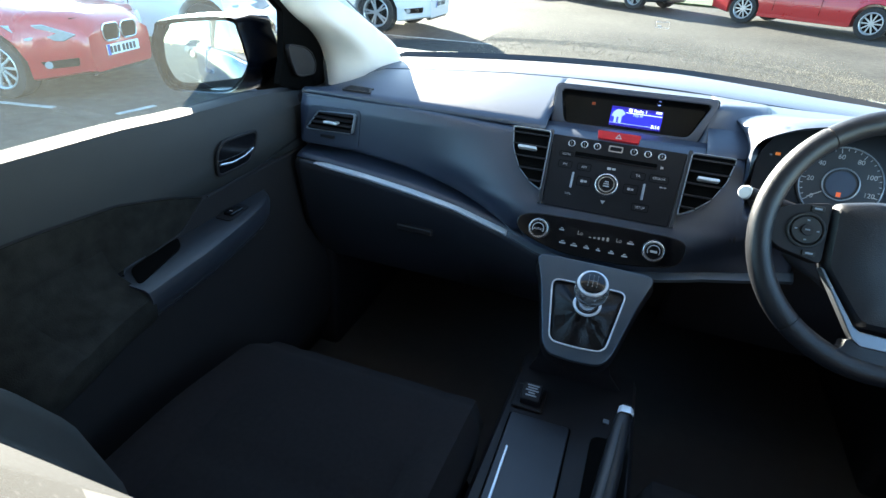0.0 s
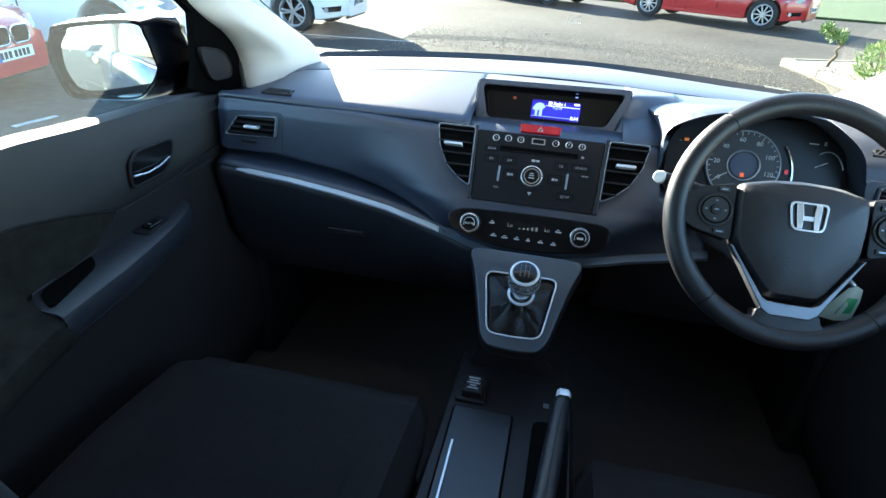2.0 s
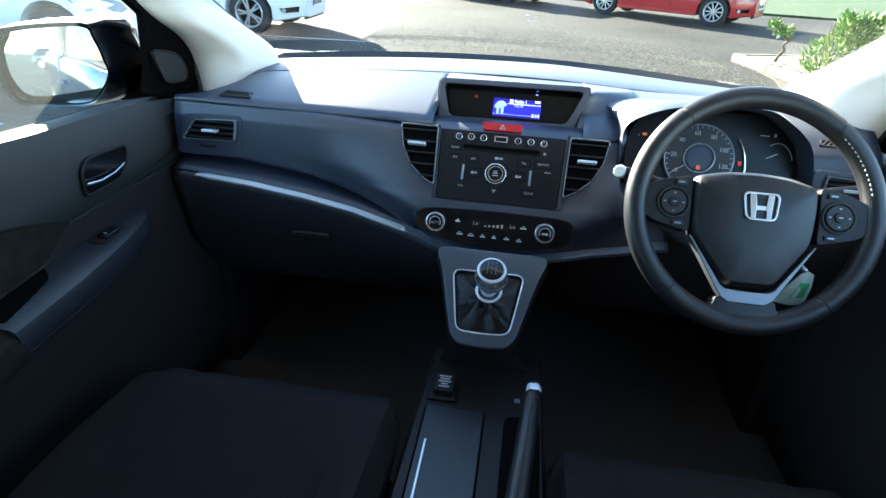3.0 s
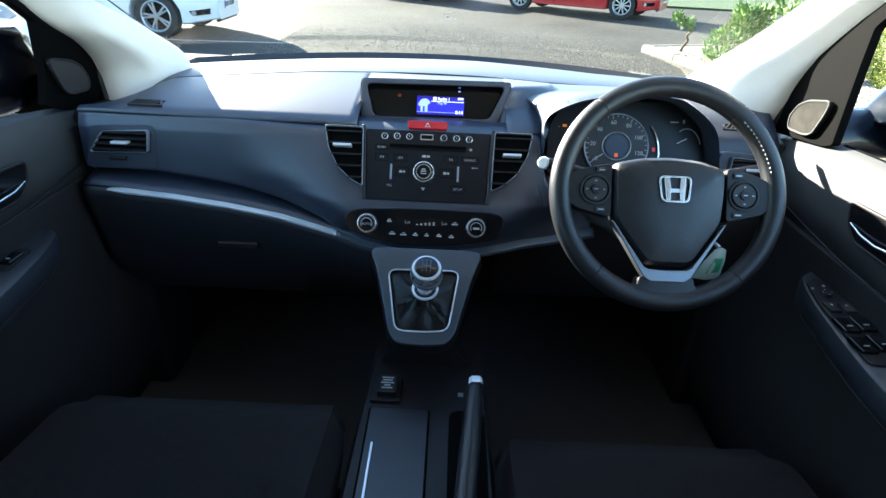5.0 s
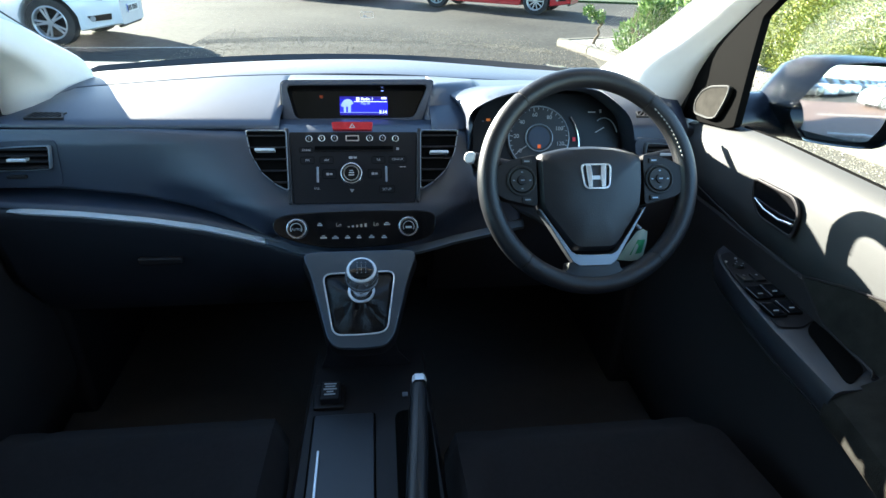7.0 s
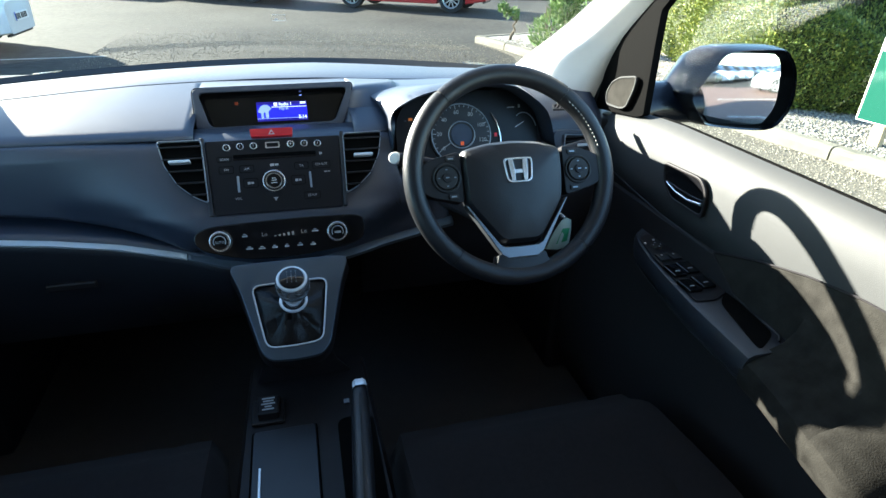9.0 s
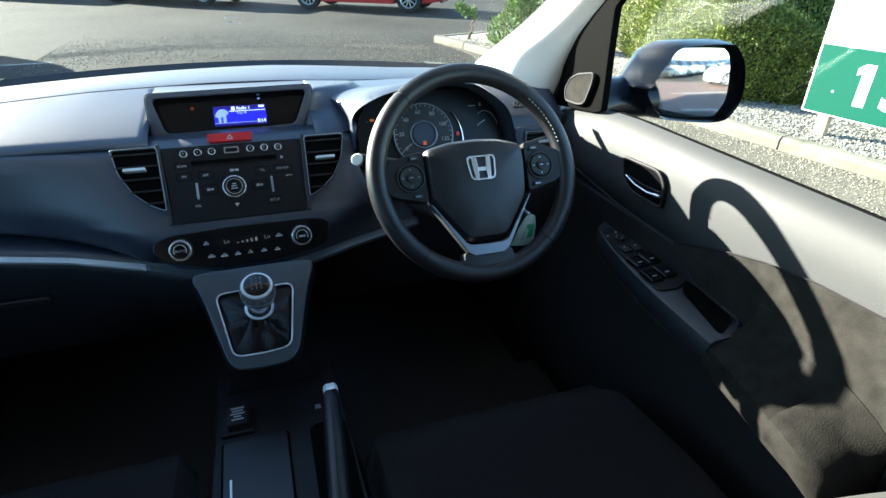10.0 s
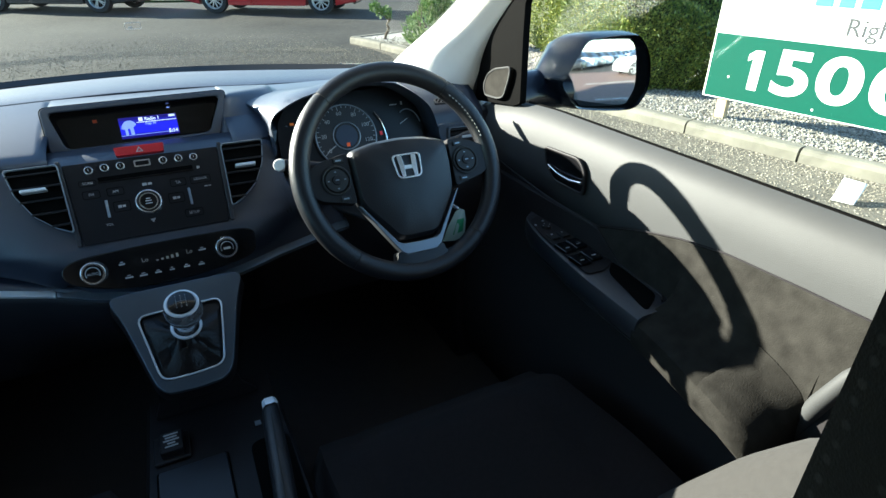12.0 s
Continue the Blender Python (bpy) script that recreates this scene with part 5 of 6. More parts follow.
        rim = [(-0.131, -0.012), (-0.120, 0.012), (-0.090, 0.056), (-0.058, 0.084), (0.058, 0.088), (0.093, 0.076), (0.124, 0.037), (0.138, -0.019), (0.128, -0.06), (0.085, -0.087), (-0.058, -0.072), (-0.095, -0.054)]
        shift, mid = 0.0, (0.01, 0.0)
    else:
        nrm = Vector((0.362, -0.930, 0.071)).normalized()
        g = [(-0.048, 0.005), (-0.041, 0.042), (-0.021, 0.059), (0.104, 0.071), (0.125, 0.045), (0.136, 0.001), (0.139, -0.028), (0.116, -0.065), (0.087, -0.084), (0.018, -0.084), (-0.033, -0.079), (-0.046, -0.053)]
        rim = [(-0.049, 0.008), (-0.034, 0.047), (-0.004, 0.07), (0.174, 0.092), (0.198, 0.063), (0.21, 0.023), (0.209, -0.007), (0.182, -0.045), (0.144, -0.068), (0.06, -0.078), (-0.015, -0.079), (-0.041, -0.048)]
        shift, mid = -0.07, (0.045, 0.0)
    U = Vector((0, 0, 1)).cross(nrm).normalized()
    V = nrm.cross(U)
    g, rim = ringpath(g, 4), [(x + shift, z) for x, z in ringpath(rim, 4)]
    base = Vector((shift, 0, 0))

    def on_glass(u, v, back=0.0):
        """A point of the slightly domed mirror glass."""
        return tuple(base + U * u + V * v - nrm * (back + (u * u + v * v) / 2.6))

    rings = [[on_glass(mid[0] + (u - mid[0]) * k, mid[1] + (v - mid[1]) * k) for u, v in g] for k in (1.0, 0.85, 0.7, 0.55, 0.4, 0.25, 0.1, 0.01)]
    part("mirror_glass", loft(rings, close=True), MIRROR, wm, "slightly domed mirror glass")
    gb = inset(g, 1.03, 1.03)
    inner = part("inner_shell", loft([[on_glass(u * 0.02, v * 0.02, 0.004) for u, v in g], [on_glass(u, v, 0.004) for u, v in gb], [(x, -0.040, z) for x, z in rim]], close=True), MATTE, wm, "black inner edge of the housing")
    o1, o2, o3 = inset(rim, 1.035, 1.05), inset(rim, 1.07, 1.10), inset(rim, 1.04, 1.06)
    part("housing", loft([[(x, -0.040, z) for x, z in rim], [(x, -0.047, z) for x, z in inset(rim, 1.02, 1.03)], [(x, -0.040, z) for x, z in o1], [(x - s * 0.004, -0.01, z) for x, z in o2], [(x - s * 0.020, 0.035, z) for x, z in o3], [(x * 0.82 - s * 0.036, 0.07, z * 0.86) for x, z in rim], [(x * 0.5 - s * 0.045, 0.092, z * 0.55) for x, z in rim], [(x * 0.1 - s * 0.045, 0.10, z * 0.1) for x, z in rim]], close=True), MIRRORPAINT, wm, "blue painted housing, darkened against the sun")
    arm0 = [(-s * 0.27, 0.0, -0.035), (-s * 0.19, 0.02, -0.03), (-s * 0.07, 0.04, -0.035)] if s > 0 else [(0.21, 0.06, -0.05), (0.16, 0.075, -0.045), (0.09, 0.085, -0.04)]
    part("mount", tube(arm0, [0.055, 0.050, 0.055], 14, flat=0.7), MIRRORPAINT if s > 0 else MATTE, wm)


# ---- seats ----
SEATSIDE = mat("plain_seat_side_cloth", (0.0135, 0.0125, 0.0115), 0.9, bump=0.6, bscale=900, var=0.3, scale=120, sheen=0.05)


def front_seat(s, y_front, cx):
    seat = thing("front_seat", (cx, 0.35, 0.36), "black cloth passenger seat, empty" if s < 0 else "black cloth driver seat with sunlit bolster", "car seat", group="front seats")
    loc = Matrix.Translation((-cx, -0.35, -0.36))

    def sp(name, bm, material, label="", **k):
        bmesh.ops.transform(bm, verts=bm.verts, matrix=loc)
        return part(name, bm, material, seat, label, **k)

    # cushion
    us = xs(-1, 1, 25)

    def ztop(u, f):
        b = smooth01((abs(u) - 0.66) / 0.2) * 0.030 * (1 - smooth01((f - 0.45) / 0.5))
        edge = 0.055 * smooth01((abs(u) - 0.90) / 0.1) ** 2
        front = 0.045 * smooth01((f - 0.80) / 0.2) ** 2
        groove = 0.010 * math.exp(-((abs(u) - 0.64) / 0.025) ** 2) + 0.008 * math.exp(-((f - 0.45) / 0.02) ** 2) * (abs(u) < 0.62)
        return 0.695 + b - edge - front - groove + 0.012 * f

    rows = []
    y0 = y_front - 0.55
    for f in [i / 24 for i in range(25)]:
        hw = 0.243 * (1 - 0.04 * smooth01((f - 0.85) / 0.15))
        y = y0 + 0.55 * f
        ring = [(cx + u * hw, y, ztop(u, f)) for u in us] + [(cx + hw * 0.99, y, 0.60), (cx + hw * 0.9, y, 0.52), (cx - hw * 0.9, y, 0.52), (cx - hw * 0.99, y, 0.60)]
        rows.append(ring)
    rows.append([(cx + (x - cx) * 0.97, y_front + 0.008, 0.52 + (z - 0.52) * 0.72) for x, y, z in rows[-1]])
    rows.append([(cx + (x - cx) * 0.95, y_front - 0.01, 0.52 + (z - 0.52) * 0.3) for x, y, z in rows[-2]])
    sp("cushion", loft(rows, close=True, cap=True), CLOTH)
    for u in (-0.64, 0.64):
        sp("piping", tube([(cx + u * 0.243, y0 + 0.55 * f, ztop(u, f) + 0.004) for f in xs(0.1, 0.9, 12)], 0.002, 6), CLOTH)
    sp("side_cover", box(0.47, 0.5, 0.15, (cx, y_front - 0.30, 0.455)), HARD, bevel=0.02)

    # backrest
    def yf(z):
        return interp(z, [0.62, 0.70, 0.85, 0.95, 1.056, 1.2, 1.37], [0.34, 0.29, 0.21, 0.145, 0.070, 0.050, 0.050] if s > 0 else [0.34, 0.30, 0.27, 0.22, 0.165, 0.080, 0.055])

    def hw(z):
        return interp(z, [0.62, 0.86, 0.93, 1.0, 1.12, 1.22], [0.235, 0.262, 0.258, 0.235, 0.205, 0.19])

    rows = []
    for z in xs(0.62, 1.43, 34):
        ring = []
        end = smooth01((z - 1.36) / 0.07)
        for u in us:
            b = 0.052 * smooth01((abs(u) - 0.50) / 0.26) * (1 - smooth01((z - 0.93) / 0.17))
            hi = smooth01((z - 1.02) / 0.14)
            e = (1 - hi) * 0.08 * smooth01((abs(u) - 0.84) / 0.16) ** 2 + hi * (0.040 * smooth01((abs(u) - 0.90) / 0.10) ** 2 - 0.006 * smooth01((abs(u) - 0.45) / 0.40))
            if s < 0 and u > 0:
                b, e = b * 0.1, e + hi * 0.05 * smooth01((u - 0.45) / 0.55)
            gr = 0.008 * math.exp(-((abs(u) - 0.60) / 0.03) ** 2)
            ring.append((cx + u * hw(z), yf(z) + b - e - gr - 0.05 * end * end, z - 0.012 * end * abs(u)))
        ring += [(cx + hw(z) * 0.98, yf(z) - 0.11, z), (cx + hw(z) * 0.8, yf(z) - 0.15 + 0.05 * end, z), (cx - hw(z) * 0.8, yf(z) - 0.15 + 0.05 * end, z), (cx - hw(z) * 0.98, yf(z) - 0.11, z)]
        rows.append(ring)
    sp("backrest", loft(rows, close=True, cap=True), CLOTHDOT, "cloth backrest with side bolsters")
    bk = next(c for c in seat.children if c.name.startswith("backrest"))
    bk.data.materials.append(SEATSIDE)
    for f in bk.data.polygons:
        p = f.center - loc.translation
        if p.z < 1.08 and abs(p.x - cx) > 0.52 * hw(p.z):
            f.material_index = 1
    return seat


front_seat(-1, 0.748, -0.365)
front_seat(1, 0.688, 0.375)

# ---- pillars, screen, roof, floor ----
for s in (-1, 1):
    secs = []
    p1, p2, p3, p4, p5 = (1.195, 1.178, 1.100, 0.90, 1.152) if s > 0 else (1.236, 1.236, 1.085, 0.90, 1.190)
    for keys in (
        [(0.62, 1.42, 1.09), (0.575, 1.365, 1.10), (0.60, 1.29, 1.085), (0.640, p1 + 0.04, 1.07), (0.700, p1, 1.06), (0.76, p1 + 0.015, 1.06)] if s > 0 else [(0.62, 1.42, 1.06), (0.572, 1.36, 1.06), (0.598, 1.29, 1.06), (0.632, 1.24, 1.055), (0.69, 1.215, 1.05), (0.76, 1.24, 1.05)],
        [(0.625, 1.40, 1.145), (0.583, 1.35, 1.145), (0.612, 1.265, 1.145), (0.655 if s > 0 else 0.650, p2 + (0.035 if s > 0 else 0.010), 1.138), (0.715, p2, 1.130), (0.77, p2 + 0.02, 1.125)],
        [(0.655, 1.335, 1.205), (0.626, 1.29, 1.205), (0.65, 1.21, 1.205), (0.685, p5 + (0.03 if s > 0 else 0.004), 1.20), (0.728, p5, 1.195), (0.778, p5 + 0.02, 1.195)],
        [(0.69, 1.26, 1.27), (0.672, 1.225, 1.27), (0.690, 1.15, 1.27), (0.715, p3 + 0.02, 1.265), (0.740, p3, 1.26), (0.785, p3 + 0.02, 1.26)],
        [(0.73, 1.06, 1.42), (0.705, 1.02, 1.42), (0.705, 0.95, 1.42), (0.72, p4 + 0.02, 1.42), (0.745, p4, 1.42), (0.77, p4 + 0.02, 1.42)],
        [(0.72, 0.86, 1.53), (0.69, 0.84, 1.53), (0.68, 0.76, 1.53), (0.69, 0.70, 1.53), (0.71, 0.67, 1.53), (0.74, 0.69, 1.53)],
    ):
        secs.append([(s * x, y, z) for x, y, z in spline(keys, 16)])
    cols = list(zip(*secs))
    secs = [list(r) for r in zip(*[spline(c, 24) for c in cols])]
    tagged(link("pillar_left" if s < 0 else "pillar_right", loft(secs), PILLAR, solid=0.004), "pale grey moulded windscreen pillar trim", "pillar", kind="structure")
    seal = link("pillar_seal", tube([secs[k][-3] for k in range(1, 24, 2)], 0.006, 8), RUBBER)
    tagged(seal, "black rubber seal along the windscreen pillar", "seal", kind="structure")
    edge = link("screen_seal", tube([(secs[k][1][0] + s * 0.004, secs[k][1][1] + 0.004, secs[k][1][2]) for k in range(2, 24, 2)], 0.004, 8), RUBBER)
    tagged(edge, "black edge of the windscreen along the pillar", "seal", kind="structure")
    # flank behind the front door
    Y = xs(-2.3, -0.32, 12)
    tagged(link("body_side", loft([[(s * 0.72, y, 1.13) for y in Y], [(s * 0.79, y, 1.13) for y in Y], [(s * 0.825, y, 1.10) for y in Y], [(s * 0.852, y, 0.98) for y in Y], [(s * 0.86, y, 0.65) for y in Y], [(s * 0.84, y, 0.36) for y in Y], [(s * 0.70, y, 0.36) for y in Y]]), PAINT_BLUE, solid=0.01), "dark blue rear flank of the car", "car body", kind="structure")
    tagged(link("belt_trim", tube([(s * 0.800, y, 1.140) for y in (-2.25, -1.3, -0.33)], 0.010, 8), CHROME), "chrome strip below the rear side window", "trim", kind="structure")
    tagged(link("side_pillar", box(0.09, 0.16, 0.5, (s * 0.74, -0.36, 1.36), None), HARD, bevel=0.01), "dark centre pillar of the car", "pillar", kind="structure")
    rg = link("rear_window", box(0.006, 1.7, 0.46, (s * 0.75, -1.3, 1.35)), TINT)
    tagged(rg, "dark tinted rear side window", "window", kind="structure")

ws = link("windscreen", loft([[(x, line_w(x)[1] + 0.040, line_w(x)[2] + 0.004) for x in xs(-0.62, 0.62, 25)], [(x * 1.10, 1.29 - 0.30 * x * x, 1.285) for x in xs(-0.62, 0.62, 25)], [(x * 1.12, 1.06 - 0.24 * x * x, 1.42) for x in xs(-0.62, 0.62, 25)], [(x * 1.10, 0.86 - 0.15 * x * x, 1.51) for x in xs(-0.62, 0.62, 25)]]), GLASS)
ws.visible_shadow = False
tagged(ws, "clear curved windscreen with faint dust", "windscreen", kind="structure")
XA = xs(-0.64, 0.64, 41)
tagged(link("screen_cowl", loft([[(x, line_w(x)[1] + 0.012, line_w(x)[2] - 0.03) for x in XA], [(x, line_w(x)[1] + 0.016, line_w(x)[2] - 0.002) for x in XA], [(x, line_w(x)[1] + 0.036, line_w(x)[2] + 0.008) for x in XA], [(x, line_w(x)[1] + 0.16, line_w(x)[2] - 0.03) for x in XA], [(x, line_w(x)[1] + 0.18, line_w(x)[2] - 0.08) for x in XA]]), RUBBER, solid=0.004), "black cowl below the windscreen", "cowl", kind="structure")
st = thing("screen_sticker", (0, 0, 0), "small clear square sticker on the windscreen", "sticker")
st.matrix_world = basis((0.027, 1.312, 1.266), (1, 0, 0), (0, -0.6, 0.35))
part("sticker_edge", frame_bm(rounded(0.028, 0.028, 0.003), rounded(0.0265, 0.0265, 0.0025), 0.0006), mat("pale_sticker", (0.6, 0.62, 0.62), 0.5), st)
part("sticker_mark", box(0.007, 0.005, 0.0006, (-0.005, -0.006, 0.0006)), bpy.data.materials["pale_sticker"], st)
tagged(link("car_roof", loft([[(x, y, 1.585 + 0.03 * math.cos(x * 1.8) - 0.10 * smooth01((y - 0.3) / 0.6)) for x in xs(-0.72, 0.72, 13)] for y in xs(-2.3, 0.88, 16)]), PILLAR, solid=0.04), "pale headlining under the car roof", "roof", kind="structure")
tagged(link("roof_skin", loft([[(x, y, 1.632 + 0.03 * math.cos(x * 1.8) - 0.10 * smooth01((y - 0.3) / 0.6)) for x in xs(-0.74, 0.74, 13)] for y in xs(-2.32, 0.90, 16)]), PAINT_BLUE, solid=0.004), "dark blue painted roof of the car", "roof", kind="structure")
tagged(link("car_floor", box(1.62, 4.1, 0.03, (0, -0.30, 0.345)), CARPET), "black carpeted car floor", "floor", kind="structure")
tagged(link("footwell_wall", box(1.62, 0.03, 0.74, (0, 1.72, 0.70)), CARPET), "black carpeted wall behind the dashboard", "wall", kind="structure")
tagged(link("rear_wall", box(1.5, 0.05, 1.2, (0, -2.28, 0.97)), CARPET), "dark rear end of the cabin", "wall", kind="structure")
bench = thing("rear_bench", (0, -0.75, 0.36), "black cloth rear bench seat", "car seat")
part("cushion", box(1.3, 0.5, 0.3, (0, 0, 0.15)), CLOTH, bench, bevel=0.05)
part("backrest", box(1.3, 0.16, 0.65, (0, -0.3, 0.55)), CLOTH, bench, bevel=0.05)
for s in (-1, 1):
    tagged(link("kick_panel", box(0.16, 0.58, 0.72, (s * 0.735, 1.40, 0.71)), HARD, bevel=0.02), "black plastic panel at the end of the dashboard", "panel", kind="structure")
    tagged(link("wing_panel", loft([[(s * 0.80, y, 0.985 - 0.02 * (y - 1.2)) for y in (1.17, 1.7, 2.5)], [(s * 0.90, y, 0.95) for y in (1.17, 1.7, 2.5)], [(s * 0.90, y, 0.5) for y in (1.17, 1.7, 2.5)]]), PAINT_BLUE, solid=0.004), "dark blue front wing of the car", "car body", kind="structure")
# ---- outside: ground, kerb, bed ----
tagged(link("ground", box(400, 400, 0.5, (0, 60, -0.25)), ASPHALT, smooth=False), "worn grey asphalt of a car park", "ground", kind="structure")


def kerb_x(y):
    return interp(y, [-8.0, 1.80, 4.06, 8.37, 9.69], [6.2, 4.36, 3.93, 3.48, 3.19])


tagged(link("gravel_bed", prism([(kerb_x(y) + 0.10, y) for y in (9.65, 8.37, 4.06, 1.80, -8.0)] + [(12, -8), (12, 12.6), (6, 10.65)], 0.10), GRAVEL, smooth=False), "pale gravel planting bed behind the kerb", "gravel bed", kind="structure")
kerb = thing("kerb", (3.5, 5, 0), "row of pale worn concrete kerb stones", "kerb", kind="structure")
pts = []
y = 9.69
while y > -4:
    pts.append((kerb_x(y), y))
    y -= 0.915
far = [(3.19 + 0.915 * 0.945 * k, 9.69 + 0.915 * 0.327 * k) for k in range(0, 7)]
stone_me = None
for run in (pts, far):
    for k, (a, b) in enumerate(zip(run, run[1:])):
        a, b = Vector((*a, 0)), Vector((*b, 0))
        d = (b - a).normalized()
        if stone_me is None:
            bm = bmesh.new()
            prof = [(0, -0.1), (0.0, 0.075), (0.012, 0.10), (0.035, 0.112), (0.125, 0.112), (0.125, -0.1)]
            r0 = [bm.verts.new((0.0, p, z)) for p, z in prof]
            r1 = [bm.verts.new((0.9142, p, z)) for p, z in prof]
            for i in range(6):
                j = (i + 1) % 6
                bm.faces.new((r0[i], r0[j], r1[j], r1[i]))
            bm.faces.new(r0[::-1])
            bm.faces.new(r1)
            bmesh.ops.recalc_face_normals(bm, faces=bm.faces)
            stone_me = bpy.data.meshes.new("kerb_stone")
            bm.to_mesh(stone_me)
            bm.free()
            stone_me.materials.append(CONCRETE)
        st0 = new("kerb_stone", stone_me)
        st0.parent = kerb
        side = Vector((-d.y, d.x, 0))
        if run is far:
            side = -side
        mm = Matrix((d, side, Vector((0, 0, 1)))).transposed().to_4x4()
        mm.translation = a + Vector((0, 0, random.uniform(-0.0015, 0.0015))) - Vector((3.5, 5, 0))
        st0.matrix_local = mm @ pose(0, 0, 0, random.uniform(-0.4, 0.4), 0, random.uniform(-0.05, 0.05))


def scatter_stones(name, count, place, size, material, label, category):
    verts, faces = [], []
    base = [(1, 0, 0), (-1, 0, 0), (0, 1, 0), (0, -1, 0), (0, 0, 1), (0, 0, -1)]
    tri = [(0, 2, 4), (2, 1, 4), (1, 3, 4), (3, 0, 4), (2, 0, 5), (1, 2, 5), (3, 1, 5), (0, 3, 5)]
    for _ in range(count):
        c = place()
        r = random.uniform(*size)
        e = Euler((random.random() * 6, random.random() * 6, random.random() * 6)).to_matrix()
        k = len(verts)
        for b in base:
            v = e @ (Vector(b) * r * random.uniform(0.6, 1.2))
            verts.append((c[0] + v.x, c[1] + v.y, c[2] + v.z * 0.8))
        faces += [tuple(i + k for i in t) for t in tri]
    me = bpy.data.meshes.new(name)
    me.from_pydata(verts, [], faces)
    me.materials.append(material)
    return tagged(new(name, me), label, category, kind="stuff")


def island_colours(m, a, b, c):
    """Sets the colour by a random value of each loose piece."""
    n, l = m.node_tree.nodes, m.node_tree.links
    g, r = n.new("ShaderNodeNewGeometry"), n.new("ShaderNodeValToRGB")
    r.color_ramp.elements[0].color, r.color_ramp.elements[1].color = rgb(a), rgb(c)
    e = r.color_ramp.elements.new(0.5)
    e.color = rgb(b)
    l.new(g.outputs["Random Per Island"], r.inputs[0])
    l.new(r.outputs[0], n["Principled BSDF"].inputs["Base Color"])
    return m


STONES = island_colours(mat("gravel_stones", (0.4, 0.36, 0.3), 0.85), (0.11, 0.098, 0.08), (0.22, 0.20, 0.165), (0.40, 0.37, 0.32))


def bed_place():
    y = random.triangular(-3, 9.6, 2.5)
    return (kerb_x(y) + 0.16 + random.random() ** 1.4 * 2.2, y, 0.10 + random.random() * 0.012)


scatter_stones("gravel_stones", 38000, bed_place, (0.006, 0.016), STONES, "loose pale gravel stones on the bed", "gravel")
GRIT = island_colours(mat("road_grit", (0.2, 0.18, 0.16), 0.9), (0.09, 0.077, 0.058), (0.20, 0.172, 0.132), (0.38, 0.335, 0.265))


def grit_place():
    if random.random() < 0.58:
        x = random.uniform(-2.6, 2.9)
        return (x, 9.95 - 0.10 * (x + 0.2) ** 2 + random.gauss(0, 0.14 if random.random() < 0.5 else 0.9), 0.002)
    y = random.triangular(0.3, 9.6, 1.8)
    return (kerb_x(y) - random.random() ** 1.5 * 2.0 - 0.02, y, 0.008)


scatter_stones("road_grit", 48000, grit_place, (0.003, 0.009), GRIT, "loose grit on the worn asphalt", "grit")
for x, y, rz, L in ((-4.85, 3.22, 12, 0.55), (-3.98, 3.55, 80, 0.35), (-3.55, 8.75, 6, 2.4), (-4.9, 6.1, 5, 1.0)):
    ln = link("road_marking", box(L, 0.055, 0.004, (0, 0, 0.003)), WHITELINE, smooth=False)
    ln.matrix_world = pose(x, y, 0, 0, 0, rz)
    tagged(ln, "worn white painted bay line", "road marking", kind="structure")
tagged(link("grass_verge", prism([(5.5, 18.9), (60, 12), (60, 60), (-30, 60), (-30, 27)], 0.06), GRASS, smooth=False), "green grass verge beyond the car park", "grass", kind="structure")
BRICKP = mat("brick_paving_red", (0.115, 0.066, 0.052), 0.85, var=0.35, scale=14)
tagged(link("brick_paving", box(11, 8, 0.008, (7.0, -7.2, 0.0)), BRICKP, smooth=False), "red block paved strip behind the car", "paving", kind="structure")
for y in (-3.4, -6.3):
    tagged(link("road_marking", box(5, 0.1, 0.006, (4.5, y, 0.006)), WHITELINE, smooth=False), "white painted bay line", "road marking", kind="structure")
sheet = loft([[(x, y, 0.004 + 0.018 * abs(x) * (1 + y) + 0.012 * math.sin(9 * y + 14 * x) ** 2) for x in xs(-0.085, 0.085, 9)] for y in xs(-0.065, 0.065, 9)])
scrap = tagged(link("paper_scrap", sheet, SIGNWHITE, solid=0.001), "crumpled scrap of white paper by the kerb", "paper litter")
scrap.matrix_world = pose(3.83, 1.76, 0.062, 0, -42, 12)
STRIPM = mat("gritty_worn_asphalt", (0.095, 0.081, 0.062), 0.95, var=0.45, scale=45, bump=1.0, bscale=70, big=1.2)
tagged(link("grit_strip", prism([(kerb_x(y), y) for y in (9.6, 8.37, 4.06, 1.80, -6.0)] + [(kerb_x(y) - 0.05 - (1.45 + 0.25 * math.sin(y)) * smooth01((9.0 - y) / 5.0), y) for y in xs(-6.0, 9.6, 24)], 0.007), STRIPM, smooth=False), "brown gritty worn asphalt along the kerb", "asphalt", kind="structure")


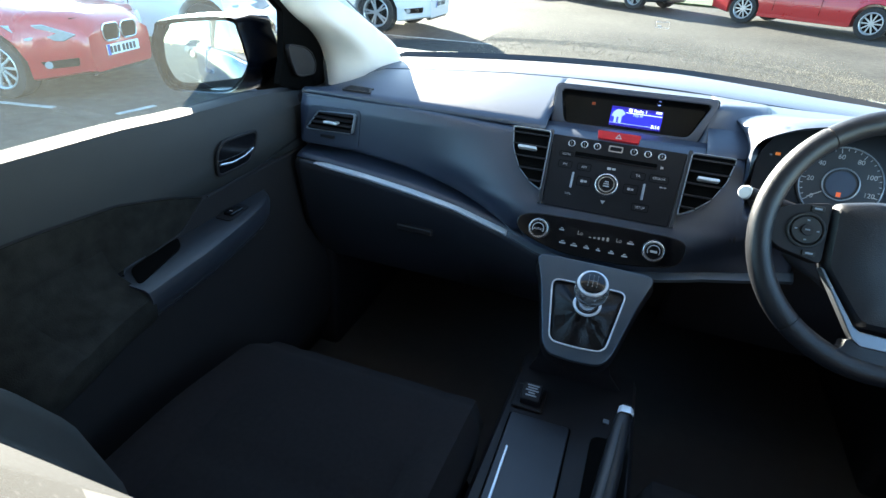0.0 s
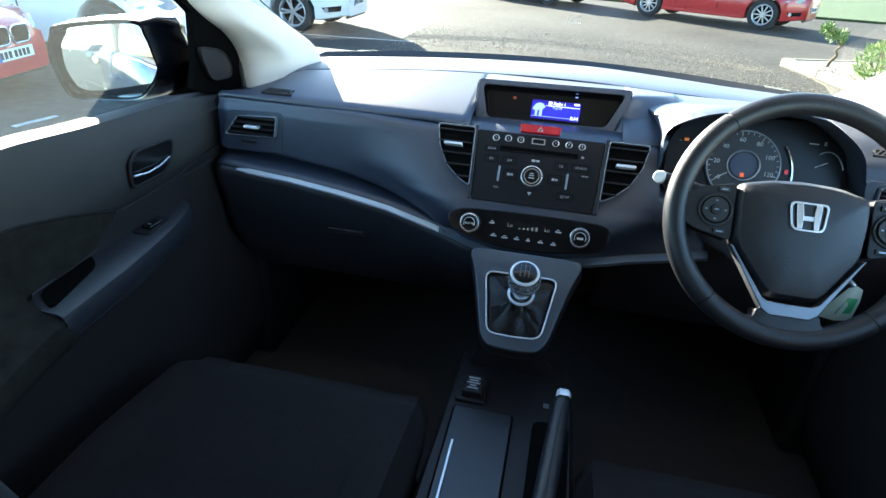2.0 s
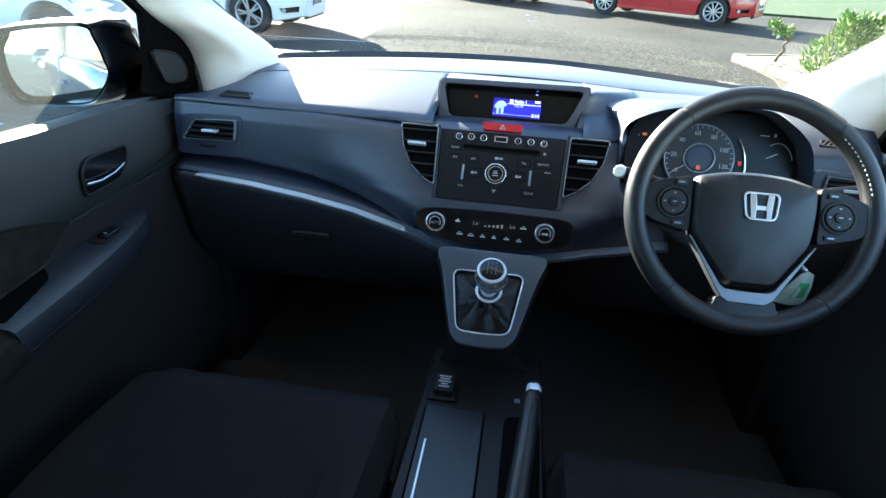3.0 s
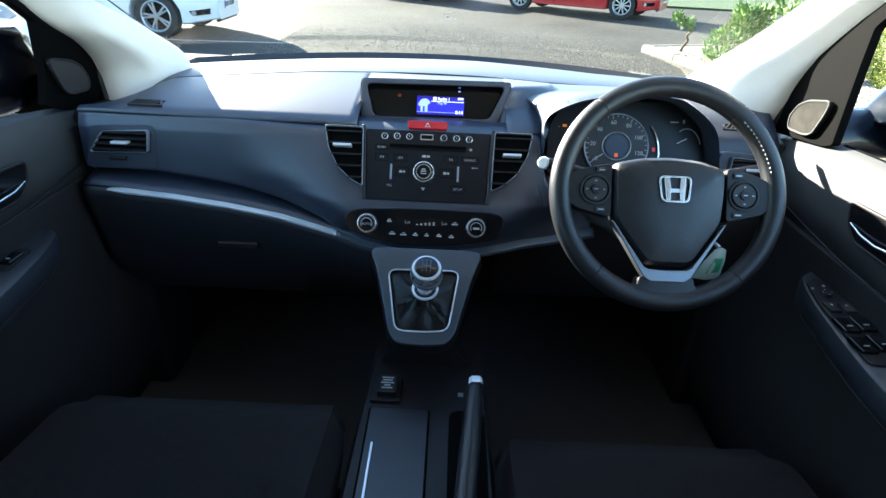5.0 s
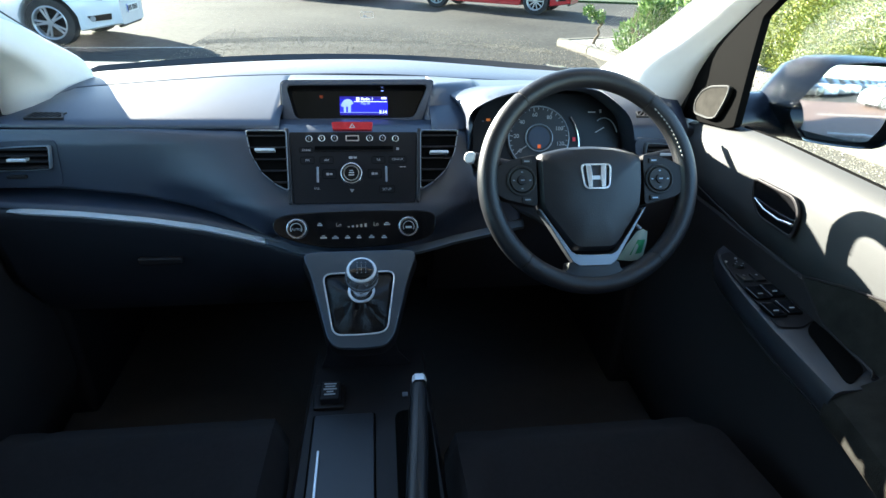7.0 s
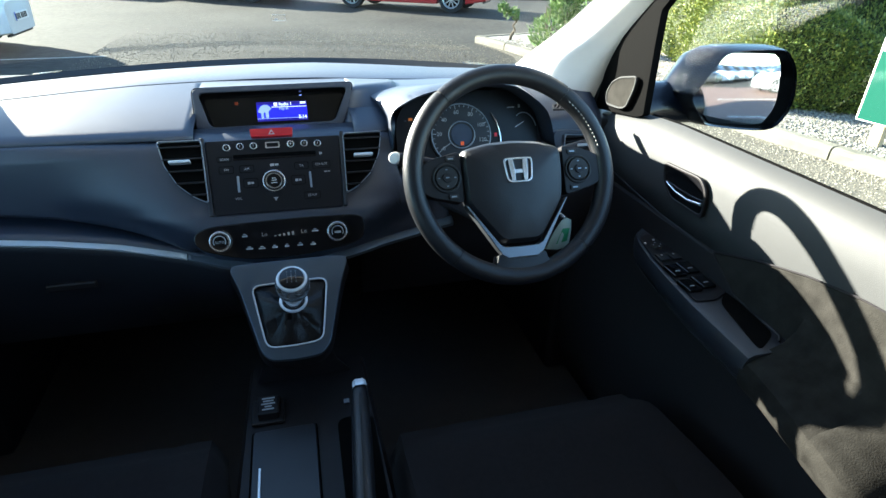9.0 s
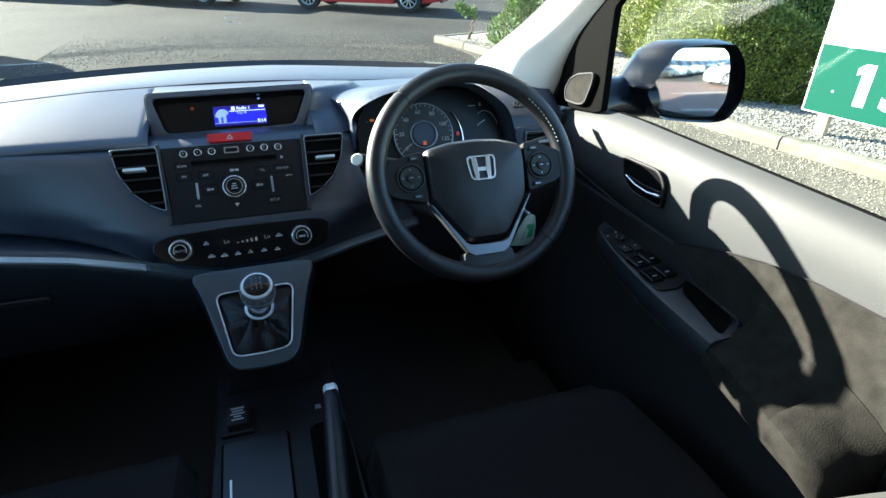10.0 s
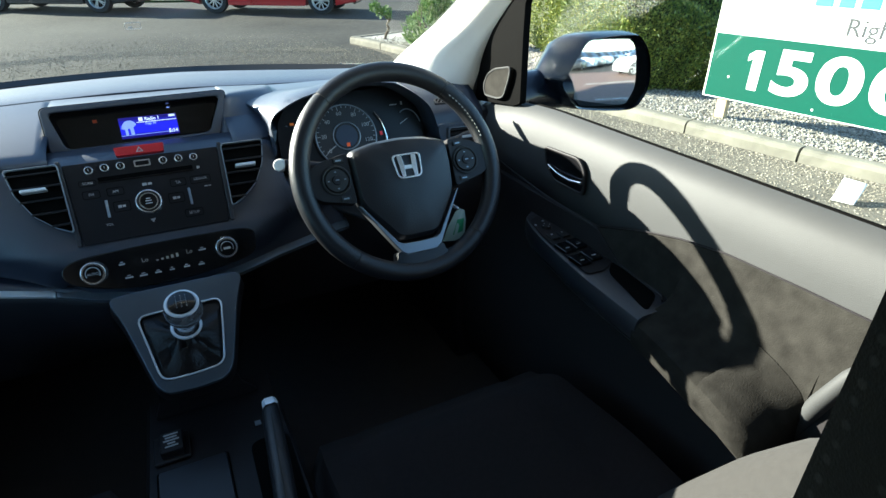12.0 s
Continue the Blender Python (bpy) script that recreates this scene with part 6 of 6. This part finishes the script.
# ---- leaves, hedge, shrubs ----
def leaf_cloud(name, spots, size, material, parent, label="", slim=0.45):
    verts, faces = [], []
    for p, nrm in spots:
        L = random.uniform(*size)
        d = (Vector(nrm) + Vector((random.gauss(0, 0.6), random.gauss(0, 0.6), random.gauss(0.15, 0.6)))).normalized()
        sd = d.orthogonal().normalized()
        sd = Matrix.Rotation(random.random() * 6.28, 3, d) @ sd
        up = d.cross(sd)
        k = len(verts)
        p = Vector(p)
        w = L * slim
        verts += [tuple(p - d * L * 0.1), tuple(p + d * L * 0.45 + sd * w * 0.5 + up * w * 0.15), tuple(p + d * L), tuple(p + d * L * 0.45 - sd * w * 0.5 + up * w * 0.15)]
        faces += [(k, k + 1, k + 2), (k, k + 2, k + 3)]
    me = bpy.data.meshes.new(name)
    me.from_pydata(verts, [], faces)
    me.materials.append(material)
    ob = new(name, me)
    ob.parent = parent
    if label:
        ob["label"] = label
    return ob


def leafy(name, a, b, c):
    m = island_colours(mat(name, b, 0.55), a, b, c)
    m.node_tree.nodes["Principled BSDF"].inputs["Subsurface Weight"].default_value = 0.0
    return m


HEDGELEAF = leafy("hedge_leaf", (0.06, 0.10, 0.014), (0.14, 0.18, 0.024), (0.29, 0.29, 0.045))
BUSHLEAF = leafy("bush_leaf", (0.05, 0.12, 0.02), (0.12, 0.22, 0.04), (0.30, 0.38, 0.12))
hedge = thing("hedge", (5.8, 5.5, 0.1), "dense clipped yellow-green hedge behind the gravel", "hedge")
H0 = Vector((4.34, 4.46, 0.1))
HD = (Vector((5.7, 8.7, 0.1)) - H0).normalized()
HB = Vector((0.90, -0.43, 0)).normalized()
HN, HM = Vector((-HD.y, HD.x, 0)), Vector((HB.y, -HB.x, 0))
HC = Vector((5.8, 5.5, 0.1))


def hedge_top(u):
    """Clipped height: tall along the road, rounded and lower at its shaded end."""
    return 1.75 if u > 0.4 else interp(u, [-4.0, -1.6, -0.95, -0.5, 0.0, 0.4], [0.55, 0.60, 0.66, 0.90, 1.35, 1.75])


def hedge_point(u, v):
    """v from 0 to 1 climbs the face, from 1 to 2 goes back over the top."""
    out = HM.lerp(HN, smooth01(0.5 + u / 0.7)).normalized()
    z = hedge_top(u) * min(v, 1.0)
    lump = 0.10 * noise.noise(Vector((u * 1.3, z * 1.7, v))) + 0.05 * noise.noise(Vector((u * 5, z * 5, 3)))
    over = max(0.0, v - 1.0)
    round_off = 0.16 * smooth01((min(v, 1.0) - 0.75) / 0.25) + 0.08 * smooth01((0.2 - v) / 0.2)
    along = HD * u if u > 0 else HB * -u
    back = HD * (1.6 * over) if u < 0 else -HN * (1.3 * over)
    rise = (0.55 if u < 0.2 else 0.05) * smooth01(over)
    return H0 + along + out * (lump - round_off) + back + Vector((0, 0, z + rise + lump * 0.5))


US = xs(-4.0, 5.0, 50)
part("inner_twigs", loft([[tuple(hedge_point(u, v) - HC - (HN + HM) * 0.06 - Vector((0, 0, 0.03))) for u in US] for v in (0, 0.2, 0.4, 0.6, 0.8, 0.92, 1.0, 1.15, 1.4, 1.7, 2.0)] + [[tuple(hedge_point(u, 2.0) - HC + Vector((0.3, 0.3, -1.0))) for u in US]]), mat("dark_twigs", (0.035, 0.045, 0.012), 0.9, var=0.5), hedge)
spots = []
for _ in range(74000):
    u = random.uniform(-3.0, 5.1) if random.random() < 0.5 else random.triangular(-2.4, 3.0, 0.0)
    v = random.random() * 1.5 if u < 0.6 else random.random() * 1.1
    out = HM.lerp(HN, smooth01(0.5 + u / 0.7)).normalized() if v < 1 else Vector((0, 0, 1))
    tuft = 0.05 * noise.noise(Vector((u * 9, v * 14, 7)))
    spots.append((hedge_point(u, v) + out * (random.gauss(-0.02, 0.035) + tuft) - HC, out + Vector((0, 0, 0.45))))
for _ in range(2500):
    v, w = random.random(), random.random()
    spots.append((hedge_point(5.05, v) - HN * w + HD * random.gauss(0.02, 0.03) - HC, HD))
leaf_cloud("foliage", spots, (0.018, 0.040), HEDGELEAF, hedge, "small yellow-green leaves", slim=0.5)

bush = thing("bush", (4.02, 8.4, 0.1), "leafy light green laurel bush in the gravel", "bush")
spots = []
for _ in range(1500):
    a, h = random.random() * 6.283, random.random()
    r = (0.42 * math.sin(min(1, h * 1.3 + 0.25) * math.pi * 0.85) + 0.05) * random.uniform(0.55, 1.05)
    q = Vector((r * math.cos(a) * 0.85 + h * 0.22, r * math.sin(a), 0.02 + h * 0.70))
    spots.append((q, Vector((math.cos(a) * 0.6, math.sin(a) * 0.6, 0.9))))
leaf_cloud("foliage", spots, (0.07, 0.13), BUSHLEAF, bush, "long glossy green leaves", slim=0.3)
for k in range(9):
    a = k * 0.7
    part("stem", tube([(0, 0, 0), (0.12 * math.cos(a), 0.12 * math.sin(a), 0.25), (0.10 + 0.22 * math.cos(a), 0.24 * math.sin(a), 0.6)], [0.012, 0.009, 0.004], 6), BARK, bush)
bush2 = thing("bush", (5.3, 8.9, 0.1), "tall leafy green shrub beside the hedge", "bush")
spots = []
for _ in range(1400):
    a, h = random.random() * 6.283, random.random()
    r = 0.5 * math.sin((h * 0.8 + 0.15) * math.pi) * random.uniform(0.5, 1.05)
    spots.append((Vector((r * math.cos(a), r * math.sin(a), h * 1.3)), Vector((math.cos(a), math.sin(a), 0.8))))
leaf_cloud("foliage", spots, (0.07, 0.13), BUSHLEAF, bush2, "long glossy green leaves", slim=0.32)
part("stem", tube([(0, 0, 0), (0.02, 0, 0.5), (0, 0.02, 1.1)], [0.025, 0.018, 0.006], 8), BARK, bush2)
shrub = thing("shrub", (3.64, 9.2, 0.1), "small twisted shrub with a tuft of leaves", "shrub")
part("trunk", tube(spline([(0, 0, 0), (0.03, 0.01, 0.08), (0.075, 0, 0.16), (0.05, 0.01, 0.23), (0.10, 0, 0.30), (0.07, 0, 0.36)], 18), [0.028 - 0.001 * i for i in range(18)], 8), BARK, shrub)
part("branch", tube(spline([(0.09, 0, 0.29), (0.0, 0.02, 0.38), (-0.07, 0, 0.44), (-0.14, 0.01, 0.50)], 10), [0.014 - 0.0009 * i for i in range(10)], 6), BARK, shrub)
part("branch", tube(spline([(0.08, 0, 0.33), (0.10, 0.02, 0.40), (0.06, 0, 0.46)], 8), [0.010 - 0.0008 * i for i in range(8)], 6), BARK, shrub)
spots = []
for c, r, n0 in (((-0.15, 0, 0.50), 0.085, 220), ((-0.07, 0, 0.42), 0.075, 160), ((0.04, 0, 0.42), 0.08, 150), ((0.08, 0, 0.36), 0.05, 60)):
    for _ in range(n0):
        v = Vector((random.gauss(0, 1), random.gauss(0, 1), random.gauss(0, 0.8)))
        v = v.normalized() * r * random.random() ** 0.4
        spots.append((Vector(c) + v, v.normalized() + Vector((0, 0, 0.6))))
leaf_cloud("foliage", spots, (0.03, 0.055), BUSHLEAF, shrub, "small fresh green leaves", slim=0.45)

# ---- sign ----
SD = Vector((0.2, -1.43, 0)).normalized()
sign = thing("sign_board", (0, 0, 0), "large green and white board with white numerals", "sign")
sign.matrix_world = basis((4.40, 3.45, 0), SD, (0, 0, 1)) @ pose(0, 0, 0)
part("board", box(3.6, 1.35, 0.02, (1.8, 0.955, -0.012)), SIGNWHITE, sign, "white painted board", bevel=0.003)
part("green_field", box(3.57, 0.515, 0.003, (1.80, 0.548, 0.0)), SIGNGREEN, sign, "green painted lower band")
part("numeral", prism([(0.375, 0.395), (0.455, 0.395), (0.455, 0.705), (0.385, 0.705), (0.335, 0.668), (0.335, 0.615), (0.375, 0.640)], 0.002, at(0, 0, 0.001)), SIGNWHITE, sign)
for d, x in (("5", 0.70), ("0", 1.04), ("0", 1.40), ("0", 1.76), ("0", 2.12)):
    words("numeral", d, 0.46, SIGNWHITE, sign, at(x, 0.55, 0.002) @ Matrix.Diagonal((1.35, 1, 1, 1)), "CENTER", thick=0.001, bold=0.013)
words("lettering", "Right", 0.17, mat("grey_lettering", (0.035, 0.035, 0.038), 0.6), sign, at(0.97, 0.93, 0.0), "LEFT", thick=0.001)
for k, (x, w) in enumerate(((0.72, 0.12), (0.88, 0.10), (1.02, 0.12), (1.18, 0.10), (1.34, 0.12))):
    part("lettering_bar", box(w, 0.12, 0.002, (x + w / 2, 1.12, 0.0)), mat("teal_lettering", (0.05, 0.5, 0.42), 0.5) if k == 0 else bpy.data.materials["teal_lettering"], sign)
for x in (0.18, 1.8, 3.4):
    part("post", box(0.09, 0.75, 0.06, (x, 0.40, -0.055)), WOOD, sign, "pale timber post", bevel=0.004)
for x, y in ((0.20, 0.47), (0.92, 0.335)):
    part("scuff", cyl(0.009, 0.002, 9, m=at(x, y, 0.002)), SIGNWHITE, sign)


# ---- parked cars ----
def spoked_wheel(parent, x, y, side, r=0.315, spokes=10, even=0):
    w = part("wheel", loft([[(rr * math.cos(a), yy, rr * math.sin(a)) for a in (2 * math.pi * i / 40 for i in range(40))] for rr, yy in ((r * 0.68, -0.10), (r * 0.97, -0.10), (r, -0.07), (r, 0.07), (r * 0.97, 0.10), (r * 0.70, 0.105), (r * 0.68, 0.085))], close=True), TYRE, parent, "black tyre with alloy rim")
    w.matrix_local = pose(x, y, r, 0, 0, 0 if side > 0 else 180)
    part("rim", loft([[(rr * math.cos(a), yy, rr * math.sin(a)) for a in (2 * math.pi * i / 40 for i in range(40))] for rr, yy in ((r * 0.70, 0.100), (r * 0.66, 0.108), (r * 0.62, 0.095), (r * 0.60, 0.02))], close=True), ALLOY, w)
    part("brake_disc", loft([[(rr * math.cos(a), 0.02, rr * math.sin(a)) for a in (2 * math.pi * i / 32 for i in range(32))] for rr in (r * 0.61, 0.01)], close=True), DARKGAP, w)
    bms = []
    for k in range(spokes):
        a = 2 * math.pi * (k // 2 + 0.5 * even * (k % 2)) / (spokes / 2) + (1 - even) * (0.15 if k % 2 else -0.15)
        bms.append(box(r * 0.56, 0.022, r * 0.085, (r * 0.36, 0.075, 0), Matrix.Rotation(-a, 4, "Y")))
    for k in range(spokes):
        me = bms[k]
        part("spoke", me, ALLOY, w, bevel=0.004)
    part("hub_cap", cyl(r * 0.14, 0.03, 20, m=pose(0, 0.08, 0, 90)), ALLOY, w)
    return w


# ---- the car's own front end and wheels ----
XB = xs(-0.84, 0.84, 17)
tagged(link("bonnet", loft([[(x, y, z - 0.09 * (abs(x) / 0.84) ** 3) for x in XB] for y, z in ((1.70, 1.045), (1.95, 1.03), (2.25, 0.99), (2.48, 0.93), (2.58, 0.86))]), PAINT_BLUE, solid=0.003), "dark blue painted bonnet of the car", "car body", kind="structure")
tagged(link("front_bumper", loft([[(x * k, y - 0.16 * (abs(x) / 0.84) ** 2, z) for x in XB] for k, y, z in ((1.0, 2.575, 0.85), (1.02, 2.64, 0.70), (1.03, 2.66, 0.50), (1.02, 2.62, 0.34), (1.0, 2.54, 0.27))]), PAINT_BLUE, solid=0.004), "dark blue front bumper of the car", "car body", kind="structure")
for x, y, sd in ((0.80, 1.95, 1), (-0.80, 1.95, -1), (0.80, -1.50, 1), (-0.80, -1.50, -1)):
    hub = thing("car_wheel", (x, y, 0), "black tyre with alloy rim on the car", "wheel", group="wheels of the car", kind="structure")
    hub.matrix_world = pose(x, y, 0, 0, 0, -90)
    spoked_wheel(hub, 0, 0, sd, r=0.345)


def parked_car(m, paint, label, grille="slats", plate=True, length=4.3, width=1.78, spokes=10, simple=False):
    car = thing("parked_car", (0, 0, 0), label, "car", group="parked cars")
    car.matrix_world = m
    hl, hw = length / 2, width / 2
    fx, rx = hl - 0.80, -hl + 0.85

    def zb(x):
        z = 0.20
        for c in (fx, rx):
            d = abs(x - c)
            if d < 0.365:
                z = max(z, 0.315 + math.sqrt(0.365 ** 2 - d * d))
        return z

    def wx(x):
        e = smooth01((abs(x) - (hl - 0.62)) / 0.62)
        return hw - 0.02 - (0.40 if x > 0 else 0.22) * e * e

    st = sorted(set([-hl, -hl + 0.04, -hl + 0.12, hl - 0.33, hl - 0.25, hl - 0.18, hl - 0.12, hl - 0.04, hl] + [c + d for c in (fx, rx) for d in (-0.366, -0.36, -0.34, -0.30, -0.24, -0.16, -0.08, 0, 0.08, 0.16, 0.24, 0.30, 0.34, 0.36, 0.366)] + xs(rx + 0.4, fx - 0.4, 6)))
    rows = []
    for x in st:
        e = smooth01((abs(x) - (hl - 0.55)) / 0.55)
        w = wx(x)
        top = interp(x, [-hl, -hl + 0.1, fx - 0.9, fx - 0.3, hl - 0.25, hl - 0.05, hl], [0.80, 0.96, 0.95, 0.93, 0.85, 0.77, 0.70])
        b = zb(x) + 0.06 * e
        sh = max(min(0.62, top - 0.05), b + 0.03)
        low = max(0.42 if b < 0.42 else b + 0.012, b + 0.012)
        half = [(w - 0.04, b), (w - 0.005, b + 0.02 if b + 0.02 < low else b + 0.006), (w + 0.015, low), (w + 0.02, (low + sh) / 2), (w + 0.005, sh), (w - 0.035, max(sh + 0.02, top - 0.09)), (w - 0.12, max(sh + 0.04, top - 0.02)), (w * 0.45, top + 0.01), ]
        ring = [(x, y, z) for y, z in half] + [(x, -y, z) for y, z in reversed(half)]
        rows.append(ring)
    part("body", loft(rows, close=True, cap=True), paint, car)
    # cabin
    cab = []
    for x, zt, wt in ((-hl + 0.12, 0.98, 0.62), (-hl + 0.45, 1.36, 0.56), (-hl + 0.95, 1.44, 0.56), (0.1, 1.46, 0.56), (0.55, 1.40, 0.55), (fx - 0.28, 0.95, 0.62)):
        cab.append([(x, hw - 0.06, 0.90), (x, (hw - 0.08) * 0.6 + wt * 0.4, 0.92 + (zt - 0.92) * 0.5), (x, wt, zt - 0.03), (x, wt * 0.6, zt), (x, -wt * 0.6, zt), (x, -wt, zt - 0.03), (x, -(hw - 0.08) * 0.6 - wt * 0.4, 0.92 + (zt - 0.92) * 0.5), (x, -hw + 0.06, 0.90)])
    part("cabin_glass", loft(cab, cap=False), TINT, car, "dark cabin windows")
    part("roof", loft([[(x, y * 0.62, z + 0.012) for y in (-0.9, -0.5, 0, 0.5, 0.9)] for x, z in ((-hl + 0.45, 1.355), (-hl + 0.95, 1.437), (0.1, 1.455), (0.5, 1.41))]), paint, car, solid=0.02)
    for sd in (1, -1):
        for c in (fx, rx):
            spoked_wheel(car, c, sd * (hw - 0.125), sd, spokes=spokes, even=1 if paint is PAINT_RED else 0)
        part("door_line", box(0.006, 0.012, 0.5, (0.35, sd * (hw - 0.002), 0.60)), DARKGAP, car)
        part("door_line", box(0.006, 0.012, 0.5, (-0.62, sd * (hw - 0.002), 0.60)), DARKGAP, car)
        part("sill", box(fx - rx - 0.74, 0.05, 0.10, (0.0, sd * (hw - 0.045), 0.245)), paint if not simple else HARD, car, bevel=0.015)
    if simple:
        return car
    for sd in (1, -1):
        lamp = [(x, sd * (wx(x) - 0.008), z) for x, z in ((hl - 0.64, 0.735), (hl - 0.42, 0.60), (hl - 0.18, 0.585), (hl - 0.10, 0.645), (hl - 0.28, 0.755))]
        c = sum((Vector(p) for p in lamp), Vector()) / 5
        nrm = Vector((0.75, sd * 0.65, 0.15)).normalized()
        bm = bmesh.new()
        path = [Vector(p) for p in lamp]
        ring0 = [bm.verts.new(p - nrm * 0.06) for p in path]
        ring1 = [bm.verts.new(p + nrm * 0.022) for p in path]
        ring2 = [bm.verts.new(c + (p - c) * 0.6 + nrm * 0.035) for p in path]
        for ra, rb in ((ring0, ring1), (ring1, ring2)):
            for i in range(5):
                j = (i + 1) % 5
                bm.faces.new((ra[i], ra[j], rb[j], rb[i]))
        bm.faces.new(ring2)
        part("headlamp", bm, LAMPGLASS, car, "clear headlamp", bevel=0.012)
        for q in (0.35, 0.65):
            pp = Vector(lamp[0]).lerp(Vector(lamp[3]), q)
            part("lamp_bowl", cyl(0.045, 0.02, 20, m=Matrix.Translation(pp + nrm * 0.03 - Vector((0, 0, 0.012))) @ nrm.to_track_quat("Z", "Y").to_matrix().to_4x4()), CHROME, car)
        zone = [(hl - 0.34, 0.40), (hl - 0.30, 0.33), (hl - 0.12, 0.34), (hl - 0.11, 0.42)]
        bm = bmesh.new()
        zin = [bm.verts.new((x - 0.02, sd * (wx(x) - 0.03), z)) for x, z in zone]
        zout = [bm.verts.new((x + 0.012, sd * (wx(x) + 0.022), z)) for x, z in zone]
        for i in range(4):
            bm.faces.new((zin[i], zin[(i + 1) % 4], zout[(i + 1) % 4], zout[i]))
        bm.faces.new(zout)
        part("lower_intake", bm, DARKGAP, car, bevel=0.006)
        fd = Vector((0.6, sd * 0.8, 0))
        part("fog_lamp", cyl(0.036, 0.03, 20, m=Matrix.Translation((hl - 0.285, sd * (wx(hl - 0.285) + 0.022), 0.368)) @ fd.to_track_quat("Z", "Y").to_matrix().to_4x4()), LAMPGLASS, car)
    if grille == "twin":
        for sd in (1, -1):
            kq = rounded(0.255, 0.175, 0.06, 4, sd * 0.143, 0.640)
            part("grille", prism(kq, 0.03, basis((hl - 0.020, 0, 0), (0, 1, 0), (0, 0, 1))), DARKGAP, car, "dark grille in chrome frame")
            part("grille_frame", tube([(hl + 0.010, y, z) for y, z in kq], 0.009, 8, True), CHROME, car)
    else:
        part("grille", prism(rounded(0.8, 0.10, 0.03, 4, 0, 0.62), 0.04, basis((hl - 0.045, 0, 0), (0, 1, 0), (0, 0, 1))), DARKGAP, car)
    part("lower_grille", prism(rounded(0.75, 0.10, 0.03, 4, 0, 0.31), 0.05, basis((hl - 0.055, 0, 0), (0, 1, 0), (0, 0, 1))), DARKGAP, car)
    part("splitter", box(0.05, 0.9, 0.03, (hl - 0.055, 0, 0.235)), HARD, car, bevel=0.01)
    pl = part("number_plate", box(0.012, 0.52, 0.11, (hl + 0.012, 0, 0.46)), SIGNWHITE, car, "white number plate with dark bars", bevel=0.002)
    for k in range(7):
        part("plate_bar", box(0.003, 0.042, 0.07, (hl + 0.019, 0.175 - 0.06 * k - (0.02 if k > 3 else 0), 0.46)), HARD, pl)
    part("plate_band", box(0.003, 0.04, 0.11, (hl + 0.0185, -0.238, 0.46)), mat("blue_band", (0.02, 0.08, 0.4), 0.5), pl)
    part("bonnet_line", tube([(hl - 0.16, -0.5, 0.795), (hl - 0.10, 0, 0.785), (hl - 0.16, 0.5, 0.795)], 0.004, 6), DARKGAP, car)
    for sd in (1, -1):
        part("door_mirror", box(0.16, 0.20, 0.13, (0.55, sd * (hw + 0.09), 0.98)), paint, car, bevel=0.04)
    return car


def place_by_nose(nx, ny, deg, length=4.3):
    d = Vector((math.cos(radians(deg)), math.sin(radians(deg)), 0))
    c = Vector((nx, ny, 0)) - d * length / 2
    return pose(c.x, c.y, 0, 0, 0, deg)


parked_car(place_by_nose(-4.60, 4.10, 10, 3.53) @ Matrix.Diagonal((0.82, 0.82, 0.82, 1)), PAINT_RED, "shiny red hatchback with twin chrome grilles, parked", "twin", spokes=10)
parked_car(place_by_nose(-4.15, 6.45, 4), PAINT_WHITE, "white hatchback parked in the row of cars", "slats", spokes=10)
parked_car(place_by_nose(-3.5, 9.6, 2), PAINT_WHITE, "white hatchback with silver alloy wheels, parked", "slats", spokes=10)
# Hidden car, added so that its shadow falls across the asphalt ahead.
parked_car(pose(-8.2, 14.2, 0, 0, 0, 0), PAINT_SILVER, "unseen silver hatchback added to shade the asphalt", "slats", simple=True)
parked_car(pose(3.36, 16.0, 0, 0, 0, -29.7), PAINT_RED, "bright red hatchback with silver multi-spoke wheels, parked", "slats", spokes=10)
parked_car(pose(-1.50, 18.55, 0, 0, 0, -29.7), PAINT_GREY, "dark grey car parked across the yard", "slats", spokes=10)
parked_car(pose(-6.2, 21.2, 0, 0, 0, -29.7), PAINT_GREY, "dark grey car parked across the yard", simple=True)
tones = (PAINT_GREY, PAINT_WHITE, PAINT_SILVER, PAINT_WHITE, PAINT_GREY, PAINT_SILVER, PAINT_GREY, PAINT_WHITE, PAINT_RED, PAINT_SILVER, PAINT_WHITE, PAINT_GREY, PAINT_WHITE)
names = ("dark grey", "white", "silver", "white", "dark grey", "silver", "dark grey", "white", "red", "silver", "white", "dark grey", "white")
for k in range(13):
    parked_car(pose(0.9 + 1.25 * k, -14.5 - 1.55 * k, 0, 0, 0, 36), tones[k], names[k] + " car in the row behind, seen in the mirror", simple=True)
parked_car(pose(6.3, -9.2, 0, 0, 0, 172), PAINT_WHITE, "white car behind, seen in the wing mirror", simple=True)
TREE = leafy("winter_twig", (0.10, 0.08, 0.06), (0.16, 0.13, 0.10), (0.22, 0.18, 0.14))
for k in range(7):
    tr = thing("tree", (-6 + 9.0 * k, -62 - 2 * (k % 3), 0), "bare winter tree beyond the car park", "tree", group="far trees")
    part("trunk", tube([(0, 0, 0), (0.1, 0, 2), (0, 0.1, 4.5)], [0.25, 0.18, 0.08], 8), BARK, tr)
    sp = []
    for _ in range(500):
        a, h = random.random() * 6.283, random.random()
        r = 3.2 * math.sin((0.1 + 0.9 * h) * math.pi) * random.random() ** 0.5
        sp.append((Vector((r * math.cos(a), r * math.sin(a), 2 + 5.5 * h)), Vector((math.cos(a), math.sin(a), 1))))
    leaf_cloud("crown", sp, (0.6, 1.2), TREE, tr, slim=0.1)
